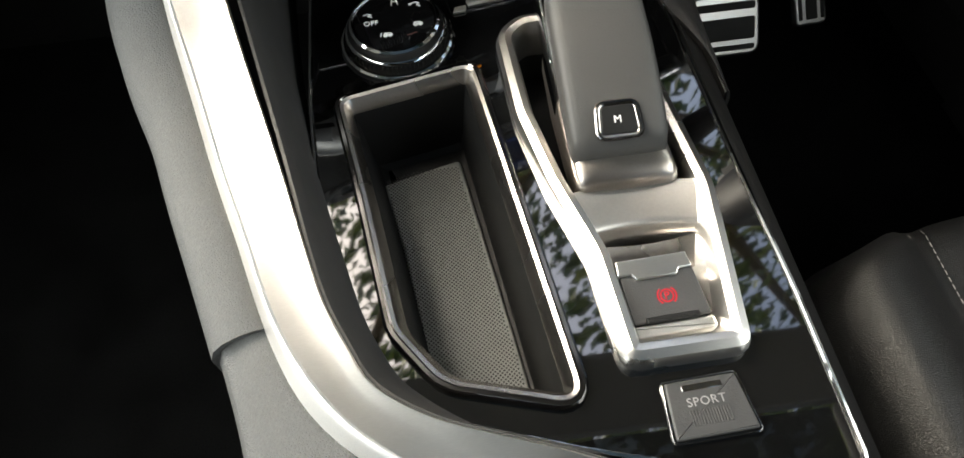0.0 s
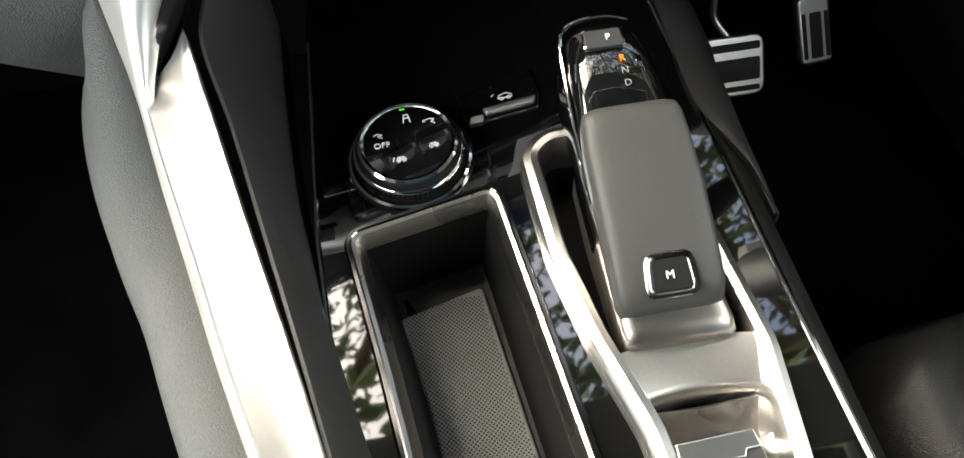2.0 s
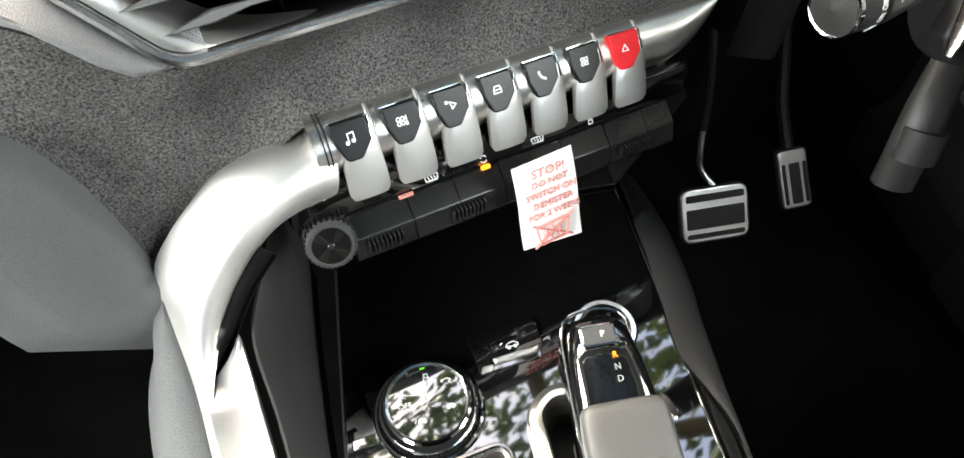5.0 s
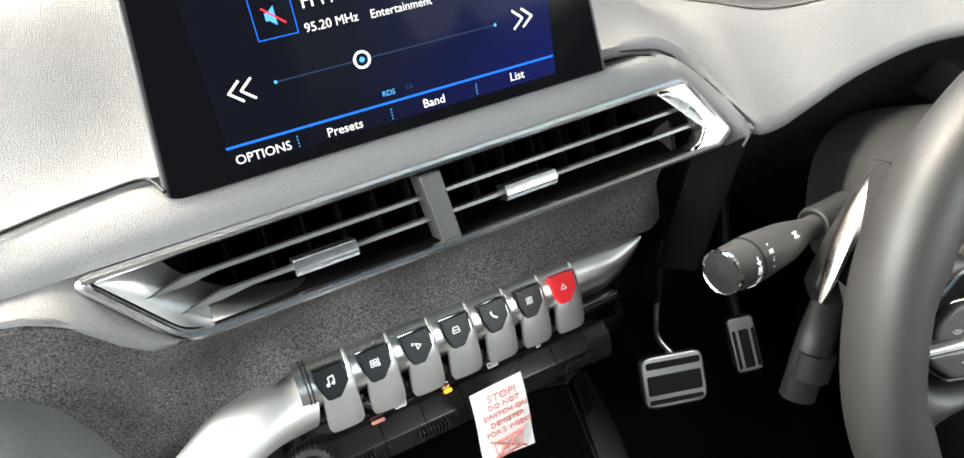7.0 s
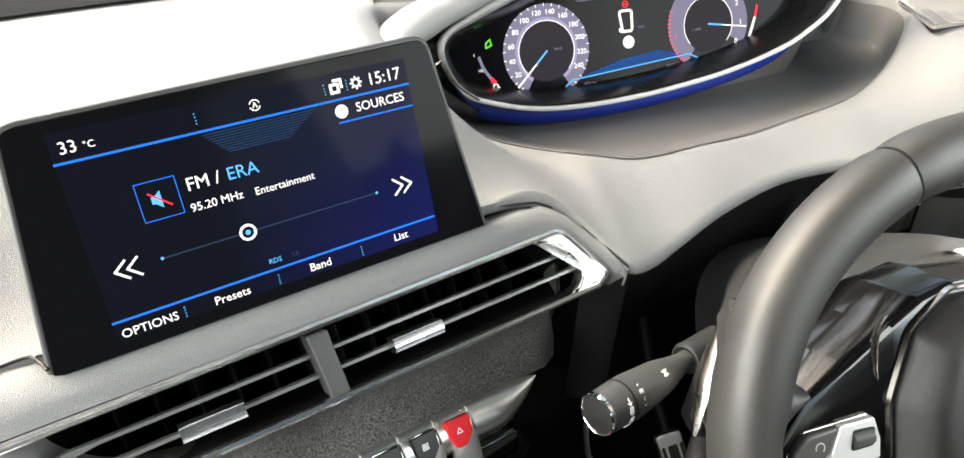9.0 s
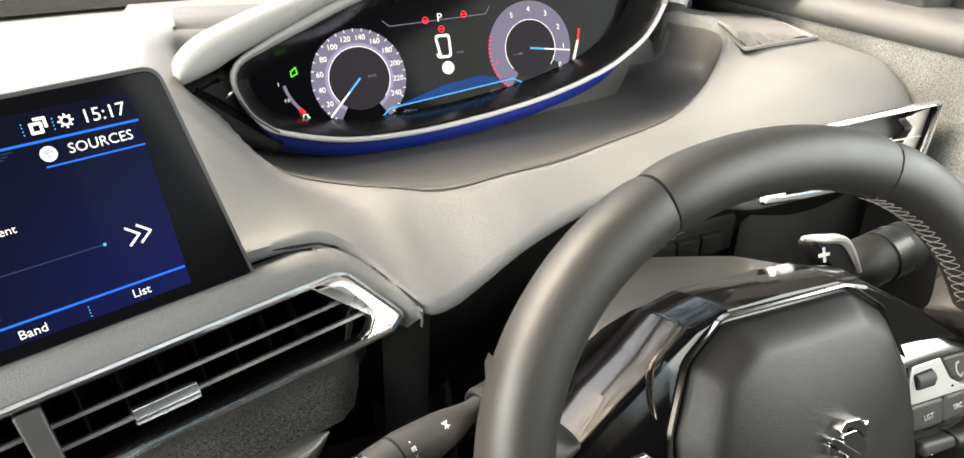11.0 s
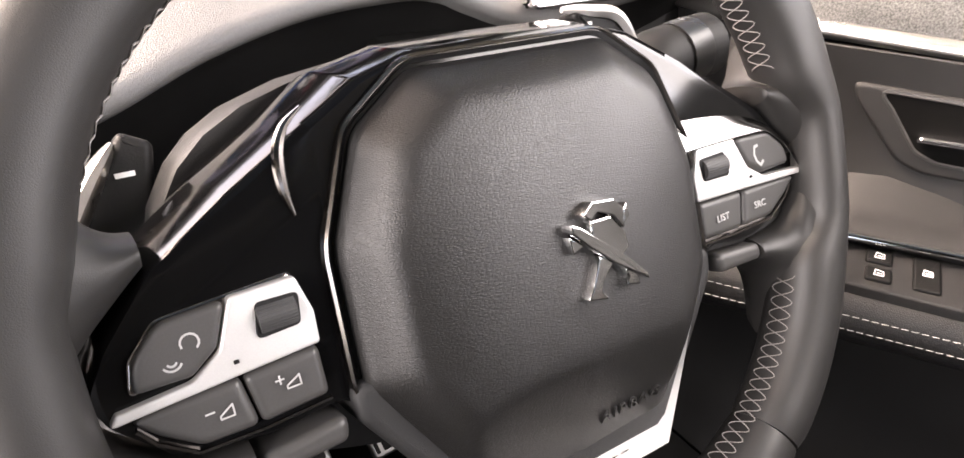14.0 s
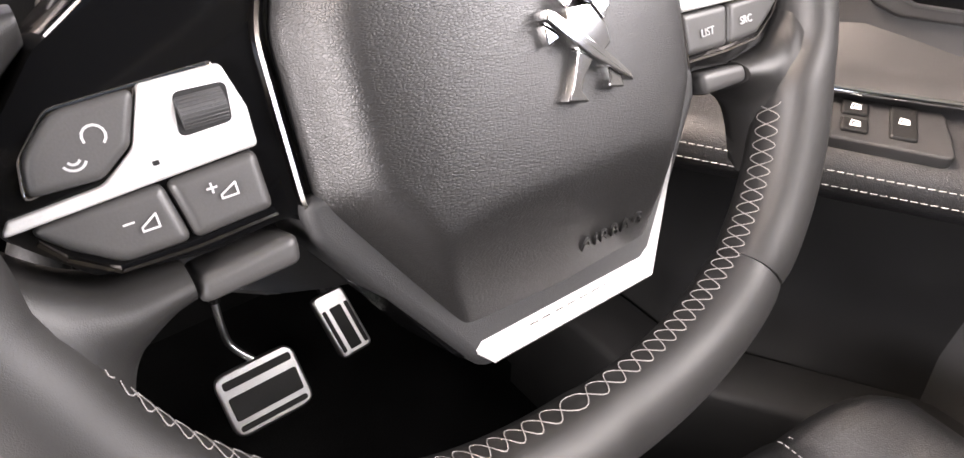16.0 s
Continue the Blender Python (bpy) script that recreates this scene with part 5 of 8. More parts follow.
def metal_rail():
    # Narrow outer bevel, which widens into the rounded elbow that meets the switch bar
    rows = []
    n = 70
    low_o, low_c = resample(RAIL_OUT, n), resample(RAIL_CREASE, n)
    top_o, top_c = resample(ELBOW_OUT, 40), resample(ELBOW_IN, 40)
    o, c = low_o + top_o[1:], low_c + top_c[1:]
    total = len(o)
    for k, (a, b) in enumerate(zip(o, c)):
        tan = (o[min(k + 1, total - 1)] - o[max(k - 1, 0)]).normalized()
        across = b - a
        nrm = across.cross(tan).normalized()
        if nrm.dot(Vector((-0.3, -0.6, 0.75))) < 0:
            nrm = -nrm
        swell = smooth(n - 2, n + 36, k)
        h = across.length * (0.06 + 0.42 * swell)
        tuck = across.normalized()
        row = [a - tuck * 0.001 - nrm * (0.007 + 0.012 * swell), a - nrm * 0.0014]
        for j in range(13):
            g = math.pi * j / 12
            f = (1 - math.cos(g)) / 2
            ramp = min(1.0, f / 0.72) if f < 0.72 else math.sqrt(max(0.0, 1 - ((f - 0.72) / 0.28) ** 2))
            flat = across.length * (0.06 + 0.20 * smooth(n - 2, n + 12, k)) * ramp
            mix = smooth(n + 20, n + 40, k)
            row.append(a + across * f + nrm * (flat * (1 - mix) + h * math.sin(g) * mix))
        row += [b - nrm * (0.0008 + 0.004 * swell), b - tuck * 0.006 * swell - nrm * (0.0030 + 0.016 * swell)]
        rows.append(row)
    part("rail_bevel", sheet(rows), SATINSOFT, console, "satin metal rail edge rising into a rounded elbow", 40)
    # Broad inner face, cut off slantwise under the elbow
    i = resample(RAIL_INNER, 90)
    left = resample(RAIL_CREASE + [(-0.1515, -0.1030, 0.6145), (-0.1442, -0.0948, 0.6177), (-0.1394, -0.0892, 0.6205), (-0.1350, -0.0825, 0.6250)], 90)
    rows = []
    for a, b in zip(left, i):
        a = a - Vector((0, 0, 0.0007))
        across = b - a
        t = across.normalized() if across.length > 1e-5 else Vector((1, 0, 0))
        rows.append([a, a + across * 0.15 - Vector((0, 0, 0.0003)), a + across * 0.35 - Vector((0, 0, 0.0008)), a + across * 0.55 - Vector((0, 0, 0.0010)), a + across * 0.75 - Vector((0, 0, 0.0008)), a + across * 0.93 - Vector((0, 0, 0.0001)), b, b + t * 0.0006 - Vector((0, 0, 0.0008)), b + t * 0.0004 - Vector((0, 0, 0.006))])
    part("rail_face", sheet(rows), SATIN, console, "broad satin metal face of the rail", 40)
    # Dark hollow between the elbow and the slanting end of the face
    rows = []
    for a, b in zip(resample(ELBOW_IN[:5], 20), resample([(-0.1503, -0.1125, 0.6130), (-0.1442, -0.0948, 0.6172), (-0.1350, -0.0825, 0.6245), (-0.1240, -0.0700, 0.6380), (-0.1100, -0.0580, 0.6500)], 20)):
        rows.append([a - Vector((0, 0, 0.0012)), a.lerp(b, 0.3) - Vector((0, -0.003, 0.006)), a.lerp(b, 0.7) - Vector((0, -0.003, 0.006)), b])
    part("elbow_hollow", sheet(rows), SATINBLACK, console, "dark hollow under the elbow", 60)
    # Dark grey inner wall from the rail down to the black panel, with a thin paler edge
    foot = resample([(x, y, TOP - 0.002) for x, y in WALL_FOOT], 110)
    edge = resample(RAIL_INNER + [(-0.1290, -0.0500, 0.6330), (-0.1215, -0.0150, 0.6400), (-0.1150, 0.0250, 0.6430)], 110)
    walls = []
    for k, (b, p) in enumerate(zip(edge, foot)):
        gap = 0.0042 * smooth(52, 84, k)
        way = Vector((p.x - b.x, p.y - b.y, 0))
        way = way.normalized() if way.length > 1e-5 else Vector((1, 0, 0))
        top = b + way * (0.0010 + gap) - Vector((0, 0, 0.0015 + gap * 0.9))
        walls.append([top - way * 0.001 - Vector((0, 0, 0.006)), top - way * 0.0004, top + way * 0.0010 + Vector((0, 0, 0.0002)), top + way * 0.0020 - Vector((0, 0, 0.0016)), top.lerp(p, 0.4) - Vector((0, 0, 0.001)), top.lerp(p, 0.75) - Vector((0, 0, 0.001)), p, p - Vector((0, 0, 0.03))])
    part("inner_wall", sheet(walls, 0.001), INNERGREY, console, "dark grey inner wall of the rail", 40)
    # Rear length of the leatherette console side, a seam below the dash panel's own
    base = resample(RAIL_OUT[:7], 40)[::-1]
    rows = []
    for p, q in zip(base, resample(SKIRT_EDGE, 40)):
        p = p - Vector((0, 0, 0.0026))
        q = q - Vector((0, 0, 0.0016))
        out = q - p
        rows.append([p - Vector((0, 0, 0.004)), p, p + out * 0.45 + Vector((0, 0, 0.0012)), p + out * 0.85, q, q + Vector((-0.003, 0, -0.006)), q + Vector((-0.002, 0, -0.05)), q + Vector((0.010, 0, -0.36))])
    part("skirt", sheet(rows, 0.002), SIDEGRAIN, console, "grey leatherette console side", 60)


metal_rail()


def console_sides():
    # driver's side of the console and the sloping prop up to the dash
    rows = []
    for k in range(24):
        y = -0.55 + 0.62 * k / 23
        rows.append([(0.0985, y, TOP - 0.001), (0.106, y, TOP - 0.004), (0.112, y, TOP - 0.03), (0.116, y, 0.42), (0.118, y, 0.10)])
    part("side_panel", sheet(rows, 0.003), BLACK, console, "black side of the console", 60)
    left = resample([(0.1106, -0.1600, 0.5400), (0.1075, -0.1355, 0.5430), (0.1009, -0.1178, 0.5452), (0.0938, -0.0990, 0.5462), (0.0923, -0.0804, 0.5465), (0.0942, -0.0453, 0.5465), (0.0960, -0.0009, 0.5450), (0.0975, 0.0700, 0.5200)], 36)
    right = resample([(0.1118, -0.1595, 0.5385), (0.1120, -0.1378, 0.5405), (0.1118, -0.1158, 0.5420), (0.1130, -0.0882, 0.5430), (0.1143, -0.0670, 0.5430), (0.1166, -0.0470, 0.5430), (0.1173, 0.0008, 0.5410), (0.1185, 0.0700, 0.5180)], 36)
    rows = []
    for p, q in zip(left, right):
        row = [Vector((p.x + 0.002, p.y, 0.30)), p + Vector((0.0006, 0, -0.006))]
        for k in range(7):
            f = k / 6
            row.append(p.lerp(q, f) + Vector((0, 0, 0.0030 * math.sin(math.pi * (0.12 + 0.88 * f)) * min(1.0, (q.x - p.x) / 0.012))))
        rows.append(row + [q + Vector((0.001, 0, -0.01)), Vector((q.x + 0.001, q.y, 0.30))])
    part("side_prop", sheet(rows, 0.002), DARKPAD, console, "dark grained prop between console and dash", 60)
    bm = bmesh.new()
    box(-0.12, -0.80, 0.10, 0.10, -0.34, 0.535, 0.02, bm=bm)
    part("rear_box", bm, DARKPAD, console, "dark rear part of the console")
    # storage cave under the dash
    rows = []
    for k in range(10):
        y = 0.04 + 0.18 * k / 9
        rows.append([(-0.15, y, 0.60), (-0.104, y, TOP + 0.004), (0.092, y, TOP + 0.004), (0.13, y, 0.62)])
    part("cave_floor", sheet(rows, 0.002), BLACK, console, "black floor of the storage cave")
    bm = box(-0.17, 0.21, 0.50, 0.20, 0.23, 0.70, 0.004)
    part("cave_back", bm, BLACK, console, "black back of the storage cave")


console_sides()


def parking_switch():
    ob = thing("parking_brake_switch", "black parking brake switch with a lit red symbol in metal", "switch", at=pose(0.0455, -0.2745, 0.5485, 9, 0, 2))
    bm = slab(rounded([(-0.017, 0.0115), (0.0135, 0.0115), (0.0160, -0.0095), (-0.0160, -0.0095)], 0.0015), -0.010, 0.0015, 0.0008)
    part("key", bm, GREYPLASTIC, ob, "dark grey key")
    bm = slab(rounded([(-0.0175, 0.0175), (0.0120, 0.0175), (0.0132, 0.0110), (0.0075, 0.0110), (0.0062, 0.0085), (-0.0105, 0.0085), (-0.0122, 0.0110), (-0.0178, 0.0110)], 0.0006, 2), -0.006, 0.0030, 0.0006)
    part("upper_trim", bm, SATIN, ob, "satin metal pull edge")
    bm = slab(rounded([(-0.0165, -0.0100), (0.0165, -0.0100), (0.0172, -0.0150), (-0.0160, -0.0150)], 0.001), -0.006, 0.0010, 0.0012)
    part("lower_trim", bm, TOGGLE_METAL, ob, "bright metal lower lip")
    bm = slab(rounded([(-0.0110, -0.0075), (0.0105, -0.0075), (0.0110, -0.0100), (-0.0110, -0.0100)], 0.0006), 0.0, 0.0026, 0.0006)
    part("ridge", bm, BLACK, ob)
    bm = strokes([arc(0, 0.0005, 0.0026, 0, 360, 20), arc(0, 0.0005, 0.0038, 130, 230, 8), arc(0, 0.0005, 0.0038, -50, 50, 8)], 0.0006, 0.0015, 0.0017)
    strokes([[(-0.0006, -0.0010), (-0.0006, 0.0020), (0.0006, 0.0020), (0.0009, 0.0013), (0.0006, 0.0007), (-0.0006, 0.0007)]], 0.0005, 0.0015, 0.0017, bm)
    part("symbol", bm, LIT_RED, ob, "lit red brake symbol", 0)


parking_switch()


def sport_key():
    ob = thing("sport_button", "grey square drive mode button with printed word and ribs", "button", at=pose(0.0485, -0.3200, TOP, 0, 0, 2))
    sq = rounded([(-0.0165, -0.0120), (0.0180, -0.0120), (0.0155, 0.0125), (-0.0145, 0.0125)], 0.0025, 4)
    part("bezel", slab(sq, -0.004, 0.0018, 0.0008), GLOSS, ob)
    part("key", slab(inset(sq, 0.0014), -0.002, 0.0028, 0.0008), GREYPLASTIC, ob)
    bm = bmesh.new()
    for k in range(15):
        box(-0.0072 + 0.00105 * k, -0.0065, 0.0026, -0.0067 + 0.00105 * k, -0.0005, 0.0032, 0.0001, 1, bm)
    part("ribs", bm, GREYPLASTIC, ob)
    part("mark", box(-0.0075, 0.0068, 0.0027, 0.0080, 0.0092, 0.0030, 0.0003, 1), SMOKECHROME, ob)
    writing("lettering", "SPORT", 0.0047, DIM_INK, ob, pose(0.0003, 0.0022, 0.0029), spacing=1.1)


sport_key()


def selector():
    ob = thing("gear_selector", "gear selector with grey soft grip and gloss black head", "gear selector")
    # brushed frame round the selector
    sec = [(0.0, TOP - 0.001), (0.0008, TOP + 0.004), (-0.0006, TOP + 0.0085), (-0.0040, TOP + 0.0100), (-0.0072, TOP + 0.0090), (-0.0088, TOP + 0.0050), (-0.0098, TOP - 0.012)]
    part("metal_frame", band(SURROUND, sec, closed=False), SATIN, ob, "satin metal frame")
    bm = bmesh.new()
    rings(bm, [[(x, y, z) for x, y in inset(SURROUND, d)] for d, z in ((0.0092, TOP - 0.004), (0.0105, TOP - 0.03))], True, False, False)
    bm.faces.new([bm.verts.new((x, y, TOP - 0.03)) for x, y in inset(SURROUND, 0.0105)])
    part("pit", bm, BLACK, ob, "black pit round the selector")
    # rounded saddle, then the hollow behind the parking brake
    rows = []
    for k in range(18):
        t = k / 17
        y = -0.2205 - 0.0225 * t
        z = TOP + 0.0075 - 0.006 * t**1.5 - 0.016 * smooth(0.86, 1.0, t)
        xl, xr = 0.0150 + 0.0035 * t, 0.0725 - 0.001 * t
        rows.append([(xl + (xr - xl) * j / 10, y + 0.004 * math.sin(math.pi * j / 10), z - 0.002 * math.sin(math.pi * j / 10)) for j in range(11)])
    part("saddle", sheet(rows, 0.002), SADDLEMETAL, ob, "smooth satin metal saddle")
    rows = []
    for k in range(12):
        t = k / 11
        y = -0.2425 - 0.019 * t
        z = TOP - 0.003 - 0.010 * math.sin(t * math.pi * 0.55)
        rows.append([(0.0195 + 0.050 * j / 8, y, z - 0.004 * math.sin(math.pi * j / 8)) for j in range(9)])
    part("hollow", sheet(rows, 0.002), TRAYMETAL, ob, "darker metal finger hollow")
    rows = []
    for k in range(8):
        y = -0.258 - 0.034 * k / 7
        rows.append([(0.021, y, TOP + 0.004), (0.0265, y, TOP - 0.001), (0.029, y, TOP - 0.006), (0.062, y, TOP - 0.006), (0.0655, y, TOP - 0.001), (0.0715, y, TOP + 0.004)])
    part("switch_bed", sheet(rows, 0.002), SATIN, ob, "satin bed of the brake switch")
    # foot of the lever

    def section(y, top, cx, half, depth, n=24, power=5.0):
        pts = []
        for k in range(n):
            a = 2 * math.pi * k / n
            c, s = math.cos(a), math.sin(a)
            pts.append((cx + half * math.copysign(abs(c) ** (2 / power), c), y, top - depth / 2 + depth / 2 * math.copysign(abs(s) ** (2 / power), s)))
        return pts

    bm = bmesh.new()
    loops = [section(-0.2200, 0.5545, 0.0428, 0.0200, 0.010), section(-0.2185, 0.5575, 0.0428, 0.0226, 0.016), section(-0.2140, 0.5605, 0.0424, 0.0232, 0.024), section(-0.195, 0.5640, 0.0412, 0.0225, 0.030), section(-0.165, 0.572, 0.040, 0.022, 0.038), section(-0.135, 0.580, 0.039, 0.020, 0.045)]
    rings(bm, loops)
    part("foot", bm, FOOTMETAL, ob, "brownish satin metal foot of the lever", 60)
    bm = bmesh.new()
    loops = [section(-0.2098, 0.5630, 0.0408, 0.0150, 0.006), section(-0.2085, 0.5680, 0.0408, 0.0205, 0.014), section(-0.2040, 0.5728, 0.0406, 0.0218, 0.018), section(-0.19, 0.5815, 0.0402, 0.0221, 0.020), section(-0.17, 0.5920, 0.0395, 0.0220, 0.020), section(-0.15, 0.6010, 0.0385, 0.0214, 0.019), section(-0.1425, 0.6040, 0.0382, 0.0208, 0.018), section(-0.1385, 0.6042, 0.038, 0.0200, 0.016), section(-0.1370, 0.603, 0.038, 0.0180, 0.012)]
    rings(bm, loops)
    part("grip", bm, HANDLE, ob, "grey soft-touch grip", 60)
    bm = bmesh.new()
    loops = [section(-0.175, 0.580, 0.0385, 0.0205, 0.035), section(-0.15, 0.592, 0.0380, 0.0212, 0.040), section(-0.1325, 0.6015, 0.0375, 0.0206, 0.045, power=4), section(-0.115, 0.6075, 0.0365, 0.0195, 0.050, power=4), section(-0.100, 0.6095, 0.0355, 0.0180, 0.052, power=3.5), section(-0.0935, 0.6070, 0.0352, 0.0160, 0.048, power=3), section(-0.0905, 0.600, 0.0352, 0.011, 0.034, power=2.5)]
    rings(bm, loops)
    part("head", bm, GLOSS, ob, "gloss black lever head", 60)
    path = [(0.0175, -0.165, 0.578), (0.0165, -0.14, 0.590), (0.0168, -0.118, 0.5985), (0.0180, -0.100, 0.6035), (0.0215, -0.0925, 0.606), (0.030, -0.0900, 0.6075), (0.041, -0.0900, 0.6075), (0.0490, -0.0922, 0.6062)]
    part("chrome_edge", tube(spline(path, 5), 0.0009, 8), CHROME, ob, "thin chrome line round the head")
    # P key and M key
    m = pose(0.0345, -0.1060, 0.6092, 8, 0, 0)
    sq = rounded([(-0.0082, -0.0042), (0.0082, -0.0042), (0.0078, 0.0052), (-0.0078, 0.0052)], 0.0016)
    pkey = part("park_key", slab(sq, -0.002, 0.0013, 0.0006, m=m), GREYPLASTIC, ob, "grey park key")
    part("key_edge", band(sq, [(0.0002, 0.0), (0.0007, 0.0009), (0.0, 0.0012)], m=m, closed=False), CHROME, pkey)
    writing("lettering", "P", 0.0044, INK_WHITE, ob, m @ pose(0.002, 0.0005, 0.0014))
    m = pose(0.0398, -0.2015, 0.5755, 27, 0, 0)
    sq = rounded([(-0.0082, -0.0060), (0.0082, -0.0060), (0.0072, 0.0066), (-0.0072, 0.0066)], 0.0022)
    mkey = part("manual_key", slab(sq, -0.003, 0.0008, 0.0006, m=m), BLACK, ob, "black manual key in a chrome frame")
    part("key_frame", band(sq, [(0.0026, -0.001), (0.0026, 0.0006), (0.0020, 0.0011), (0.0006, 0.0009), (0.0, 0.0004)], m=m, closed=False), SMOKECHROME, mkey)
    writing("lettering", "M", 0.0046, INK_WHITE, ob, m @ pose(-0.0005, 0.0002, 0.0010))
    # N and D in dim ink: a reflection washing them out, put into colour
    for k, (letter, mat) in enumerate((("R", LIT_AMBER), ("N", DIM_INK), ("D", DIM_INK))):
        writing("lettering", letter, 0.0042, mat, ob, pose(0.0400, -0.1165 - 0.0055 * k, 0.6083 - 0.0016 * k, 17, 0, 0))


selector()


def mode_dial():
    ob = thing("mode_dial", "gloss black rotary traction dial with white symbols", "dial", at=pose(-0.0535, -0.1005, TOP, 4, 0, 2))
    part("skirt_ring", turned([(0.0, -0.004), (0.0310, -0.004), (0.0310, 0.0015), (0.0296, 0.0030), (0.0, 0.0030)], 48), GLOSS, ob)
    part("chrome_ring", turned([(0.0285, 0.0026), (0.0298, 0.0026), (0.0300, 0.0036), (0.0288, 0.0042), (0.0280, 0.0036)], 48), CHROME, ob)
    part("knob", turned([(0.0, 0.003), (0.0268, 0.003), (0.0272, 0.006), (0.0252, 0.0125), (0.0238, 0.0140), (0.0, 0.0140)], 48), BLACK, ob)
    bm = bmesh.new()
    for k in range(72):
        box(-0.0004, 0.0262, 0.0042, 0.0004, 0.0274, 0.0088, 0.0001, 1, bm, pose(0, 0, 0, 0, 0, 5 * k))
    part("knurling", bm, BLACK, ob)
    part("chrome_ring", turned([(0.0215, 0.0136), (0.0236, 0.0136), (0.0238, 0.0150), (0.0225, 0.0158), (0.0214, 0.0152)], 48), CHROME, ob)
    part("chrome_ring", turned([(0.0252, 0.0100), (0.0264, 0.0092), (0.0268, 0.0100), (0.0262, 0.0110), (0.0252, 0.0114)], 48), CHROME, ob)
    part("face", turned([(0.0, 0.0135), (0.0215, 0.0135), (0.0210, 0.0152), (0.0, 0.0154)], 48), GLOSS, ob)

    def icon(x, y, lines, w=0.00048):
        part("symbol", strokes([[(x + a * 0.001, y + b * 0.001) for a, b in ln] for ln in lines], w, 0.0154, 0.0156), INK_WHITE, ob, smooth=0)

    car = [[(-2.2, -0.6), (-1.6, 0.9), (1.2, 0.9), (2.2, -0.2), (2.2, -0.9), (-2.2, -0.9), (-2.2, -0.6)], [(-1.2, 0.9), (-1.0, -0.1), (1.4, -0.1)], arc(-1.2, -1.1, 0.6, 0, 360, 8), arc(1.2, -1.1, 0.6, 0, 360, 8)]
    icon(0.001, 0.0135, [[(-1.4, -2.4), (-0.8, 2.2), (1.2, 2.2), (2.0, -2.4)], [(-1, 0.2), (1.6, 0.2)]])
    icon(0.0125, 0.0095, [[(-2.4, 1), (0, 1.6), (1.8, 0.6), (0.4, -0.4), (2.0, -1.6)], [(-3.6, 0), (-2.6, 1.0)], [(-3.6, 1.0), (-2.6, 0)]])
    icon(-0.0135, 0.0052, [[(-2, 1), (0, 1.7), (2, 0.8), (0, 0.2), (2, -1)]])
    writing("lettering", "OFF", 0.0044, INK_WHITE, ob, pose(-0.0122, -0.0002, 0.0155))
    icon(-0.0042, -0.0095, car + [[(-3.8, -1), (-3.2, 1.2)]])
    icon(0.0120, -0.0045, car)
    part("marker", box(-0.0014, 0.0190, 0.0153, 0.0014, 0.0199, 0.0157, 0.0003, 1), LIT_GREEN, ob, "small lit green marker")


mode_dial()


def hill_key():
    ob = thing("hill_descent_switch", "gloss black hill descent switch with car symbol", "switch", at=pose(-0.0050, -0.0690, TOP, 3, 0, 8))
    part("plate", slab(rounded([(-0.020, -0.013), (0.018, -0.013), (0.022, -0.002), (0.022, 0.014), (-0.020, 0.013)], 0.003), -0.003, 0.0016, 0.0008), GLOSS, ob)
    part("chrome_edge", strokes([[(-0.019, 0.0075), (0.0, 0.0080)], [(0.006, 0.0090), (0.021, 0.0092), (0.0215, 0.0075)]], 0.0008, 0.0014, 0.0019), CHROME, ob, smooth=0)
    part("rocker", slab(rounded([(-0.009, -0.0095), (0.0165, -0.0095), (0.0195, -0.0050), (-0.010, -0.0055)], 0.001), 0.001, 0.0034, 0.0010), SATIN, ob, "bright rocker edge")
    part("lens", slab(rounded([(-0.019, -0.0130), (-0.0115, -0.0130), (-0.0100, -0.0085), (-0.017, -0.0085)], 0.001), 0.001, 0.0024, 0.0006), TOGGLE_METAL, ob)
    bm = strokes([[(x * 0.001, y * 0.001) for x, y in ln] for ln in ([(0, -1), (1.2, 1), (5, 1.8), (7.5, 0.2), (7.5, -1.2), (0, -1)], [(-3, 1.4), (-1.5, 2.4)], arc(1.8, -1.4, 0.9, 0, 360, 8), arc(5.6, -1.4, 0.9, 0, 360, 8))], 0.0006, 0.0016, 0.0018)
    part("symbol", bm, INK_WHITE, ob, smooth=0)
    bm = slab(rounded([(-0.020, -0.004), (0.004, -0.004), (0.006, 0.003), (-0.019, 0.003)], 0.002), -0.003, 0.0022, 0.0008)
    side = part("side_tab", bm, GLOSS, ob)
    side.matrix_basis = pose(-0.078, -0.030, 0.0)


hill_key()


def start_button():
    ob = thing("start_button", "round engine start button in a chrome ring", "button", at=pose(0.0540, -0.0700, TOP + 0.002, 6, 0, 0))
    part("ring", turned([(0.0150, -0.004), (0.0190, -0.004), (0.0195, 0.002), (0.0180, 0.0040), (0.0155, 0.0040), (0.0148, 0.001)], 44), CHROME, ob, "polished chrome ring")
    part("cap", turned([(0.0, -0.004), (0.0148, -0.004), (0.0146, 0.0018), (0.0132, 0.0026), (0.0, 0.0022)], 40), GLOSS, ob)


start_button()

# ---- the steering wheel ----
WHEEL = pose(0.364, -0.110, 0.735, 65.6, 0, 0) @ pose(0, 0, 0, 0, 0, -2)


RIM_AT = pose(-0.0048, 0.0014, -0.0103, 0, 0, -1.3)


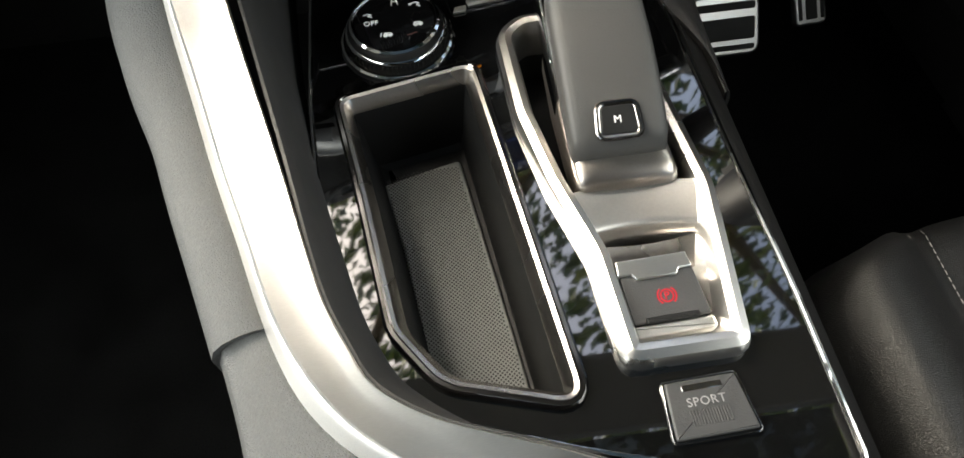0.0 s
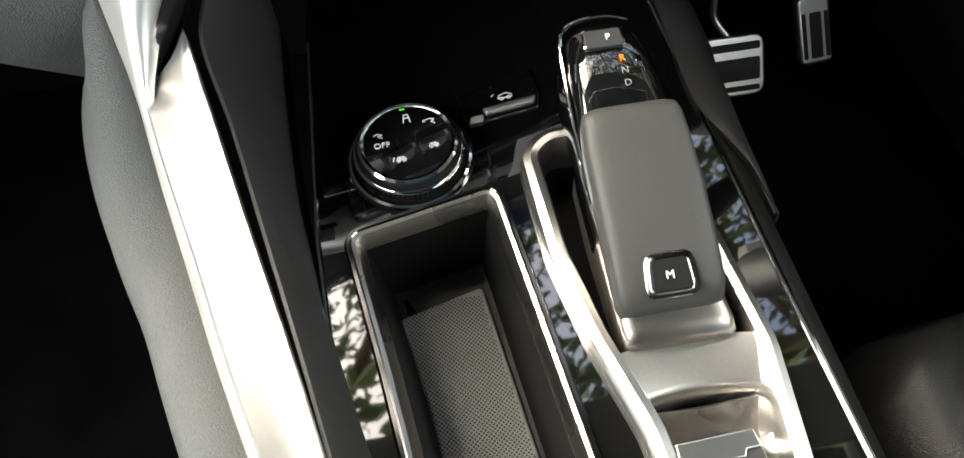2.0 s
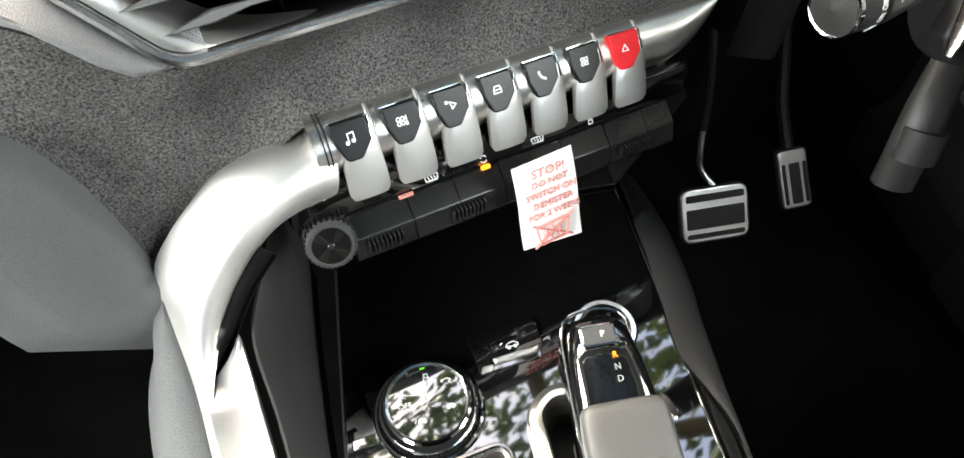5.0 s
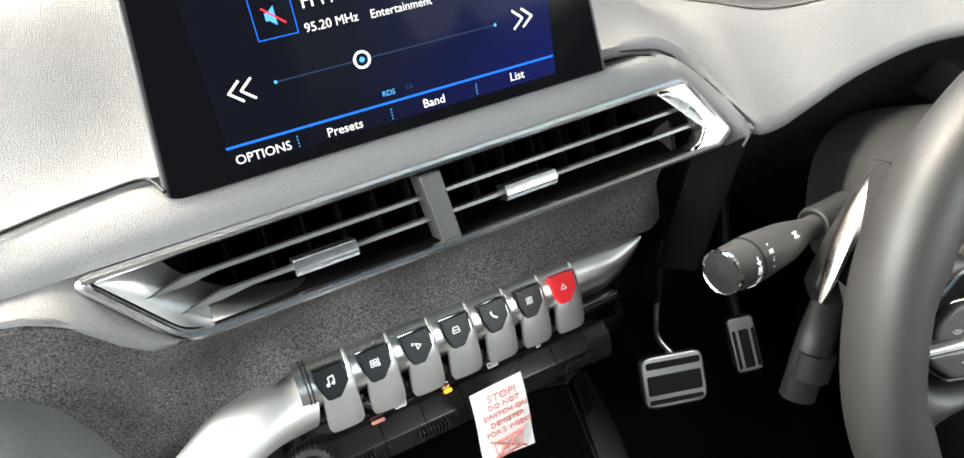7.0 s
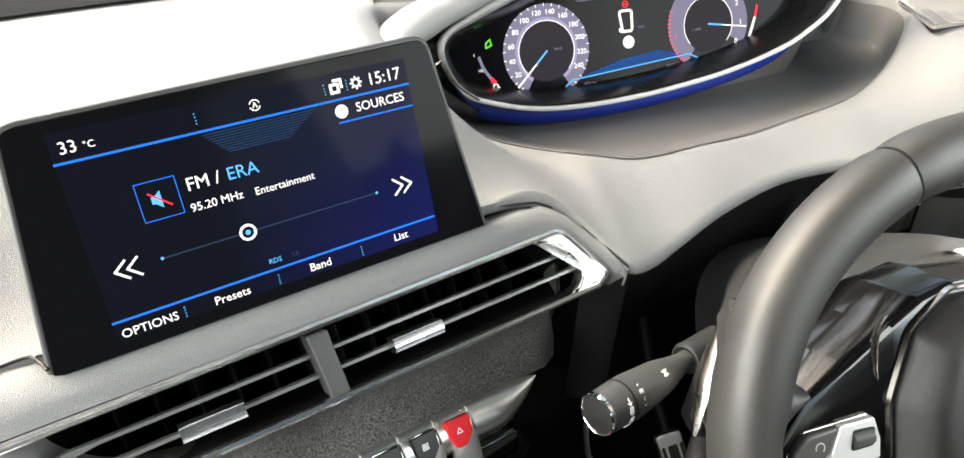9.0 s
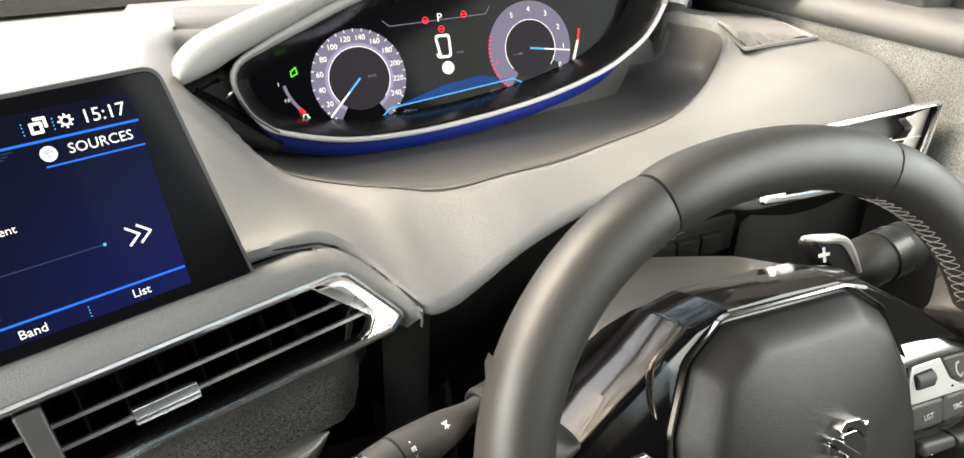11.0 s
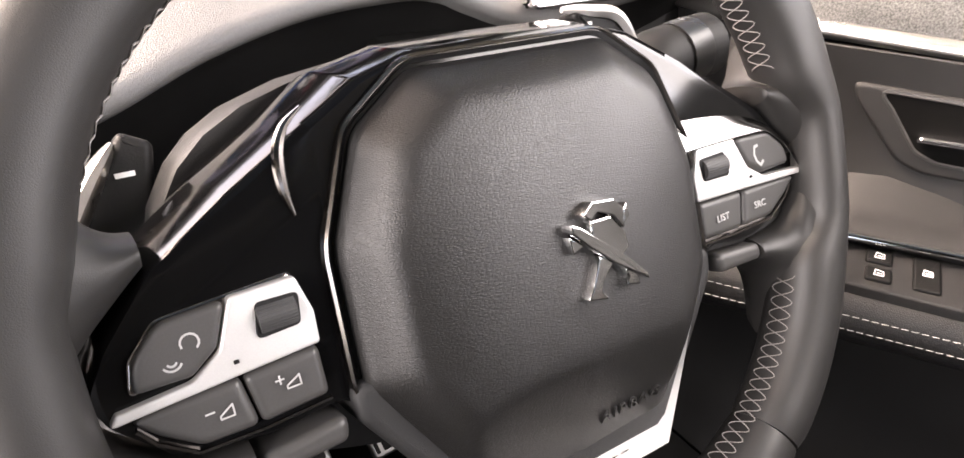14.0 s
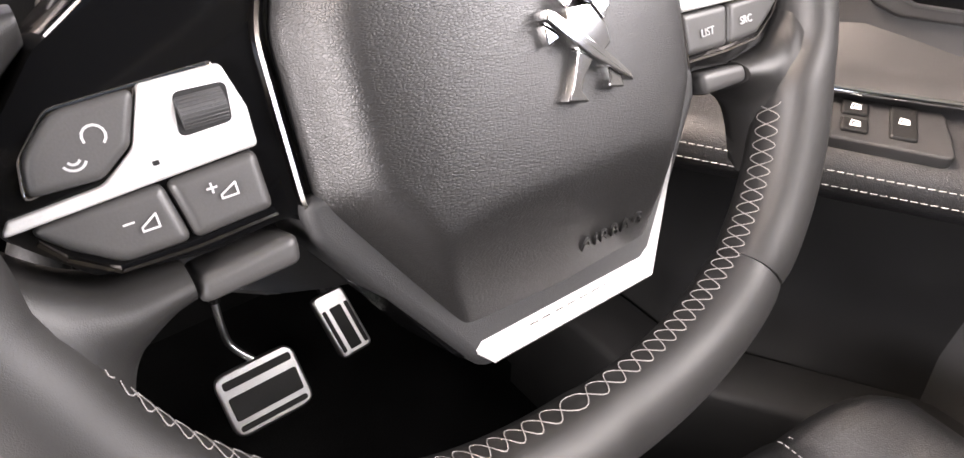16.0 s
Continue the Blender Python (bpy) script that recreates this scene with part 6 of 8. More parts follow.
def rim_point(a, half=0.1650, top=0.1438, bottom=0.1608):
    c, s = math.cos(a), math.sin(a)
    n = 2.12 if s > 0 else (2.46 if c > 0 else 2.28)
    h = top if s > 0 else bottom
    return RIM_AT @ Vector((math.copysign(abs(c) ** (2 / n), c) * half, math.copysign(abs(s) ** (2 / n), s) * h, 0))


def rim_path(a0, a1, n):
    return [rim_point(radians(a0 + (a1 - a0) * k / n)) for k in range(n + 1)]


def dome(outline, height, levels=10):
    """A soft cushion over an outline: rings that shrink towards the middle, lifted by height(x, y, t)."""
    bm = bmesh.new()
    cx = sum(p[0] for p in outline) / len(outline)
    cy = sum(p[1] for p in outline) / len(outline)
    loops = [[(x, y, height(x, y, 0) - 0.012) for x, y in outline]]
    for k in range(levels + 1):
        t = k / (levels + 0.35)
        loops.append([(cx + (x - cx) * (1 - t), cy + (y - cy) * (1 - t), height(cx + (x - cx) * (1 - t), cy + (y - cy) * (1 - t), t)) for x, y in outline])
    rings(bm, loops)
    return bm


POD = material("wheel_button_plastic", (0.05, 0.0485, 0.0475), 0.42, vary=0.05, grain=0.00003, grain_size=1500)

POD_INK = material("wheel_button_print", (0.42, 0.42, 0.42), 0.6, vary=0.03)


def steering_wheel():
    ob = thing("steering_wheel", "black leather steering wheel with flattened rim and pale cross stitching", "steering wheel", at=WHEEL)
    # Rim in four leather lengths with narrow seams
    for name, a0, a1 in (("rim_top", 65.5, 115.5), ("rim_side", 116.0, 230.0), ("rim_bottom", 230.5, 309.5), ("rim_side", -50.0, 65.0)):
        n = max(12, int(abs(a1 - a0) / 2.5))
        path = rim_path(a0, a1, n)
        loops = []
        for i, p in enumerate(path):
            q0, q1 = path[max(0, i - 1)], path[min(n, i + 1)]
            t = (q1 - q0).normalized()
            side = t.cross(Vector((0, 0, 1)))
            end = min(i, n - i)
            k = 1.0 if end > 1 else (0.985 if end == 1 else 0.93)
            near = smooth(0.047, 0.023, abs(p.y + 0.010))
            near *= 1.0 if p.x > 0 else 0.35
            p = p + side * (math.copysign(0.0052, side.dot(p)) * near)
            wide = 0.0175 - 0.0052 * near
            thick = 0.0168 + (0.0024 * smooth(0.11, 0.03, p.y) if p.x < 0 else 0.0)
            loop = []
            for j in range(20):
                a = 2 * math.pi * j / 20
                c, s = math.cos(a), math.sin(a)
                loop.append(p + side * (math.copysign(abs(c) ** 0.85, c) * wide * k) + Vector((0, 0, math.copysign(abs(s) ** 0.85, s) * thick * k)))
            loops.append(loop)
        bm = bmesh.new()
        rings(bm, loops)
        part(name, bm, WHEEL_LEATHER, ob, "smooth black leather rim length", 60)
    # Cross stitching along the inner side of the rim
    bm = bmesh.new()

    def stitched(a0, a1):
        n = max(1, round(abs(a1 - a0) / 5.4))
        for sign in (1, -1):
            pts = []
            for k in range(n * 12 + 1):
                ang = radians(a0 + (a1 - a0) * k / (n * 12))
                z = 0.0 + sign * 0.0058 * math.cos(math.pi * k / 6)
                p, q = rim_point(ang), rim_point(ang + 0.01)
                inward = (q - p).normalized().cross(Vector((0, 0, -1)))
                inward = inward if inward.dot(-p) > 0 else -inward
                near = smooth(0.047, 0.023, abs(p.y + 0.010))
                dist = 0.0123 * near + 0.0175 * (1 - near)
                dist = dist * max(0.0, 1 - (abs(z) / 0.0168) ** 2.35) ** (1 / 2.35) - 0.0052 * near + 0.0002
                pts.append(p + inward * dist + Vector((0, 0, z)))
            tube(pts, 0.00026, 4, bm)

    stitched(18, 66)
    stitched(114, 160)
    stitched(-128, -18)
    stitched(-162, -128)
    st = part("stitching", bm, WHEEL_THREAD, ob, "pale grey cross stitching", 0)
    tagged(st, kind="stuff")
    # Leather tongues that run from the rim along both sides of each spoke
    for s in (-1, 1):
        for edge, opening in (
            ([(0.1685, -0.020), (0.1630, -0.0080), (0.1565, 0.0035), (0.1500, 0.0110), (0.1440, 0.0165), (0.1390, 0.0210), (0.1345, 0.0250)], [(0.1600, 0.0760), (0.1535, 0.0610), (0.1490, 0.0500), (0.1455, 0.0425), (0.1420, 0.0375), (0.1385, 0.0350), (0.1345, 0.0340)]),
            ([(0.1700, 0.004), (0.1640, -0.0090), (0.1575, -0.0185), (0.1500, -0.0290), (0.1390, -0.0362), (0.1280, -0.0375), (0.1195, -0.0375)], [(0.1390, -0.0930), (0.1390, -0.0780), (0.1375, -0.0670), (0.1345, -0.0595), (0.1290, -0.0540), (0.1238, -0.0505), (0.1195, -0.0488)])):
            bm = bmesh.new()
            ea, oa = spline([(x, y, 0) for x, y in edge], 5), spline([(x, y, 0) for x, y in opening], 5)
            loops = []
            for k, (p, q) in enumerate(zip(ea, oa)):
                rise = 0.0010 + 0.0065 * (1 - k / (len(ea) - 1)) ** 1.3
                loop = []
                for f, z in ((-0.15, -0.034), (-0.06, -0.0175), (0.02, -0.0138), (0.12, -0.0112), (0.28, -0.0088), (0.46, -0.0078), (0.64, -0.0086), (0.80, -0.0115), (0.92, -0.0165), (0.99, -0.0235), (1.0, -0.0300), (0.94, -0.0360)):
                    v = Vector(p).lerp(Vector(q), f)
                    loop.append((s * v.x - 0.0050 * (1 - k / (len(ea) - 1)), v.y, z + (rise if z > -0.03 else 0.0)))
                loops.append(loop)
            rings(bm, loops)
            part("spoke_web", bm, WHEEL_LEATHER, ob, "leather covered spoke", 75)
    # Gloss black hub cover: two wings with flanks that slope back to the column
    def mirrored(half, z):
        loop = rounded(half + [(-x, y) for x, y in half[-2:0:-1]], 0.008, 3, True)
        return [(x, y, z) for x, y in loop]

    back = [(0.0, 0.0790), (0.042, 0.0785), (0.066, 0.0730), (0.088, 0.0590), (0.114, 0.0440), (0.137, 0.0275), (0.152, 0.0085), (0.1585, -0.0060), (0.1550, -0.0150), (0.140, -0.0335), (0.112, -0.0375), (0.086, -0.0340), (0.082, -0.0460), (0.047, -0.1030), (0.0, -0.1040)]
    front = [(0.0, 0.0735), (0.038, 0.0726), (0.060, 0.0665), (0.080, 0.0555), (0.106, 0.0400), (0.1335, 0.0225), (0.1500, 0.0040), (0.1575, -0.0085), (0.1540, -0.0170), (0.139, -0.0325), (0.112, -0.0365), (0.086, -0.0340), (0.082, -0.0460), (0.047, -0.1030), (0.0, -0.1040)]
    bm = bmesh.new()
    mid = [((a[0] * 0.45 + b[0] * 0.55), (a[1] * 0.45 + b[1] * 0.55)) for a, b in zip(back, front)]
    near = [((a[0] * 0.12 + b[0] * 0.88), (a[1] * 0.12 + b[1] * 0.88)) for a, b in zip(back, front)]
    flat = [(x * 0.97, y * 0.97 - 0.0005) for x, y in front]
    rings(bm, [mirrored(back, -0.052), mirrored(back, -0.036), mirrored(mid, -0.0225), mirrored(near, -0.0148), mirrored(front, -0.0132), mirrored(flat, -0.0126)])
    part("hub_cover", bm, WHEELGLOSS, ob, "gloss black hub cover", 50)
    # Bright bevelled edge of the pocket beside the cover
    ridge = spline([(-0.0790, 0.0610, -0.0150), (-0.0860, 0.0555, -0.0140), (-0.0900, 0.0475, -0.0128), (-0.0908, 0.0370, -0.0122), (-0.0893, 0.0283, -0.0120)], 6)
    part("bevel", tube(ridge, [0.0004 + 0.0016 * math.sin(math.pi * min(1.0, k / 24)) for k in range(len(ridge))], 8), SMOKECHROME, ob, "bright bevelled edge")
    # Airbag pad
    pad = rounded([(-0.042, 0.0668, 0.014), (0.042, 0.0668, 0.014), (0.0655, 0.0500, 0.014), (0.0795, 0.0150, 0.03), (0.0805, -0.0340, 0.016), (0.0420, -0.0950, 0.010), (-0.0420, -0.0950, 0.010), (-0.0805, -0.0340, 0.016), (-0.0795, 0.0150, 0.03), (-0.0655, 0.0500, 0.014)], 0.012, 6)

    dense = []
    for (x0, y0), (x1, y1) in zip(pad, pad[1:] + pad[:1]):
        n = max(1, int(math.hypot(x1 - x0, y1 - y0) / 0.0035))
        dense += [(x0 + (x1 - x0) * k / n, y0 + (y1 - y0) * k / n) for k in range(n)]

    def bulge(x, y, t):
        h = max(0.0, 1 - abs(x / 0.084) ** 2.6) * max(0.0, 1 - abs((y + 0.014) / 0.088) ** 2.6)
        crown = -0.010 + 0.0210 * h**0.45 * (1 - (1 - min(1.0, t * 4.5)) ** 2.2)
        facet = -0.0100 + 0.44 * (y + 0.0950) - 0.02 * abs(x)
        return 0.5 * (crown + facet - math.sqrt((crown - facet) ** 2 + 0.0015**2))

    part("airbag_cover", dome(dense, bulge, 40), PAD_PLASTIC, ob, "grained dark airbag cover", 60)
    part("pad_gap", band(pad, [(0.0002, -0.014), (0.0030, -0.0105), (0.0046, -0.0115), (0.0050, -0.016)], closed=False), GLOSS, ob, "black joint round the cover")
    part("chrome_line", band(pad, [(0.0028, -0.0115), (0.0036, -0.0092), (0.0046, -0.0098), (0.0050, -0.0130)], closed=False), SMOKECHROME, ob, "thin dark chrome line round the cover")
    # Lower satin trim
    bm = bmesh.new()
    inner_edge = [(-0.0815, -0.0330, -0.0105), (-0.0810, -0.0360, -0.0100), (-0.0440, -0.0935, -0.0105), (-0.0400, -0.0955, -0.0105), (0.0400, -0.0955, -0.0105), (0.0440, -0.0935, -0.0105), (0.0810, -0.0360, -0.0100), (0.0815, -0.0330, -0.0105)]
    outer_edge = [(-0.0838, -0.0325, -0.0135), (-0.0838, -0.0375, -0.0125), (-0.0455, -0.0965, -0.0135), (-0.0390, -0.1035, -0.0025), (0.0390, -0.1035, -0.0025), (0.0455, -0.0968, -0.0050), (0.0820, -0.0368, -0.0104), (0.0822, -0.0325, -0.0106)]
    rim_edge = [(x * 1.006, y - 0.0012, z - 0.0012) for x, y, z in outer_edge]
    low_edge = [(x * 1.004, y - 0.001, -0.024) for x, y, z in outer_edge]
    rings(bm, [inner_edge, outer_edge, rim_edge, low_edge], False, False, False)
    part("lower_trim", bm, SILVER, ob, "satin silver lower trim", 30)
    bm = bmesh.new()
    for k in range(7):
        box(-0.021 + 0.0061 * k, -0.0015, 0.0, -0.0172 + 0.0061 * k, 0.0015, 0.0004, 0.0002, 1, bm, pose(0, -0.0998, -0.0062, 45, 0, 0))
    part("lettering_bars", bm, SMOKECHROME, ob)
    back = rounded([(-0.087, -0.030), (-0.085, -0.044), (-0.041, -0.1085), (0.041, -0.1085), (0.085, -0.044), (0.087, -0.030)], 0.008, 5)
    part("lower_shell", slab(back, -0.042, -0.0085, 0.004, 3), DARKPAD, ob, "dark grey lower shell of the hub", 50)
    # Embossed word on the pad
    writing("lettering", "AIRBAG", 0.0075, PAD_PLASTIC, ob, pose(0.0225, -0.0790, -0.0028, 23, 0, 0), spacing=1.3, depth=0.0006)
    # Chrome emblem: plain faceted bars
    emblem = thing("emblem", "polished chrome emblem of plain bars on the airbag cover", "emblem", at=WHEEL @ pose(0, 0, 0.0119, 0, 0, 2))
    bars = [([(0.0032, 0.0034), (0.0132, 0.0028), (0.0183, -0.0046), (0.0189, -0.0107), (0.0136, -0.0138), (0.0072, -0.0093), (0.0032, -0.0023)], 0.0030),
            ([(-0.0003, 0.0067), (0.0048, 0.0102), (0.0147, 0.0088), (0.0188, 0.0040), (0.0176, -0.0037), (0.0132, 0.0028), (0.0066, 0.0058), (0.0032, 0.0034)], 0.0040),
            ([(0.0188, 0.0034), (0.0215, 0.0061), (0.0216, 0.0003), (0.0180, -0.0020)], 0.0030),
            ([(-0.0062, 0.0051), (-0.0025, 0.0033), (0.0105, -0.0081), (0.0179, -0.0152), (0.0240, -0.0221), (0.0249, -0.0253), (0.0182, -0.0201), (0.0092, -0.0135), (-0.0003, -0.0046), (-0.0062, 0.0018)], 0.0046),
            ([(-0.0065, 0.0008), (-0.0002, -0.0042), (-0.0063, -0.0061)], 0.0026),
            ([(0.0042, -0.0095), (0.0107, -0.0133), (0.0045, -0.0190), (0.0030, -0.0226), (0.0059, -0.0266), (-0.0037, -0.0238), (-0.0005, -0.0194)], 0.0032),
            ([(0.0147, -0.0153), (0.0211, -0.0211), (0.0215, -0.0261), (0.0142, -0.0240), (0.0162, -0.0218)], 0.0028)]
    for pts, h in bars:
        part("bar", slab(rounded(pts, 0.0006, 2), -0.0015, h, 0.0006, 2), CHROME, emblem)
    # Button pods
    for s in (-1, 1):
        pod = new("button_pod")
        pod.parent = ob
        pod.matrix_basis = pose(0, -0.0035, 0, 0, 0, 0.7)
        tagged(pod, "steering wheel button pod with silver trim")

        def wider(x):
            return 0.0815 + (x - 0.0915) * 1.19

        def put(name, pts, z1, mat, r=0.0015, bevel=0.001, z0=-0.022):
            q = [(s * -x if s < 0 else wider(-x), *rest) for x, *rest in pts]
            q = q if s < 0 else q[::-1]
            part(name, keycap(q, r, z0, z1, bevel), mat, pod)

        put("upper_key", [(-0.1465, -0.0040, 0.0025), (-0.1448, 0.0050, 0.010), (-0.1355, 0.0138, 0.010), (-0.1160, 0.0147, 0.0022), (-0.1215, 0.0015, 0.005), (-0.1300, -0.0045, 0.005)], -0.0086, POD, 0.0022, 0.0020)
        ridge = [(0.0880, 0.0290), (0.1050, 0.0275), (0.1230, 0.0240), (0.1365, 0.0180), (0.1465, 0.0090), (0.1520, 0.0000), (0.1550, -0.0085)]
        crest = [(0.0885, 0.0160), (0.1050, 0.0160), (0.1225, 0.0155), (0.1335, 0.0142), (0.1425, 0.0070), (0.1478, -0.0012), (0.1528, -0.0095)]
        ribbon = []
        for (x0, y0), (x1, y1) in zip([tuple(p)[:2] for p in spline([(*p, 0) for p in ridge], 4)], [tuple(p)[:2] for p in spline([(*p, 0) for p in crest], 4)]):
            u0, u1 = (-x0, -x1) if s < 0 else (wider(x0), wider(x1))
            ribbon.append([(u0, y0 + 0.0006, -0.0200), (u0, y0, -0.0124), (u0 * 0.6 + u1 * 0.4, y0 * 0.6 + y1 * 0.4, -0.0102), (u0 * 0.2 + u1 * 0.8, y0 * 0.2 + y1 * 0.8, -0.0084), (u1, y1, -0.0080), (u1, y1 - 0.0006, -0.0160)])
        # Added strip on the right: the gloss cover's sky reflection put into metal
        if s > 0:
            part("pod_reflection", sheet(ribbon), REFLECTMETAL, pod, "added metal strip standing for the sky's reflection in the gloss cover", 50)
        put("key_rim", [(-0.1482, -0.0060, 0.0025), (-0.1456, 0.0052, 0.006), (-0.1362, 0.0150, 0.006), (-0.0950, 0.0170, 0.003), (-0.0950, 0.0120, 0.003), (-0.1250, 0.0010, 0.005)], -0.0122, SMOKECHROME, 0.002, 0.0012)
        put("silver_trim", [(-0.1545, -0.0108, 0.0015), (-0.1520, -0.0075, 0.0012), (-0.1305, -0.0060, 0.006), (-0.1215, 0.0005, 0.006), (-0.1152, 0.0152, 0.0015), (-0.0948, 0.0155, 0.002), (-0.0915, 0.0030, 0.004), (-0.0920, -0.0075, 0.0015), (-0.1180, -0.0088, 0.003)], -0.0084, SILVER, 0.0012, 0.001)
        put("roller_slot", [(-0.1105, 0.0000), (-0.0965, 0.0006), (-0.0950, 0.0108), (-0.1085, 0.0112)], -0.0079, BLACK, 0.002, 0.0002)
        r0, r1 = (-0.1088, -0.0968) if s < 0 else (wider(0.1088), wider(0.0968))
        wheel_bm = tube([(r0, 0.0055, -0.0105), (r1, 0.0058, -0.0105)], 0.0048, 18)
        roll = part("roller", wheel_bm, GREYPLASTIC, pod)
        bm = bmesh.new()
        for k in range(14):
            a = radians(10 + 160 * k / 13)
            x0, x1 = sorted((r0 - s * 0.0003, r1 + s * 0.0003))
            box(x0, -0.00022, 0.0046, x1, 0.00022, 0.0050, 0.0001, 1, bm, pose(0, 0.0056, -0.0105, math.degrees(a) - 90, 0, 0))
        part("roller_ribs", bm, GREYPLASTIC, roll)
        put("outer_key", [(-0.1500, -0.0108, 0.002), (-0.1180, -0.0095, 0.0026), (-0.1155, -0.0262, 0.0026), (-0.1325, -0.0258, 0.008), (-0.1425, -0.0185, 0.010)], -0.0092, POD, 0.003, 0.0024)
        put("inner_key", [(-0.1172, -0.0095, 0.0026), (-0.0928, -0.0083, 0.0026), (-0.0928, -0.0252, 0.0026), (-0.1148, -0.0262, 0.0026)], -0.0092, POD, 0.003, 0.0024)
        bm = strokes([[(s * x if s < 0 else wider(x), y) for x, y in ((0.1480, -0.0150), (0.1440, -0.0205), (0.1340, -0.0278), (0.1150, -0.0285), (0.0925, -0.0275))]], 0.0009, -0.016, -0.0112)
        part("pod_edge", bm, SMOKECHROME, pod)
        bar = [(s * 0.0890, -0.0335), (s * 0.1185, -0.0360), (s * 0.1200, -0.0440), (s * 0.0905, -0.0430)][:: s]
        part("lower_bar", keycap(bar, 0.0035, -0.030, -0.0085, 0.0028), POD, pod)
        part("dot_key", box(s * 0.1178 - 0.0008, -0.0048, -0.009, s * 0.1178 + 0.0008, -0.0036, -0.0078, 0.0002, 1), BLACK, pod)
        z = -0.0085 if s < 0 else -0.0085
        if s < 0:
            bm = strokes([arc(-0.1285, 0.0060, 0.0026, -50, 200, 10), arc(-0.1345, 0.0022, 0.0014, -150, -30, 6), arc(-0.1345, 0.0022, 0.0028, -150, -30, 8)], 0.0006, z, z + 0.0002)
            part("symbol", bm, POD_INK, pod, smooth=0)
            bm = strokes([[(-0.1300, -0.0165), (-0.1275, -0.0165)], [(-0.1262, -0.0195), (-0.1222, -0.0195), (-0.1222, -0.0160), (-0.1262, -0.0185), (-0.1262, -0.0195)]], 0.0005, z, z + 0.0002)
            strokes([[(-0.1085, -0.0145), (-0.1060, -0.0145)], [(-0.10725, -0.0132), (-0.10725, -0.0158)], [(-0.1055, -0.0180), (-0.1012, -0.0180), (-0.1012, -0.0148), (-0.1055, -0.0170), (-0.1055, -0.0180)]], 0.0005, z, z + 0.0002, bm)
            part("symbol", bm, POD_INK, pod, smooth=0)
        else:
            bm = strokes([[(0.1228, 0.0085), (0.1222, 0.0050), (0.1235, 0.0018), (0.1260, -0.0005)]], 0.0011, z, z + 0.0002)
            strokes([[(0.1228, 0.0085), (0.1248, 0.0088)], [(0.1260, -0.0005), (0.1278, 0.0010)]], 0.0014, z, z + 0.0002, bm)
            part("symbol", bm, POD_INK, pod, smooth=0)
            writing("lettering", "LIST", 0.0046, POD_INK, pod, pose(wider(0.1040), -0.0180, z))
            writing("lettering", "SRC", 0.0046, POD_INK, pod, pose(wider(0.1255), -0.0182, z))
    return ob


steering_wheel()


def column():
    ob = thing("steering_column", "grey plastic steering column shroud behind the wheel", "steering column", at=WHEEL)
    bm = bmesh.new()
    loops = []
    for z, w, top, bot in ((-0.056, 0.128, 0.076, -0.080), (-0.066, 0.132, 0.079, -0.082), (-0.11, 0.126, 0.080, -0.074), (-0.18, 0.072, 0.074, -0.065), (-0.22, 0.070, 0.068, -0.06)):
        loop = []
        for k in range(32):
            a = 2 * math.pi * k / 32
            c, s = math.cos(a), math.sin(a)
            h = top if s > 0 else -bot
            loop.append((math.copysign(abs(c) ** 0.65, c) * (w if c < 0 else min(w, 0.098)), math.copysign(abs(s) ** 0.75, s) * h, z))
        loops.append(loop)
    rings(bm, loops)
    part("shroud", bm, SHROUD, ob, "dark grey shroud", 60)
    # shift paddles
    for s, pts in ((-1, [(-0.1275, 0.0655, 0.003), (-0.1170, 0.0600, 0.004), (-0.1215, 0.0380, 0.01), (-0.1330, 0.0120, 0.01), (-0.1480, -0.0150, 0.008), (-0.1610, -0.0120, 0.006), (-0.1660, 0.0010, 0.006), (-0.1540, 0.0250, 0.02), (-0.1400, 0.0470, 0.02)]), (1, [(0.0765, 0.0865, 0.004), (0.1105, 0.0785, 0.006), (0.1280, 0.0340, 0.01), (0.1360, 0.0050, 0.006), (0.1240, 0.0040, 0.004), (0.1180, 0.0320, 0.02), (0.1060, 0.0500, 0.012), (0.0880, 0.0690, 0.006)])):
        pad = rounded(pts, 0.006, 5)
        pd = part("shift_paddle", slab(pad, -0.080, -0.068, 0.003), BLACK, ob, "dark shift paddle with bright edge", 50)
        if s < 0:
            edge = [(-0.1300, 0.0615, -0.071), (-0.1425, 0.0465, -0.067), (-0.1565, 0.0245, -0.063), (-0.1680, -0.0060, -0.062)]
            sy = strokes([[(-0.1315, 0.0505), (-0.1260, 0.0505)]], 0.0018, -0.0682, -0.0674)
        else:
            edge = [(0.0770, 0.0862, -0.073), (0.0900, 0.0838, -0.070), (0.1085, 0.0785, -0.069), (0.1200, 0.0560, -0.069)]
            sy = strokes([[(0.0850, 0.0735), (0.0930, 0.0735)], [(0.0890, 0.0692), (0.0890, 0.0778)]], 0.0020, -0.0682, -0.0674)
        part("paddle_edge", tube(spline(edge, 6), [0.0014 + (0.0036 if s < 0 else 0.0020) * math.sin(math.pi * k / 18) ** 0.7 for k in range(19)], 10, flat=1.5), TRAYMETAL if s < 0 else SILVER, pd, "satin metal edge")
        part("symbol", sy, INK_WHITE, pd, smooth=0)


column()


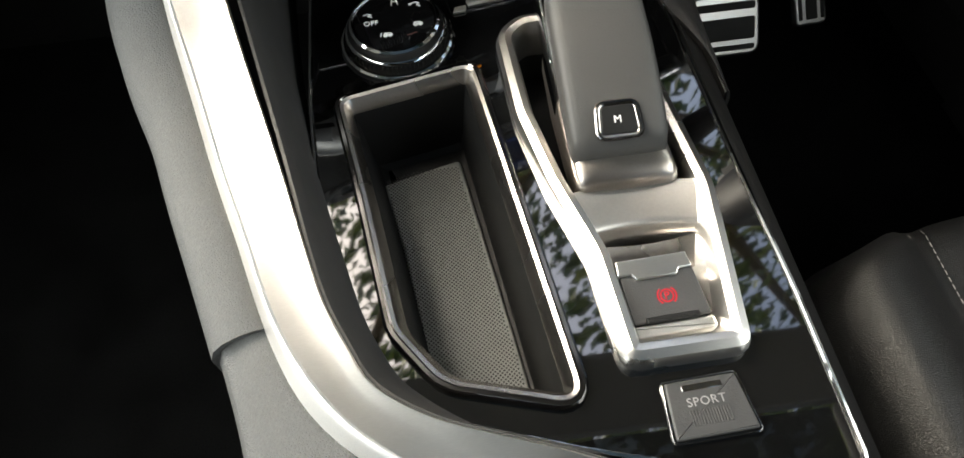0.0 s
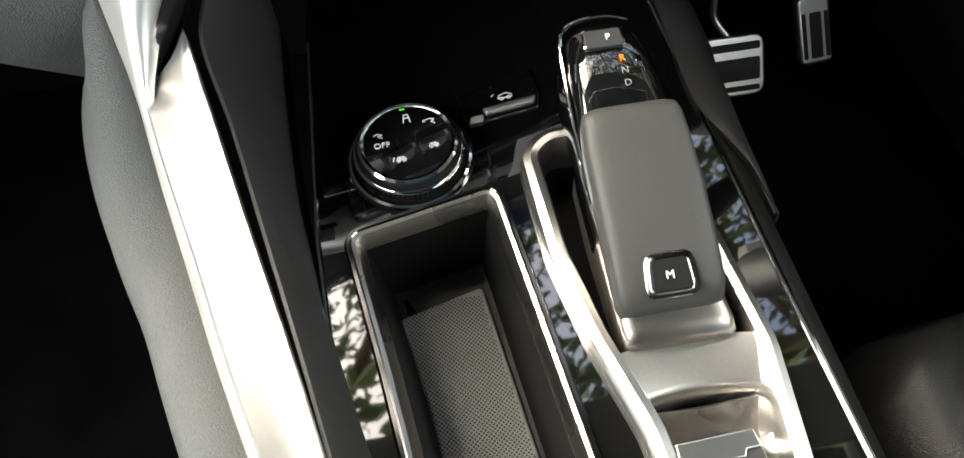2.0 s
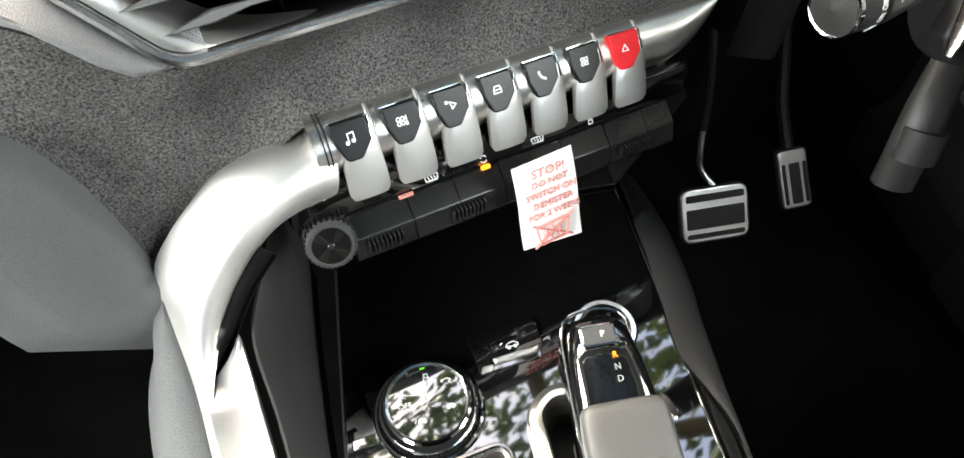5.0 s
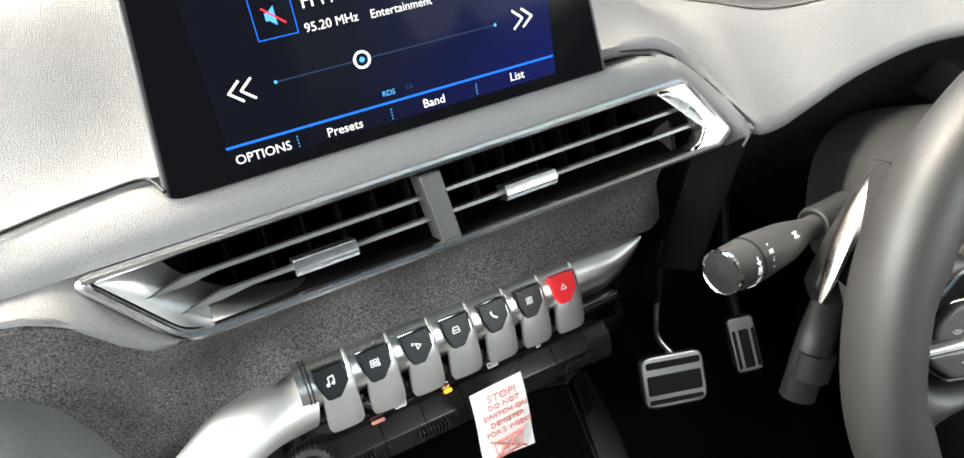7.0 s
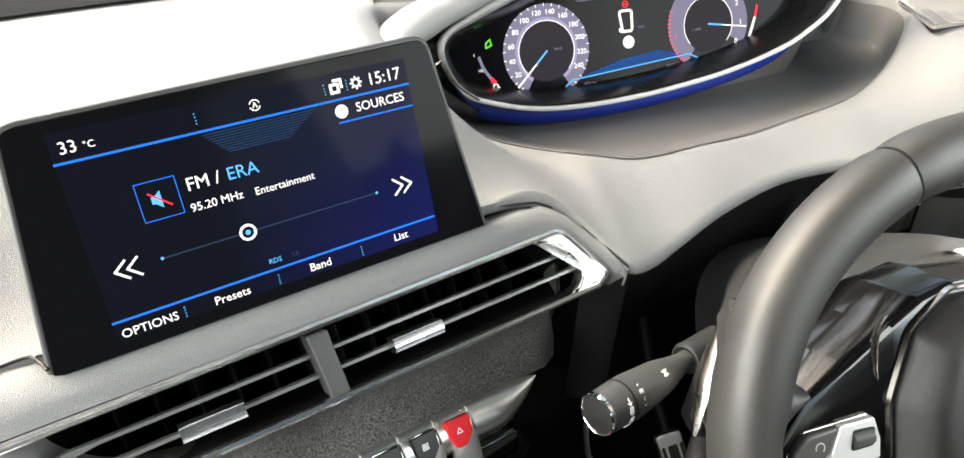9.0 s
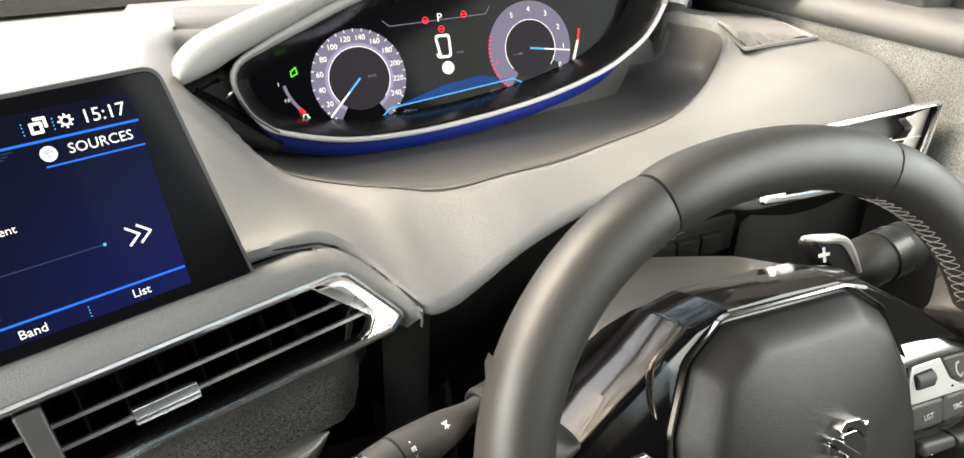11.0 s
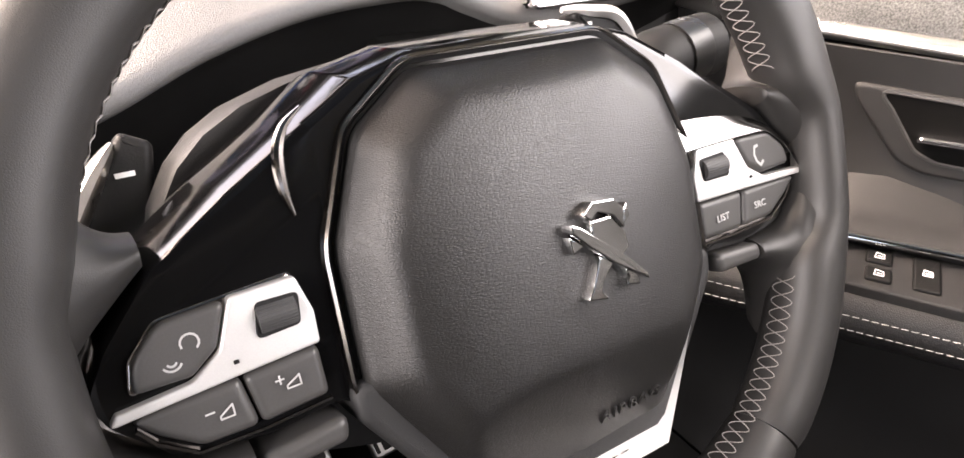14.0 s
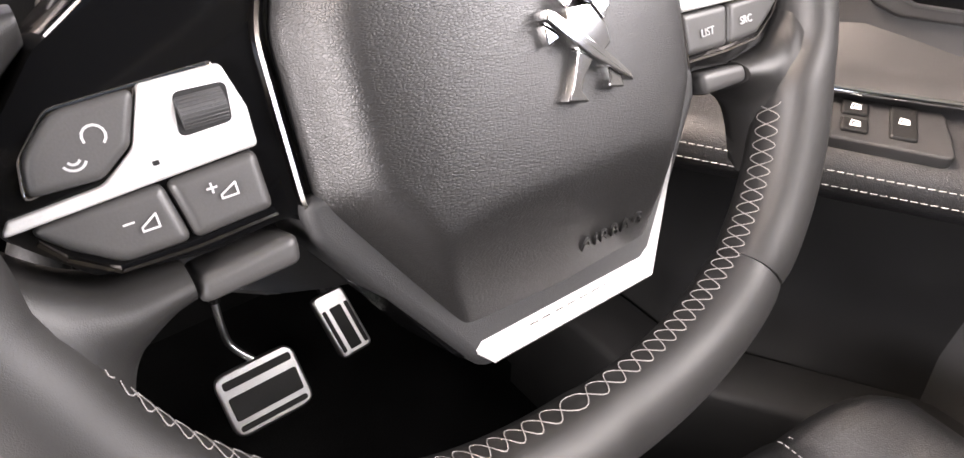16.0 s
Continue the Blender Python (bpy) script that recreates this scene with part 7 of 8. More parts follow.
def stalk(name, label, path, radii):
    ob = thing(name, label, "stalk")
    p = spline(path, 6)
    n = len(p) - 1
    rr = [radii[min(len(radii) - 1, int(k / n * (len(radii) - 1)))] + (radii[min(len(radii) - 1, int(k / n * (len(radii) - 1)) + 1)] - radii[min(len(radii) - 1, int(k / n * (len(radii) - 1)))]) * (k / n * (len(radii) - 1) % 1) for k in range(n + 1)]
    part("arm", tube(p, rr, 18), GREYPLASTIC, ob, smooth=60)
    return ob, p


def stalks():
    ob, p = stalk("indicator_stalk", "dark grey lighting stalk with chrome end ring and white symbols", [(0.214, -0.0115, 0.7270), (0.205, -0.0155, 0.7275), (0.192, -0.0215, 0.7290), (0.165, -0.0345, 0.7340), (0.1385, -0.0450, 0.7365)], [0.0058, 0.0060, 0.0078, 0.0112, 0.0130, 0.0120])
    way = (Vector(p[-1]) - Vector(p[-5])).normalized()
    m = Matrix.Translation(p[-1]) @ way.to_track_quat("Z", "Y").to_matrix().to_4x4()
    part("end_ring", turned([(0.0112, -0.001), (0.0124, -0.001), (0.0124, 0.0012), (0.0118, 0.0018), (0.0110, 0.0012)], 36, m=m), CHROME, ob, "thin chrome end ring")
    part("end_cap", turned([(0.0, -0.002), (0.0112, -0.002), (0.0109, 0.0014), (0.0, 0.0030)], 32, m=m), BLACK, ob)
    part("groove", turned([(0.0124, -0.0176), (0.0130, -0.0176), (0.0130, -0.0164), (0.0124, -0.0164)], 32, m=m), BLACK, ob)
    root = (Vector(p[3]) - Vector(p[0])).normalized()
    r = Matrix.Translation(p[0]) @ root.to_track_quat("Z", "Y").to_matrix().to_4x4()
    part("socket", turned([(0.0, -0.030), (0.0085, -0.030), (0.0098, -0.004), (0.0104, 0.0), (0.0098, 0.0026), (0.0086, 0.0030), (0.0066, 0.0012)], 32, m=r), SHROUD, ob, "round socket at the column", 50)
    lamp = [arc(0, 0, 0.0014, -90, 90, 6) + [(0, -0.0014)], [(-0.0006, 0.001), (-0.003, 0.001)], [(-0.0006, 0.0), (-0.003, 0.0)], [(-0.0006, -0.001), (-0.003, -0.001)]]
    arrow = [[(-0.002, 0), (0.002, 0)], [(0.0006, 0.0013), (0.002, 0), (0.0006, -0.0013)]]
    cross = [[(-0.0016, -0.0016), (0.0016, 0.0016)], [(-0.0016, 0.0016), (0.0016, -0.0016)], [(-0.0020, 0), (0.0020, 0)]]
    # two rows of symbols either side of the groove, and one on the arm
    for deep, radius, a, lines in ((-0.0125, 0.0128, 44, arrow), (-0.0125, 0.0128, 18, lamp), (-0.0125, 0.0128, -8, lamp), (-0.0235, 0.0124, 62, arrow), (-0.0235, 0.0124, 42, lamp), (-0.0235, 0.0124, 22, arrow), (-0.0480, 0.0094, 62, cross)):
        sy = part("symbol", strokes(lines, 0.0006, 0, 0.0002), INK_WHITE, ob, smooth=0)
        sy.matrix_basis = m @ pose(0, 0, deep) @ pose(0, 0, 0, 0, 0, a - 90) @ pose(0, radius, 0, -90, 0, 0)
    writing("lettering", "AUTO", 0.0023, INK_WHITE, ob, m @ pose(0, 0, -0.0125) @ pose(0, 0, 0, 0, 0, -124) @ pose(0, 0.0128, 0, -90, 0, 0))
    # second, flatter stalk lower down
    ob2 = thing("cruise_stalk", "dark grey cruise control stalk with small symbols", "stalk")
    bm = tube(spline([(0.245, -0.012, 0.690), (0.222, -0.034, 0.682), (0.208, -0.050, 0.664), (0.203, -0.058, 0.630)], 6), [0.0075 + 0.0030 * smooth(0, 12, k) for k in range(19)], 16, flat=0.75)
    part("arm", bm, BLACK, ob2, smooth=60)
    bm = tube([(0.2085, -0.0535, 0.664), (0.2055, -0.0580, 0.648)], 0.0109, 16, flat=0.78)
    part("switch_ring", bm, BLACK, ob2, smooth=60)
    # wiper stalk on the other side
    ob3 = thing("wiper_stalk", "black wiper stalk with white symbols", "stalk")
    pth = [(0.470, -0.010, 0.735), (0.505, -0.006, 0.738), (0.535, -0.003, 0.740), (0.565, -0.002, 0.742)]
    part("arm", tube(spline(pth, 6), [0.010 + 0.009 * smooth(3, 9, k) for k in range(19)], 20), BLACK, ob3, smooth=60)
    way = Vector((1, 0.1, 0.06)).normalized()
    m = Matrix.Translation((0.545, -0.003, 0.741)) @ way.to_track_quat("Z", "Y").to_matrix().to_4x4()
    part("band", turned([(0.0188, -0.012), (0.0194, -0.012), (0.0194, 0.006), (0.0188, 0.006)], 32, m=m), SATINBLACK, ob3)
    for k in range(3):
        sy = part("symbol", strokes([arc(0, 0, 0.0016, 0, 360, 10)] if k == 0 else [[(-0.002, -0.001), (0.002, -0.001)], arc(0, -0.001, 0.0022, 0, 180, 6)], 0.0006, 0, 0.0002), INK_WHITE, ob3, smooth=0)
        sy.matrix_basis = m @ pose(0, 0, -0.004) @ pose(0, 0, 0, 0, 0, 155 + 24 * k) @ pose(0, 0.0196, 0, -90, 0, 180)


stalks()

# ---- the instrument cluster ----
CLUSTER = pose(0.33, 0.272, 0.80, 73, 0, 0)


def instruments():
    ob = thing("instrument_cluster", "digital instrument cluster in a black lens-shaped housing, lit", "instrument cluster", at=CLUSTER)
    opening = [Vector((x, y, 0)) for x, y in ((-0.1745, 0.0015), (-0.1895, 0.0140), (-0.1972, 0.0290), (-0.1990, 0.0430), (-0.1925, 0.0529), (-0.1755, 0.0605), (-0.1412, 0.0738), (-0.0954, 0.0909), (-0.030, 0.1080), (0.050, 0.1170), (0.120, 0.1160), (0.172, 0.1060), (0.194, 0.0900), (0.1840, 0.0660), (0.1660, 0.0430), (0.1440, 0.0285), (0.1100, 0.0130), (0.0450, -0.0025), (-0.0450, -0.0120), (-0.1200, -0.0110))]
    shape = [(p.x, p.y) for p in spline(opening, 4, True)]
    face = inset(shape, 0.012)
    bm = bmesh.new()
    rings(bm, [[(x, y, z) for x, y in inset(shape, d)] for d, z in ((0.0, 0.036), (0.002, 0.033), (0.010, 0.006), (0.012, -0.002))], True, False, True)
    part("bezel", bm, SATINBLACK, ob, "black bezel", 60)
    # pale frame that runs from the lower lip round the pointed end and over the display
    path = resample(opening[:14], 90)
    rows = []
    for k, p in enumerate(path):
        e = (path[min(90, k + 1)] - path[max(0, k - 1)]).normalized()
        n = Vector((-e.y, e.x, 0))
        w = 0.0030 + 0.0060 * smooth(4, 24, k) - 0.005 * smooth(74, 90, k)
        rows.append([p + n * (w * f) + Vector((0, 0, z)) for f, z in ((-0.02, 0.022), (0.0, 0.0365), (0.15, 0.0395), (0.45, 0.0410), (0.80, 0.0395), (1.0, 0.0360), (1.02, 0.010))])
    part("brow", sheet(rows, 0.001), FRAMEGREY, ob, "pale grey frame over the display", 60)
    # grey hood above it, which ends in a rounded point
    inner = [(-0.2368, 0.0452), (-0.2290, 0.0472), (-0.2190, 0.0506), (-0.2085, 0.0550), (-0.1975, 0.0608), (-0.1739, 0.0706), (-0.1497, 0.0803), (-0.1174, 0.0931), (-0.030, 0.1180), (0.050, 0.1270), (0.125, 0.1260), (0.180, 0.1140), (0.203, 0.0920), (0.192, 0.0660)]
    outer = [(-0.2385, 0.0500), (-0.2362, 0.0585), (-0.2300, 0.0655), (-0.2206, 0.0725), (-0.2100, 0.0775), (-0.1847, 0.0865), (-0.1572, 0.0948), (-0.118, 0.1065), (-0.030, 0.1310), (0.050, 0.1410), (0.130, 0.1380), (0.195, 0.1220), (0.222, 0.0930), (0.210, 0.0600)]
    lo = resample([(x, y, 0) for x, y in inner], 80)
    hi = resample([(x, y, 0) for x, y in outer], 80)
    rows = []
    for k, (a, b) in enumerate(zip(lo, hi)):
        up = (b - a).normalized() * 0.004
        rows.append([a + Vector((0, 0, -0.02)), a + Vector((0, 0, 0.036)), a.lerp(b, 0.12) + Vector((0, 0, 0.0400)), a.lerp(b, 0.40) + Vector((0, 0, 0.0425)), a.lerp(b, 0.75) + Vector((0, 0, 0.0415)), b + Vector((0, 0, 0.0360)), b + up * 0.4 + Vector((0, 0, 0.026)), b + up + Vector((0, 0, -0.02)), b + up + Vector((0, -0.004, -0.13))])
    part("hood", sheet(rows, 0.002), FRAMEGREY, ob, "smooth pale grey hood", 60)
    # bright lower lip and the blue strip under it
    low = [(-0.1975, 0.026, 0.031), (-0.1905, 0.0120, 0.031), (-0.1735, -0.0005, 0.031), (-0.120, -0.0140, 0.031), (-0.045, -0.0150, 0.031), (0.045, -0.0050, 0.031), (0.112, 0.0110, 0.031), (0.1465, 0.0265, 0.031), (0.1685, 0.0415, 0.031), (0.1870, 0.0650, 0.031), (0.1975, 0.090, 0.031)]
    lip_path = spline([(x, y, z + 0.006) for x, y, z in low], 6)
    part("bright_lip", tube(lip_path, [0.0006 + 0.0016 * smooth(0, 12, k) for k in range(len(lip_path))], 8), SILVER, ob, "thin bright lip")
    side = rounded([(-0.2365, 0.0440, 0.004), (-0.2340, 0.0280, 0.02), (-0.2205, 0.0095, 0.02), (-0.2050, -0.0060, 0.01), (-0.182, -0.0150, 0.01), (-0.160, -0.0090, 0.01), (-0.186, 0.010, 0.02), (-0.1975, 0.0290, 0.02), (-0.2000, 0.0440, 0.01), (-0.2040, 0.0535, 0.004)], 0.01, 5)
    part("side_housing", slab(side, -0.09, 0.029, 0.008, 5), BLACK, ob, "black side of the housing", 60)
    part("trim_point", tube([(-0.2085, 0.0300, 0.0300), (-0.2040, 0.0335, 0.0325), (-0.1985, 0.0370, 0.0340)], [0.0006, 0.0013, 0.0004], 8), SMOKECHROME, ob, "small chrome point")
    rows = []
    for p in spline(low[1:], 6):
        k = smooth(-0.200, -0.175, p.x) * (1 - smooth(0.10, 0.19, p.x))
        rows.append([(p.x, p.y - 0.0016, 0.030), (p.x, p.y - 0.003 - 0.0045 * k, 0.029), (p.x, p.y - 0.004 - 0.0095 * k, 0.022), (p.x, p.y - 0.004 - 0.0130 * k, 0.006)])
    part("blue_strip", sheet(rows, 0.001), BLUETRIM, ob, "glossy deep blue strip", 60)
    rows = []
    for p in spline(low, 6):
        rows.append([(p.x, p.y - 0.006, 0.002), (p.x, p.y - 0.018, -0.010), (p.x, p.y - 0.030, -0.018), (p.x, p.y - 0.060, -0.03)])
    part("foot", sheet(rows, 0.002), HOLLOWGREY, ob, "grey foot of the housing", 60)
    z = -0.0012
    part("glass", slab(face, -0.004, -0.0018), GLASSBLACK, ob, "black glass")

    def mark(name, lines, w, mat, lift=0.0):
        return part(name, strokes(lines, w, z + lift, z + lift + 0.0001), mat, ob, smooth=0)

    def word(body, size, mat, x, y, lift=0.0003):
        writing("lettering", body, size, mat, ob, pose(x, y, z + lift), depth=0.00004)

    # speedometer
    cx, cy = -0.0985, 0.0320
    bm = bmesh.new()
    rings(bm, [[(cx + r * math.cos(radians(a)), cy + r * math.sin(radians(a)), z) for a in [-58 + 296 * k / 60 for k in range(61)]] for r in (0.0262, 0.0405)], False, False, False)
    part("dial_ring", bm, LIT_GREY, ob, "greyish violet lit dial ring", 0)
    bm = bmesh.new()
    rings(bm, [[(cx + r * math.cos(radians(a)), cy + r * math.sin(radians(a)), z + 0.00012) for a in [-58 + 296 * k / 60 for k in range(61)]] for r in (0.0262, 0.0292)], False, False, False)
    part("dial_glow", bm, LIT_VIOLET, ob, "bright inner edge of the dial", 0)
    part("dial_centre", slab(circle(0.0262, 40, cx, cy), z - 0.0002, z), LIT_HAZE, ob, smooth=0)
    mark("ticks", [[(cx + 0.0385 * math.cos(a), cy + 0.0385 * math.sin(a)), (cx + 0.0405 * math.cos(a), cy + 0.0405 * math.sin(a))] for a in (radians(-50 + 280 * k / 26) for k in range(27))], 0.0006, LIT_WHITE, 0.0002)
    for k, v in enumerate(range(20, 260, 20)):
        a = radians(212 - 240 * k / 11)
        word(str(v), 0.0062, LIT_WHITE, cx + 0.0335 * math.cos(a), cy + 0.0335 * math.sin(a))
    mark("inner_arc", [arc(cx, cy, 0.0262, -40, 220, 40)], 0.0006, LIT_WHITE, 0.0002)
    mark("needle", [[(cx - 0.002, cy - 0.002), (cx - 0.029, cy - 0.0285)]], 0.0014, LIT_WHITE, 0.0004)
    mark("needle_tip", [[(cx + 0.000, cy - 0.000), (cx - 0.010, cy - 0.0098)]], 0.0016, LIT_SKYBLUE, 0.0005)
    word("km/h", 0.0038, LIT_GREY, cx + 0.011, cy + 0.001)
    # rev counter
    tx, ty = 0.0640, 0.0400
    bm = bmesh.new()
    rings(bm, [[(tx + r * math.cos(radians(a)), ty + r * math.sin(radians(a)), z) for a in [-30 + 265 * k / 50 for k in range(51)]] for r in (0.0255, 0.0420)], False, False, False)
    part("dial_ring", bm, LIT_GREY, ob, "greyish violet lit dial ring", 0)
    part("dial_centre", slab(circle(0.0255, 40, tx, ty), z - 0.0002, z), LIT_HAZE, ob, smooth=0)
    for k, v in enumerate((0, 1, 2, 3, 4, 5)):
        a = radians(-32 + 30 * k)
        word(str(v), 0.0066, LIT_WHITE, tx + 0.0345 * math.cos(a), ty + 0.0345 * math.sin(a))
    mark("red_zone", [[(tx + r0 * math.cos(a), ty + r0 * math.sin(a)) for r0 in (0.0395, 0.0425)] for a in (radians(160 + 5 * k) for k in range(15))], 0.0007, LIT_RED, 0.0002)
    word("7", 0.0048, LIT_RED, tx - 0.0345, ty - 0.009)
    mark("inner_arc", [arc(tx, ty, 0.0255, -40, 220, 40)], 0.0006, LIT_WHITE, 0.0002)
    mark("needle", [[(tx + 0.004, ty - 0.0006), (tx + 0.0405, ty - 0.0058)]], 0.0011, LIT_WHITE, 0.0004)
    mark("needle_tip", [[(tx, ty), (tx + 0.014, ty - 0.002)]], 0.0016, LIT_SKYBLUE, 0.0005)
    word("x 1000", 0.0034, LIT_GREY, tx - 0.013, ty - 0.004)
    # centre
    word("P", 0.0098, LIT_WHITE, -0.0210, 0.0745)
    part("digit", strokes([rounded([(-0.0265, 0.0415), (-0.0145, 0.0415), (-0.0145, 0.0595), (-0.0265, 0.0595)], 0.0025, 3) + [(-0.0240, 0.0415)]], 0.0022, z, z + 0.0002), LIT_WHITE, ob, smooth=0)
    word("km/h", 0.0034, LIT_GREY, -0.0055, 0.0440)
    part("sign_disc", slab(circle(0.0056, 24, -0.0185, 0.0318), z, z + 0.0002), LIT_WHITE, ob, smooth=0)
    mark("header_line", [[(-0.0720, 0.0765), (-0.0665, 0.0715), (0.0225, 0.0740), (0.0275, 0.0805)]], 0.0007, LIT_GREY)
    for x, y in ((-0.0340, 0.0735), (0.0020, 0.0755), (-0.0205, 0.0650)):
        mark("warning_symbol", [arc(x, y, 0.0026, 0, 360, 12), [(x - 0.0025, y), (x + 0.0025, y)]], 0.0009, LIT_RED)
    mark("horizon_line", [[(-0.0850, -0.0030), (-0.0760, 0.0040), (0.0430, 0.0150), (0.0520, 0.0105)]], 0.0011, LIT_SKYBLUE)
    bm = bmesh.new()
    for k in range(9):
        y = 0.0052 + 0.0014 * k
        strokes([[(-0.070 + 0.0052 * k, y), (0.038 - 0.0032 * k, y + 0.0100 - 0.0006 * k)]], 0.00055, z, z + 0.0001, bm)
    tagged(part("blue_fan", bm, LIT_FAN, ob, "blue lit fan pattern", 0), kind="stuff")
    word("429 km", 0.0042, LIT_GREY, -0.0585, -0.0008)
    word("427.3 km", 0.0042, LIT_GREY, 0.0265, 0.0062)
    # fuel and temperature scales
    mark("fuel_scale", [arc(-0.1180, 0.0420, 0.0440, 192, 222, 8)], 0.0026, LIT_GREY)
    mark("fuel_low", [arc(-0.1180, 0.0420, 0.0440, 220, 226, 3)], 0.0028, LIT_RED, 0.0002)
    mark("fuel_symbol", [[(-0.1500, 0.0040), (-0.1465, 0.0040), (-0.1465, 0.0085), (-0.1500, 0.0085), (-0.1500, 0.0040)], [(-0.1465, 0.0070), (-0.1450, 0.0055)]], 0.0008, LIT_WHITE)
    word("1", 0.0040, LIT_WHITE, -0.1655, 0.0350)
    word("1/2", 0.0036, LIT_WHITE, -0.1610, 0.0215)
    word("0", 0.0040, LIT_RED, -0.1520, 0.0105)
    mark("green_symbol", [[(-0.1540, 0.0440), (-0.1500, 0.0470), (-0.1490, 0.0420), (-0.1540, 0.0400), (-0.1540, 0.0440)]], 0.0012, LIT_GREEN)
    mark("temp_scale", [[(0.1085, 0.0250), (0.1145, 0.0420)]], 0.0024, LIT_WHITE)
    mark("temp_hot", [[(0.1145, 0.0420), (0.1165, 0.0520)]], 0.0024, LIT_RED)


instruments()


# ---- the driver's side vent and the demister grille ----


def side_vent():
    ob = thing("air_vent", "driver side air vent with chrome surround and black slats", "air vent", at=pose(0.600, 0.076, 0.782, 66, 0, -4))
    outline = rounded([(-0.110, -0.028, 0.004), (0.050, -0.030, 0.006), (0.088, 0.030, 0.004), (0.080, 0.033, 0.003), (-0.087, 0.024, 0.006)], 0.004, 4)
    part("chrome_surround", band(outline, [(0.0, -0.004), (0.001, 0.001), (-0.0005, 0.0032), (-0.003, 0.0036), (-0.0045, 0.002), (-0.0055, -0.010), (-0.004, -0.012)]), BRIGHT, ob)
    bm = bmesh.new()
    rings(bm, [[(x, y, 0.0) for x, y in inset(outline, 0.005)], [(x, y, -0.05) for x, y in inset(outline, 0.008)]], True, False, True)
    part("duct", bm, VOID, ob)
    part("end_plate", slab(rounded([(-0.1045, -0.0245), (-0.088, -0.0245), (-0.068, 0.0195), (-0.0835, 0.0195)], 0.002), -0.006, 0.0045, 0.001), SILVER, ob)
    part("end_plate", slab(rounded([(0.052, -0.024), (0.080, 0.028), (0.050, 0.022), (0.058, 0.012), (0.044, 0.0)], 0.002), -0.012, -0.004, 0.001), SATIN, ob)
    for y in (-0.012, 0.004):
        blade = part("slat", box(-0.086 + 0.45 * (y + 0.012), y - 0.0009, -0.016, 0.066, y + 0.0009, -0.0045, 0.0008), BLACK, ob)
        # Highlight on the black slat's front, drawn as a thin silver tube
        part("slat_highlight", tube([(-0.086 + 0.45 * (y + 0.012), y, -0.0040), (0.066, y, -0.0040)], 0.0009, 8), SILVER, blade, "highlight on the slat's front edge, put in as a silver line")
    part("slider", box(0.006, 0.0005, -0.008, 0.030, 0.0075, 0.000, 0.001), BRIGHT, ob)


side_vent()


def demister():
    x0, y0 = 0.632, 0.246
    z0 = pad_height(x0, y0) + 0.0025
    ob = thing("demister_grille", "small satin demister grille with dark vanes in the dash top", "air vent", at=pose(x0, y0, z0))
    outline = rounded([(-0.057, -0.041), (0.039, -0.036), (0.061, 0.046), (-0.014, 0.046)], 0.004)
    part("grille_frame", band(outline, [(0.0, -0.002), (0.0015, 0.0012), (0.0, 0.0016), (-0.0025, 0.0008), (-0.003, -0.004)], closed=False), SATIN, ob)
    part("grille_back", slab(inset(outline, 0.002), -0.006, -0.002), BLACK, ob)
    for k in range(5):
        x, dx = -0.046 + 0.0172 * k, 0.040 - 0.0050 * k
        part("vane", slab(rounded([(x, -0.034), (x + 0.0135, -0.034), (x + 0.0115 + dx, 0.040), (x + dx, 0.040)], 0.001, 2), -0.005, 0.0004 - 0.0006 * k, 0.0008), SLATGREY, ob)



demister()


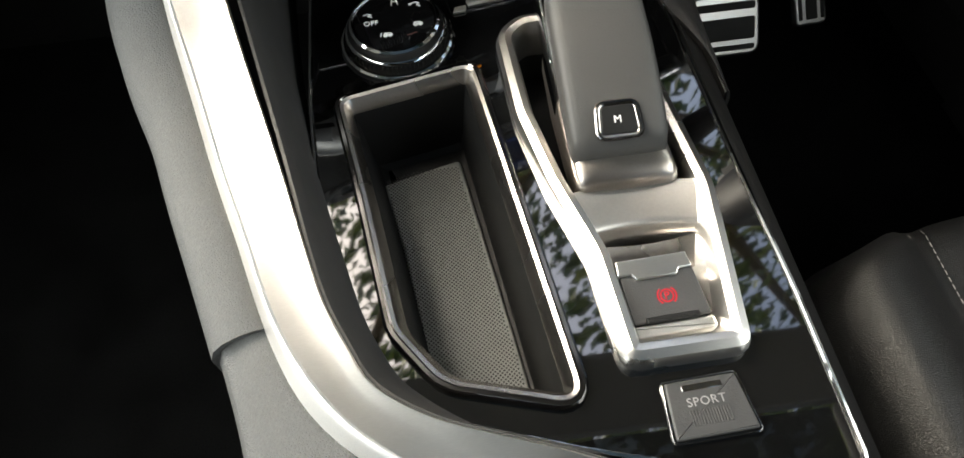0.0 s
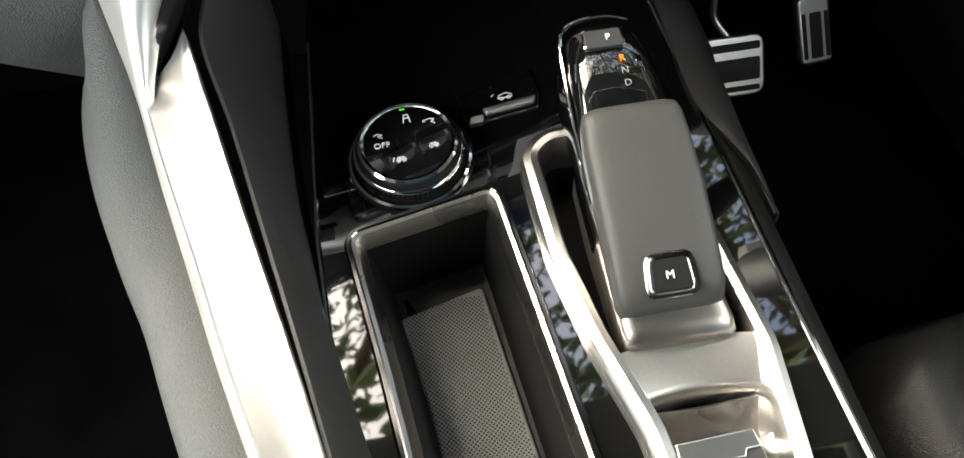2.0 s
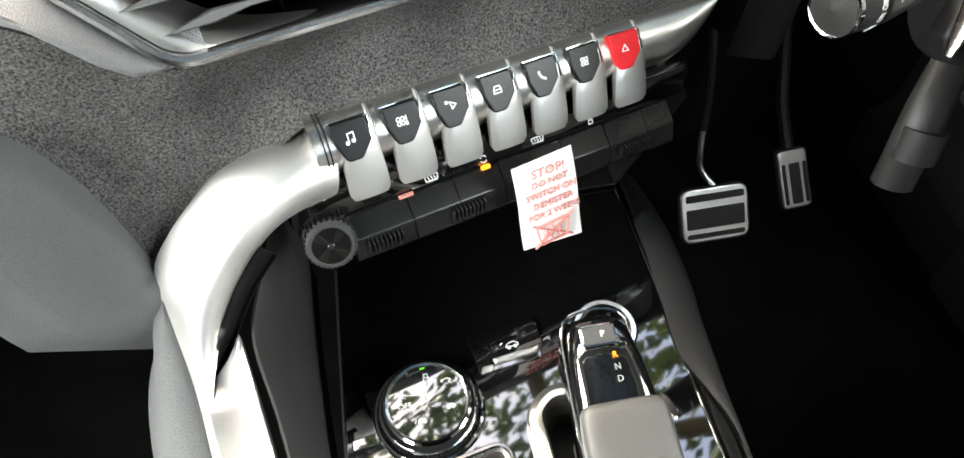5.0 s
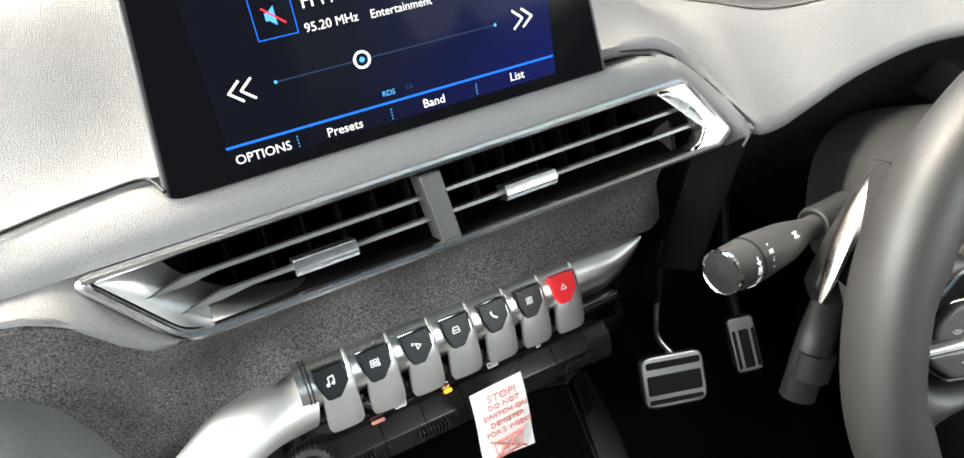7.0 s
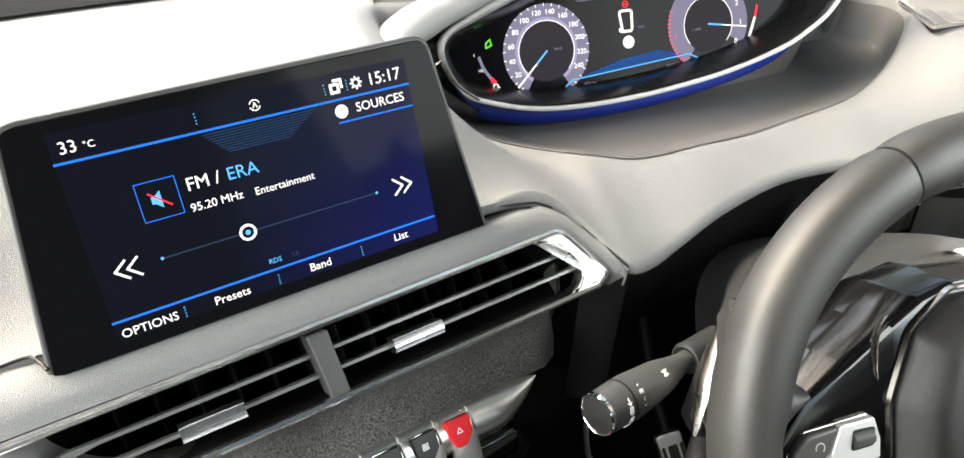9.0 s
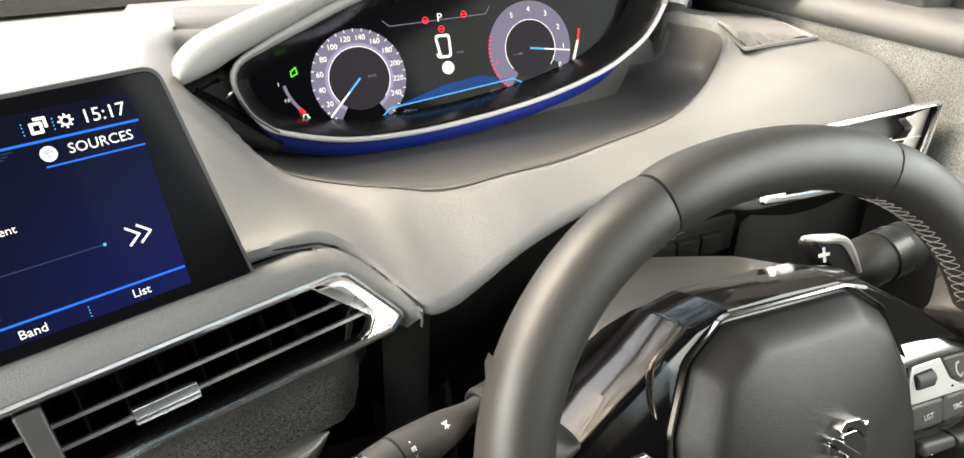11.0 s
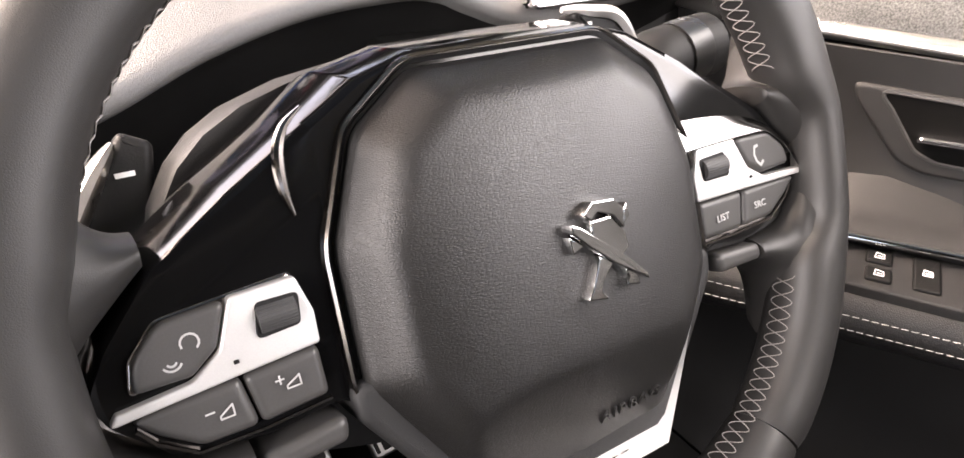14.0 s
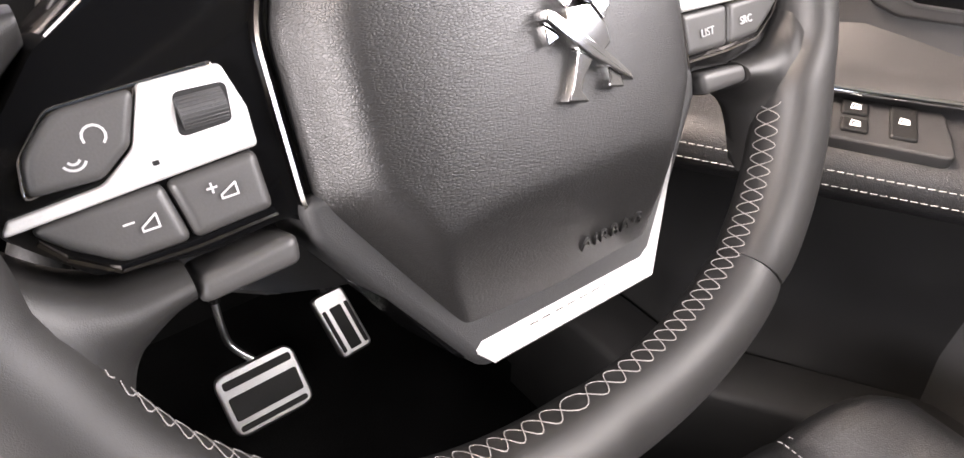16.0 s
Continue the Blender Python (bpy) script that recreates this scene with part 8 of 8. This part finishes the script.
# ---- pedals ----


def pedals():
    m = Matrix.Translation((0.3360, 0.2640, 0.1915)) @ pose(0, 0, 0, 53, 0, 0)
    ob = thing("brake_pedal", "steel brake pedal with black rubber strips", "pedal", at=m)
    part("plate", slab(rounded([(-0.047, -0.0375), (0.047, -0.0375), (0.0455, 0.0375), (-0.0475, 0.0375)], 0.016, 6), -0.010, 0.0, 0.003), STEEL, ob)
    for y0, y1 in ((-0.031, -0.024), (-0.018, 0.010), (0.019, 0.029)):
        part("rubber_strip", box(-0.040, y0, -0.002, 0.040, y1, 0.0012, 0.003), RUBBER, ob)
    part("arm", tube(spline([(0.004, 0.034, -0.008), (-0.012, 0.060, -0.012), (-0.014, 0.085, -0.006), (-0.011, 0.115, 0.000)], 6), 0.0042, 10), STEEL, ob)
    # Same arm's upper length in black: the footwell's darkness put into its colour
    part("lever", tube(spline([(-0.011, 0.113, 0.000), (-0.004, 0.20, 0.02), (0.0, 0.40, 0.05)], 6), 0.0060, 10), BLACK, ob)
    m = Matrix.Translation((0.4470, 0.2830, 0.2150)) @ pose(0, 0, 0, 53, 0, 4)
    ob = thing("accelerator_pedal", "narrow steel accelerator pedal with black rubber strips", "pedal", at=m)
    part("plate", slab(rounded([(-0.018, -0.041), (0.024, -0.041), (0.018, 0.041), (-0.024, 0.041)], 0.008, 5), -0.010, 0.0, 0.003), STEEL, ob)
    for x0, x1 in ((-0.0165, -0.0115), (-0.0065, 0.0085), (0.0130, 0.0180)):
        part("rubber_strip", slab(rounded([(x0 + 0.002, -0.034), (x1 + 0.002, -0.034), (x1 - 0.002, 0.022), (x0 - 0.002, 0.022)], 0.002), -0.002, 0.0012, 0.0006), RUBBER, ob)
    part("arm", tube([(0, 0.030, -0.012), (0.0, 0.10, -0.02), (0.0, 0.36, 0.03)], 0.008, 8), BLACK, ob)


pedals()


# ---- the driver's door ----


def driver_door():
    ob = thing("driver_door", "closed driver door with cloth upper, silver strip and leather armrest", "door")

    def skew(y, slope, y0):
        return max(-0.062, min(0.062, -slope * (y - y0)))

    def run(section, name, mat, label, y0=-1.0, y1=0.42, n=70, slope=0.62, zero=-0.11):
        rows = []
        for k in range(n + 1):
            y = y0 + (y1 - y0) * k / n
            rows.append([(x + skew(y, slope, zero), y, z) for x, z in section])
        return part(name, sheet(rows, 0.003), mat, ob, label, 60)

    # cloth above the silver strip, its top edge straighter than its foot, and the moulding along the window
    cloth, sill, seal = [], [], []
    for k in range(71):
        y = -1.0 + 1.42 * k / 70
        foot = Vector((0.736 + skew(y, 0.42, -0.095), y, 0.736))
        top = Vector((min(0.748, 0.722 - 0.10 * (y - 0.08)), y, 0.842))
        cloth.append([foot + Vector((0.002, 0, -0.002))] + [foot.lerp(top, f) + Vector((0.003 * math.sin(math.pi * f), 0, 0)) for f in (0.0, 0.15, 0.35, 0.55, 0.75, 0.9, 1.0)] + [top + Vector((0.006, 0, 0.004))])
        sill.append([top + Vector(p) for p in ((0.004, 0, -0.003), (-0.002, 0, -0.0005), (-0.006, 0, 0.005), (-0.0065, 0, 0.013), (-0.003, 0, 0.021), (0.006, 0, 0.0265), (0.030, 0, 0.0285), (0.062, 0, 0.027))])
        seal.append([top + Vector(p) for p in ((0.050, 0, 0.026), (0.056, 0, 0.038), (0.066, 0, 0.038), (0.072, 0, 0.020))])
    part("upper_trim", sheet(cloth, 0.003), DOORFABRIC, ob, "grey speckled cloth upper trim", 60)
    part("sill_moulding", sheet(sill, 0.003), SILLGREY, ob, "smooth grey moulding along the window", 60)
    part("window_seal", sheet(seal, 0.002), BLACK, ob, "black window seal", 60)
    part("mirror_corner", slab(rounded([(0.735, 0.155), (0.785, 0.150), (0.785, 0.40), (0.722, 0.40)], 0.01), 0.866, 1.02, 0.006), DARKPAD, ob, "dark corner cover at the mirror", 50)
    run([(0.737, 0.737), (0.731, 0.735), (0.7285, 0.730), (0.730, 0.7255), (0.736, 0.724)], "silver_strip", SATIN, "satin silver strip", slope=0.42, zero=-0.095)
    run([(0.736, 0.725), (0.742, 0.70), (0.745, 0.66), (0.742, 0.63), (0.737, 0.612)], "mid_panel", DARKPAD, "dark grained middle panel", slope=0.5, zero=-0.12)
    run([(0.775, 0.640), (0.750, 0.619), (0.737, 0.613), (0.729, 0.611), (0.722, 0.606)], "armrest_bevel", DARKPAD, "dark grey bevel above the armrest", slope=0.7, zero=-0.145)
    run([(0.722, 0.607), (0.7195, 0.6055), (0.7185, 0.604), (0.7195, 0.6025)], "armrest_strip", CHROME, "thin chrome line above the armrest", slope=0.7, zero=-0.145)
    run([(0.722, 0.603), (0.700, 0.590), (0.668, 0.580), (0.655, 0.575), (0.648, 0.566), (0.646, 0.552), (0.652, 0.540), (0.70, 0.53)], "armrest", SEAT, "black leather armrest")
    run([(0.735, 0.545), (0.742, 0.50), (0.745, 0.35), (0.735, 0.20), (0.70, 0.18), (0.70, 0.09)], "lower_panel", BLACK, "black lower door panel")
    run([(0.735, 0.30), (0.672, 0.30), (0.664, 0.29), (0.664, 0.12)], "door_pocket", BLACK, "black door pocket", -0.8, 0.15)
    for dz, dx in ((0.0, 0.0), (0.0115, -0.0005)):
        bm = bmesh.new()
        for k in range(190):
            y = -0.75 + 0.0052 * k
            tube([(0.6455 + dx + skew(y, 0.62, -0.11), y, 0.5655 - dz), (0.6450 + dx + skew(y + 0.0034, 0.62, -0.11), y + 0.0034, 0.5655 - dz)], 0.0003, 4, bm)
        st = part("stitching", bm, THREAD, ob, "pale stitching along the armrest", 0)
        tagged(st, kind="stuff")
    # handle recess and chrome lever, square to the slanting middle panel
    k = 1 / math.sqrt(1.25)
    m = Matrix.Translation((0.7355, -0.105, 0.668)) @ Matrix(((0.5 * k, 0, -k, 0), (-k, 0, -0.5 * k, 0), (0, 1, 0, 0), (0, 0, 0, 1)))
    outer = [(-0.084, 0.034, 0.008), (-0.077, 0.020, 0.02), (-0.0427, -0.0172, 0.02), (-0.0252, -0.0235, 0.02), (0.0216, -0.0225, 0.02), (0.10, -0.022, 0.01), (0.10, 0.034, 0.01)]
    rec = rounded([(-0.0655, 0.031, 0.005), (-0.0545, 0.020, 0.02), (-0.0330, -0.0070, 0.016), (-0.0180, -0.0125, 0.012), (0.0178, -0.0122, 0.02), (0.085, -0.0115, 0.01), (0.085, 0.031, 0.008)], 0.006, 4)
    hr = part("handle_bezel", keycap(outer, 0.01, -0.006, 0.0045, 0.003), DARKPAD, ob, "dark moulded bezel round the handle")
    hr.matrix_basis = m
    # Flat plate, no hollow: the recess's shade is put into its black.
    part("recess_shade_plate", slab(rec, 0.0005, 0.0049, 0.0003), VOID, hr, "flat black plate painted as the shade of the handle recess")
    part("recess_edge", band(rec, [(0.0016, 0.0040), (0.0016, 0.0056), (0.0, 0.0060), (-0.0010, 0.0050)], closed=False), GREYPLASTIC, hr)
    part("door_handle", slab(rounded([(-0.0352, 0.0022), (0.082, 0.0062), (0.082, 0.0125), (-0.0335, 0.0068)], 0.002), 0.004, 0.014, 0.003), BRIGHT, hr, "chrome inner door handle")
    # window switches
    bm = slab(rounded([(-0.040, -0.022), (0.046, -0.024), (0.040, 0.020), (-0.046, 0.020)], 0.006), -0.008, 0.004, 0.002)
    panel = part("switch_panel", bm, DARKPAD, ob, "dark window switch panel")
    panel.matrix_basis = pose(0.684, -0.112, 0.5870, 0, 0, -58) @ pose(0, 0, 0, 14, 0, 0)
    for x, y, hx, hy in ((-0.016, 0.0085, 0.0085, 0.0065), (-0.016, -0.0085, 0.0085, 0.0065), (0.014, 0.001, 0.0085, 0.016)):
        key = part("window_key", slab(rounded([(x - hx, y - hy), (x + hx, y - hy), (x + hx, y + hy), (x - hx, y + hy)], 0.002), 0.002, 0.0065, 0.0015), BLACK, panel)
        part("symbol", strokes([[(x - 0.003, y - 0.002), (x + 0.003, y - 0.002), (x + 0.003, y + 0.002), (x - 0.002, y + 0.003), (x - 0.003, y - 0.002)], [(x - 0.001, y), (x + 0.002, y)]], 0.0008, 0.0064, 0.0067), INK_WHITE, key, smooth=0)


driver_door()


# ---- the driver's seat ----


def seat():
    ob = thing("driver_seat", "black leather driver seat cushion with pale contrast stitching", "seat")
    n, mlt = 40, 44
    rows = []

    def height(u, v):
        # u across 0..1, v from the back 0 to the front 1
        side = max(0.0, abs(u - 0.5) * 2 - 0.62) / 0.38
        z = 0.372 + 0.035 * math.sin(min(1.0, side * 1.25) * math.pi * 0.62) - 0.07 * max(0.0, side - 0.72) ** 1.2 * 3
        z += 0.012 * v
        z -= 0.10 * smooth(0.93, 1.0, v) ** 2 + 0.004 * math.exp(-(((abs(u - 0.5) - 0.31) / 0.012) ** 2))
        return z

    for i in range(n + 1):
        u = i / n
        row = []
        for j in range(mlt + 1):
            v = j / mlt
            row.append((0.185 + 0.50 * u, -0.70 + 0.57 * v - 0.075 * (abs(u - 0.5) * 2) ** 4 * v, height(u, v)))
        row.append((row[-1][0], row[-1][1] - 0.005, 0.20))
        rows.append(row)
    rows.insert(0, [(p[0] - 0.004, p[1], 0.20) for p in rows[0]])
    rows.append([(p[0] + 0.004, p[1], 0.20) for p in rows[-1]])
    part("cushion", sheet(rows, 0.004), SEAT, ob, "black leather cushion", 60)
    bm = bmesh.new()
    for u in (0.185, 0.205, 0.795, 0.815):
        for k in range(95):
            v = 0.02 + 0.0098 * k
            pts = []
            for w in (v, v + 0.0062):
                pts.append((0.185 + 0.50 * u, -0.70 + 0.57 * w - 0.075 * (abs(u - 0.5) * 2) ** 4 * w, height(u, w) + 0.0006))
            tube(pts, 0.0004, 4, bm)
    st = part("stitching", bm, THREAD, ob, "pale contrast stitching", 0)
    tagged(st, kind="stuff")
    bm = box(0.15, -0.75, 0.08, 0.58, -0.17, 0.30, 0.02)
    part("base", bm, BLACK, ob, "black seat base")


seat()
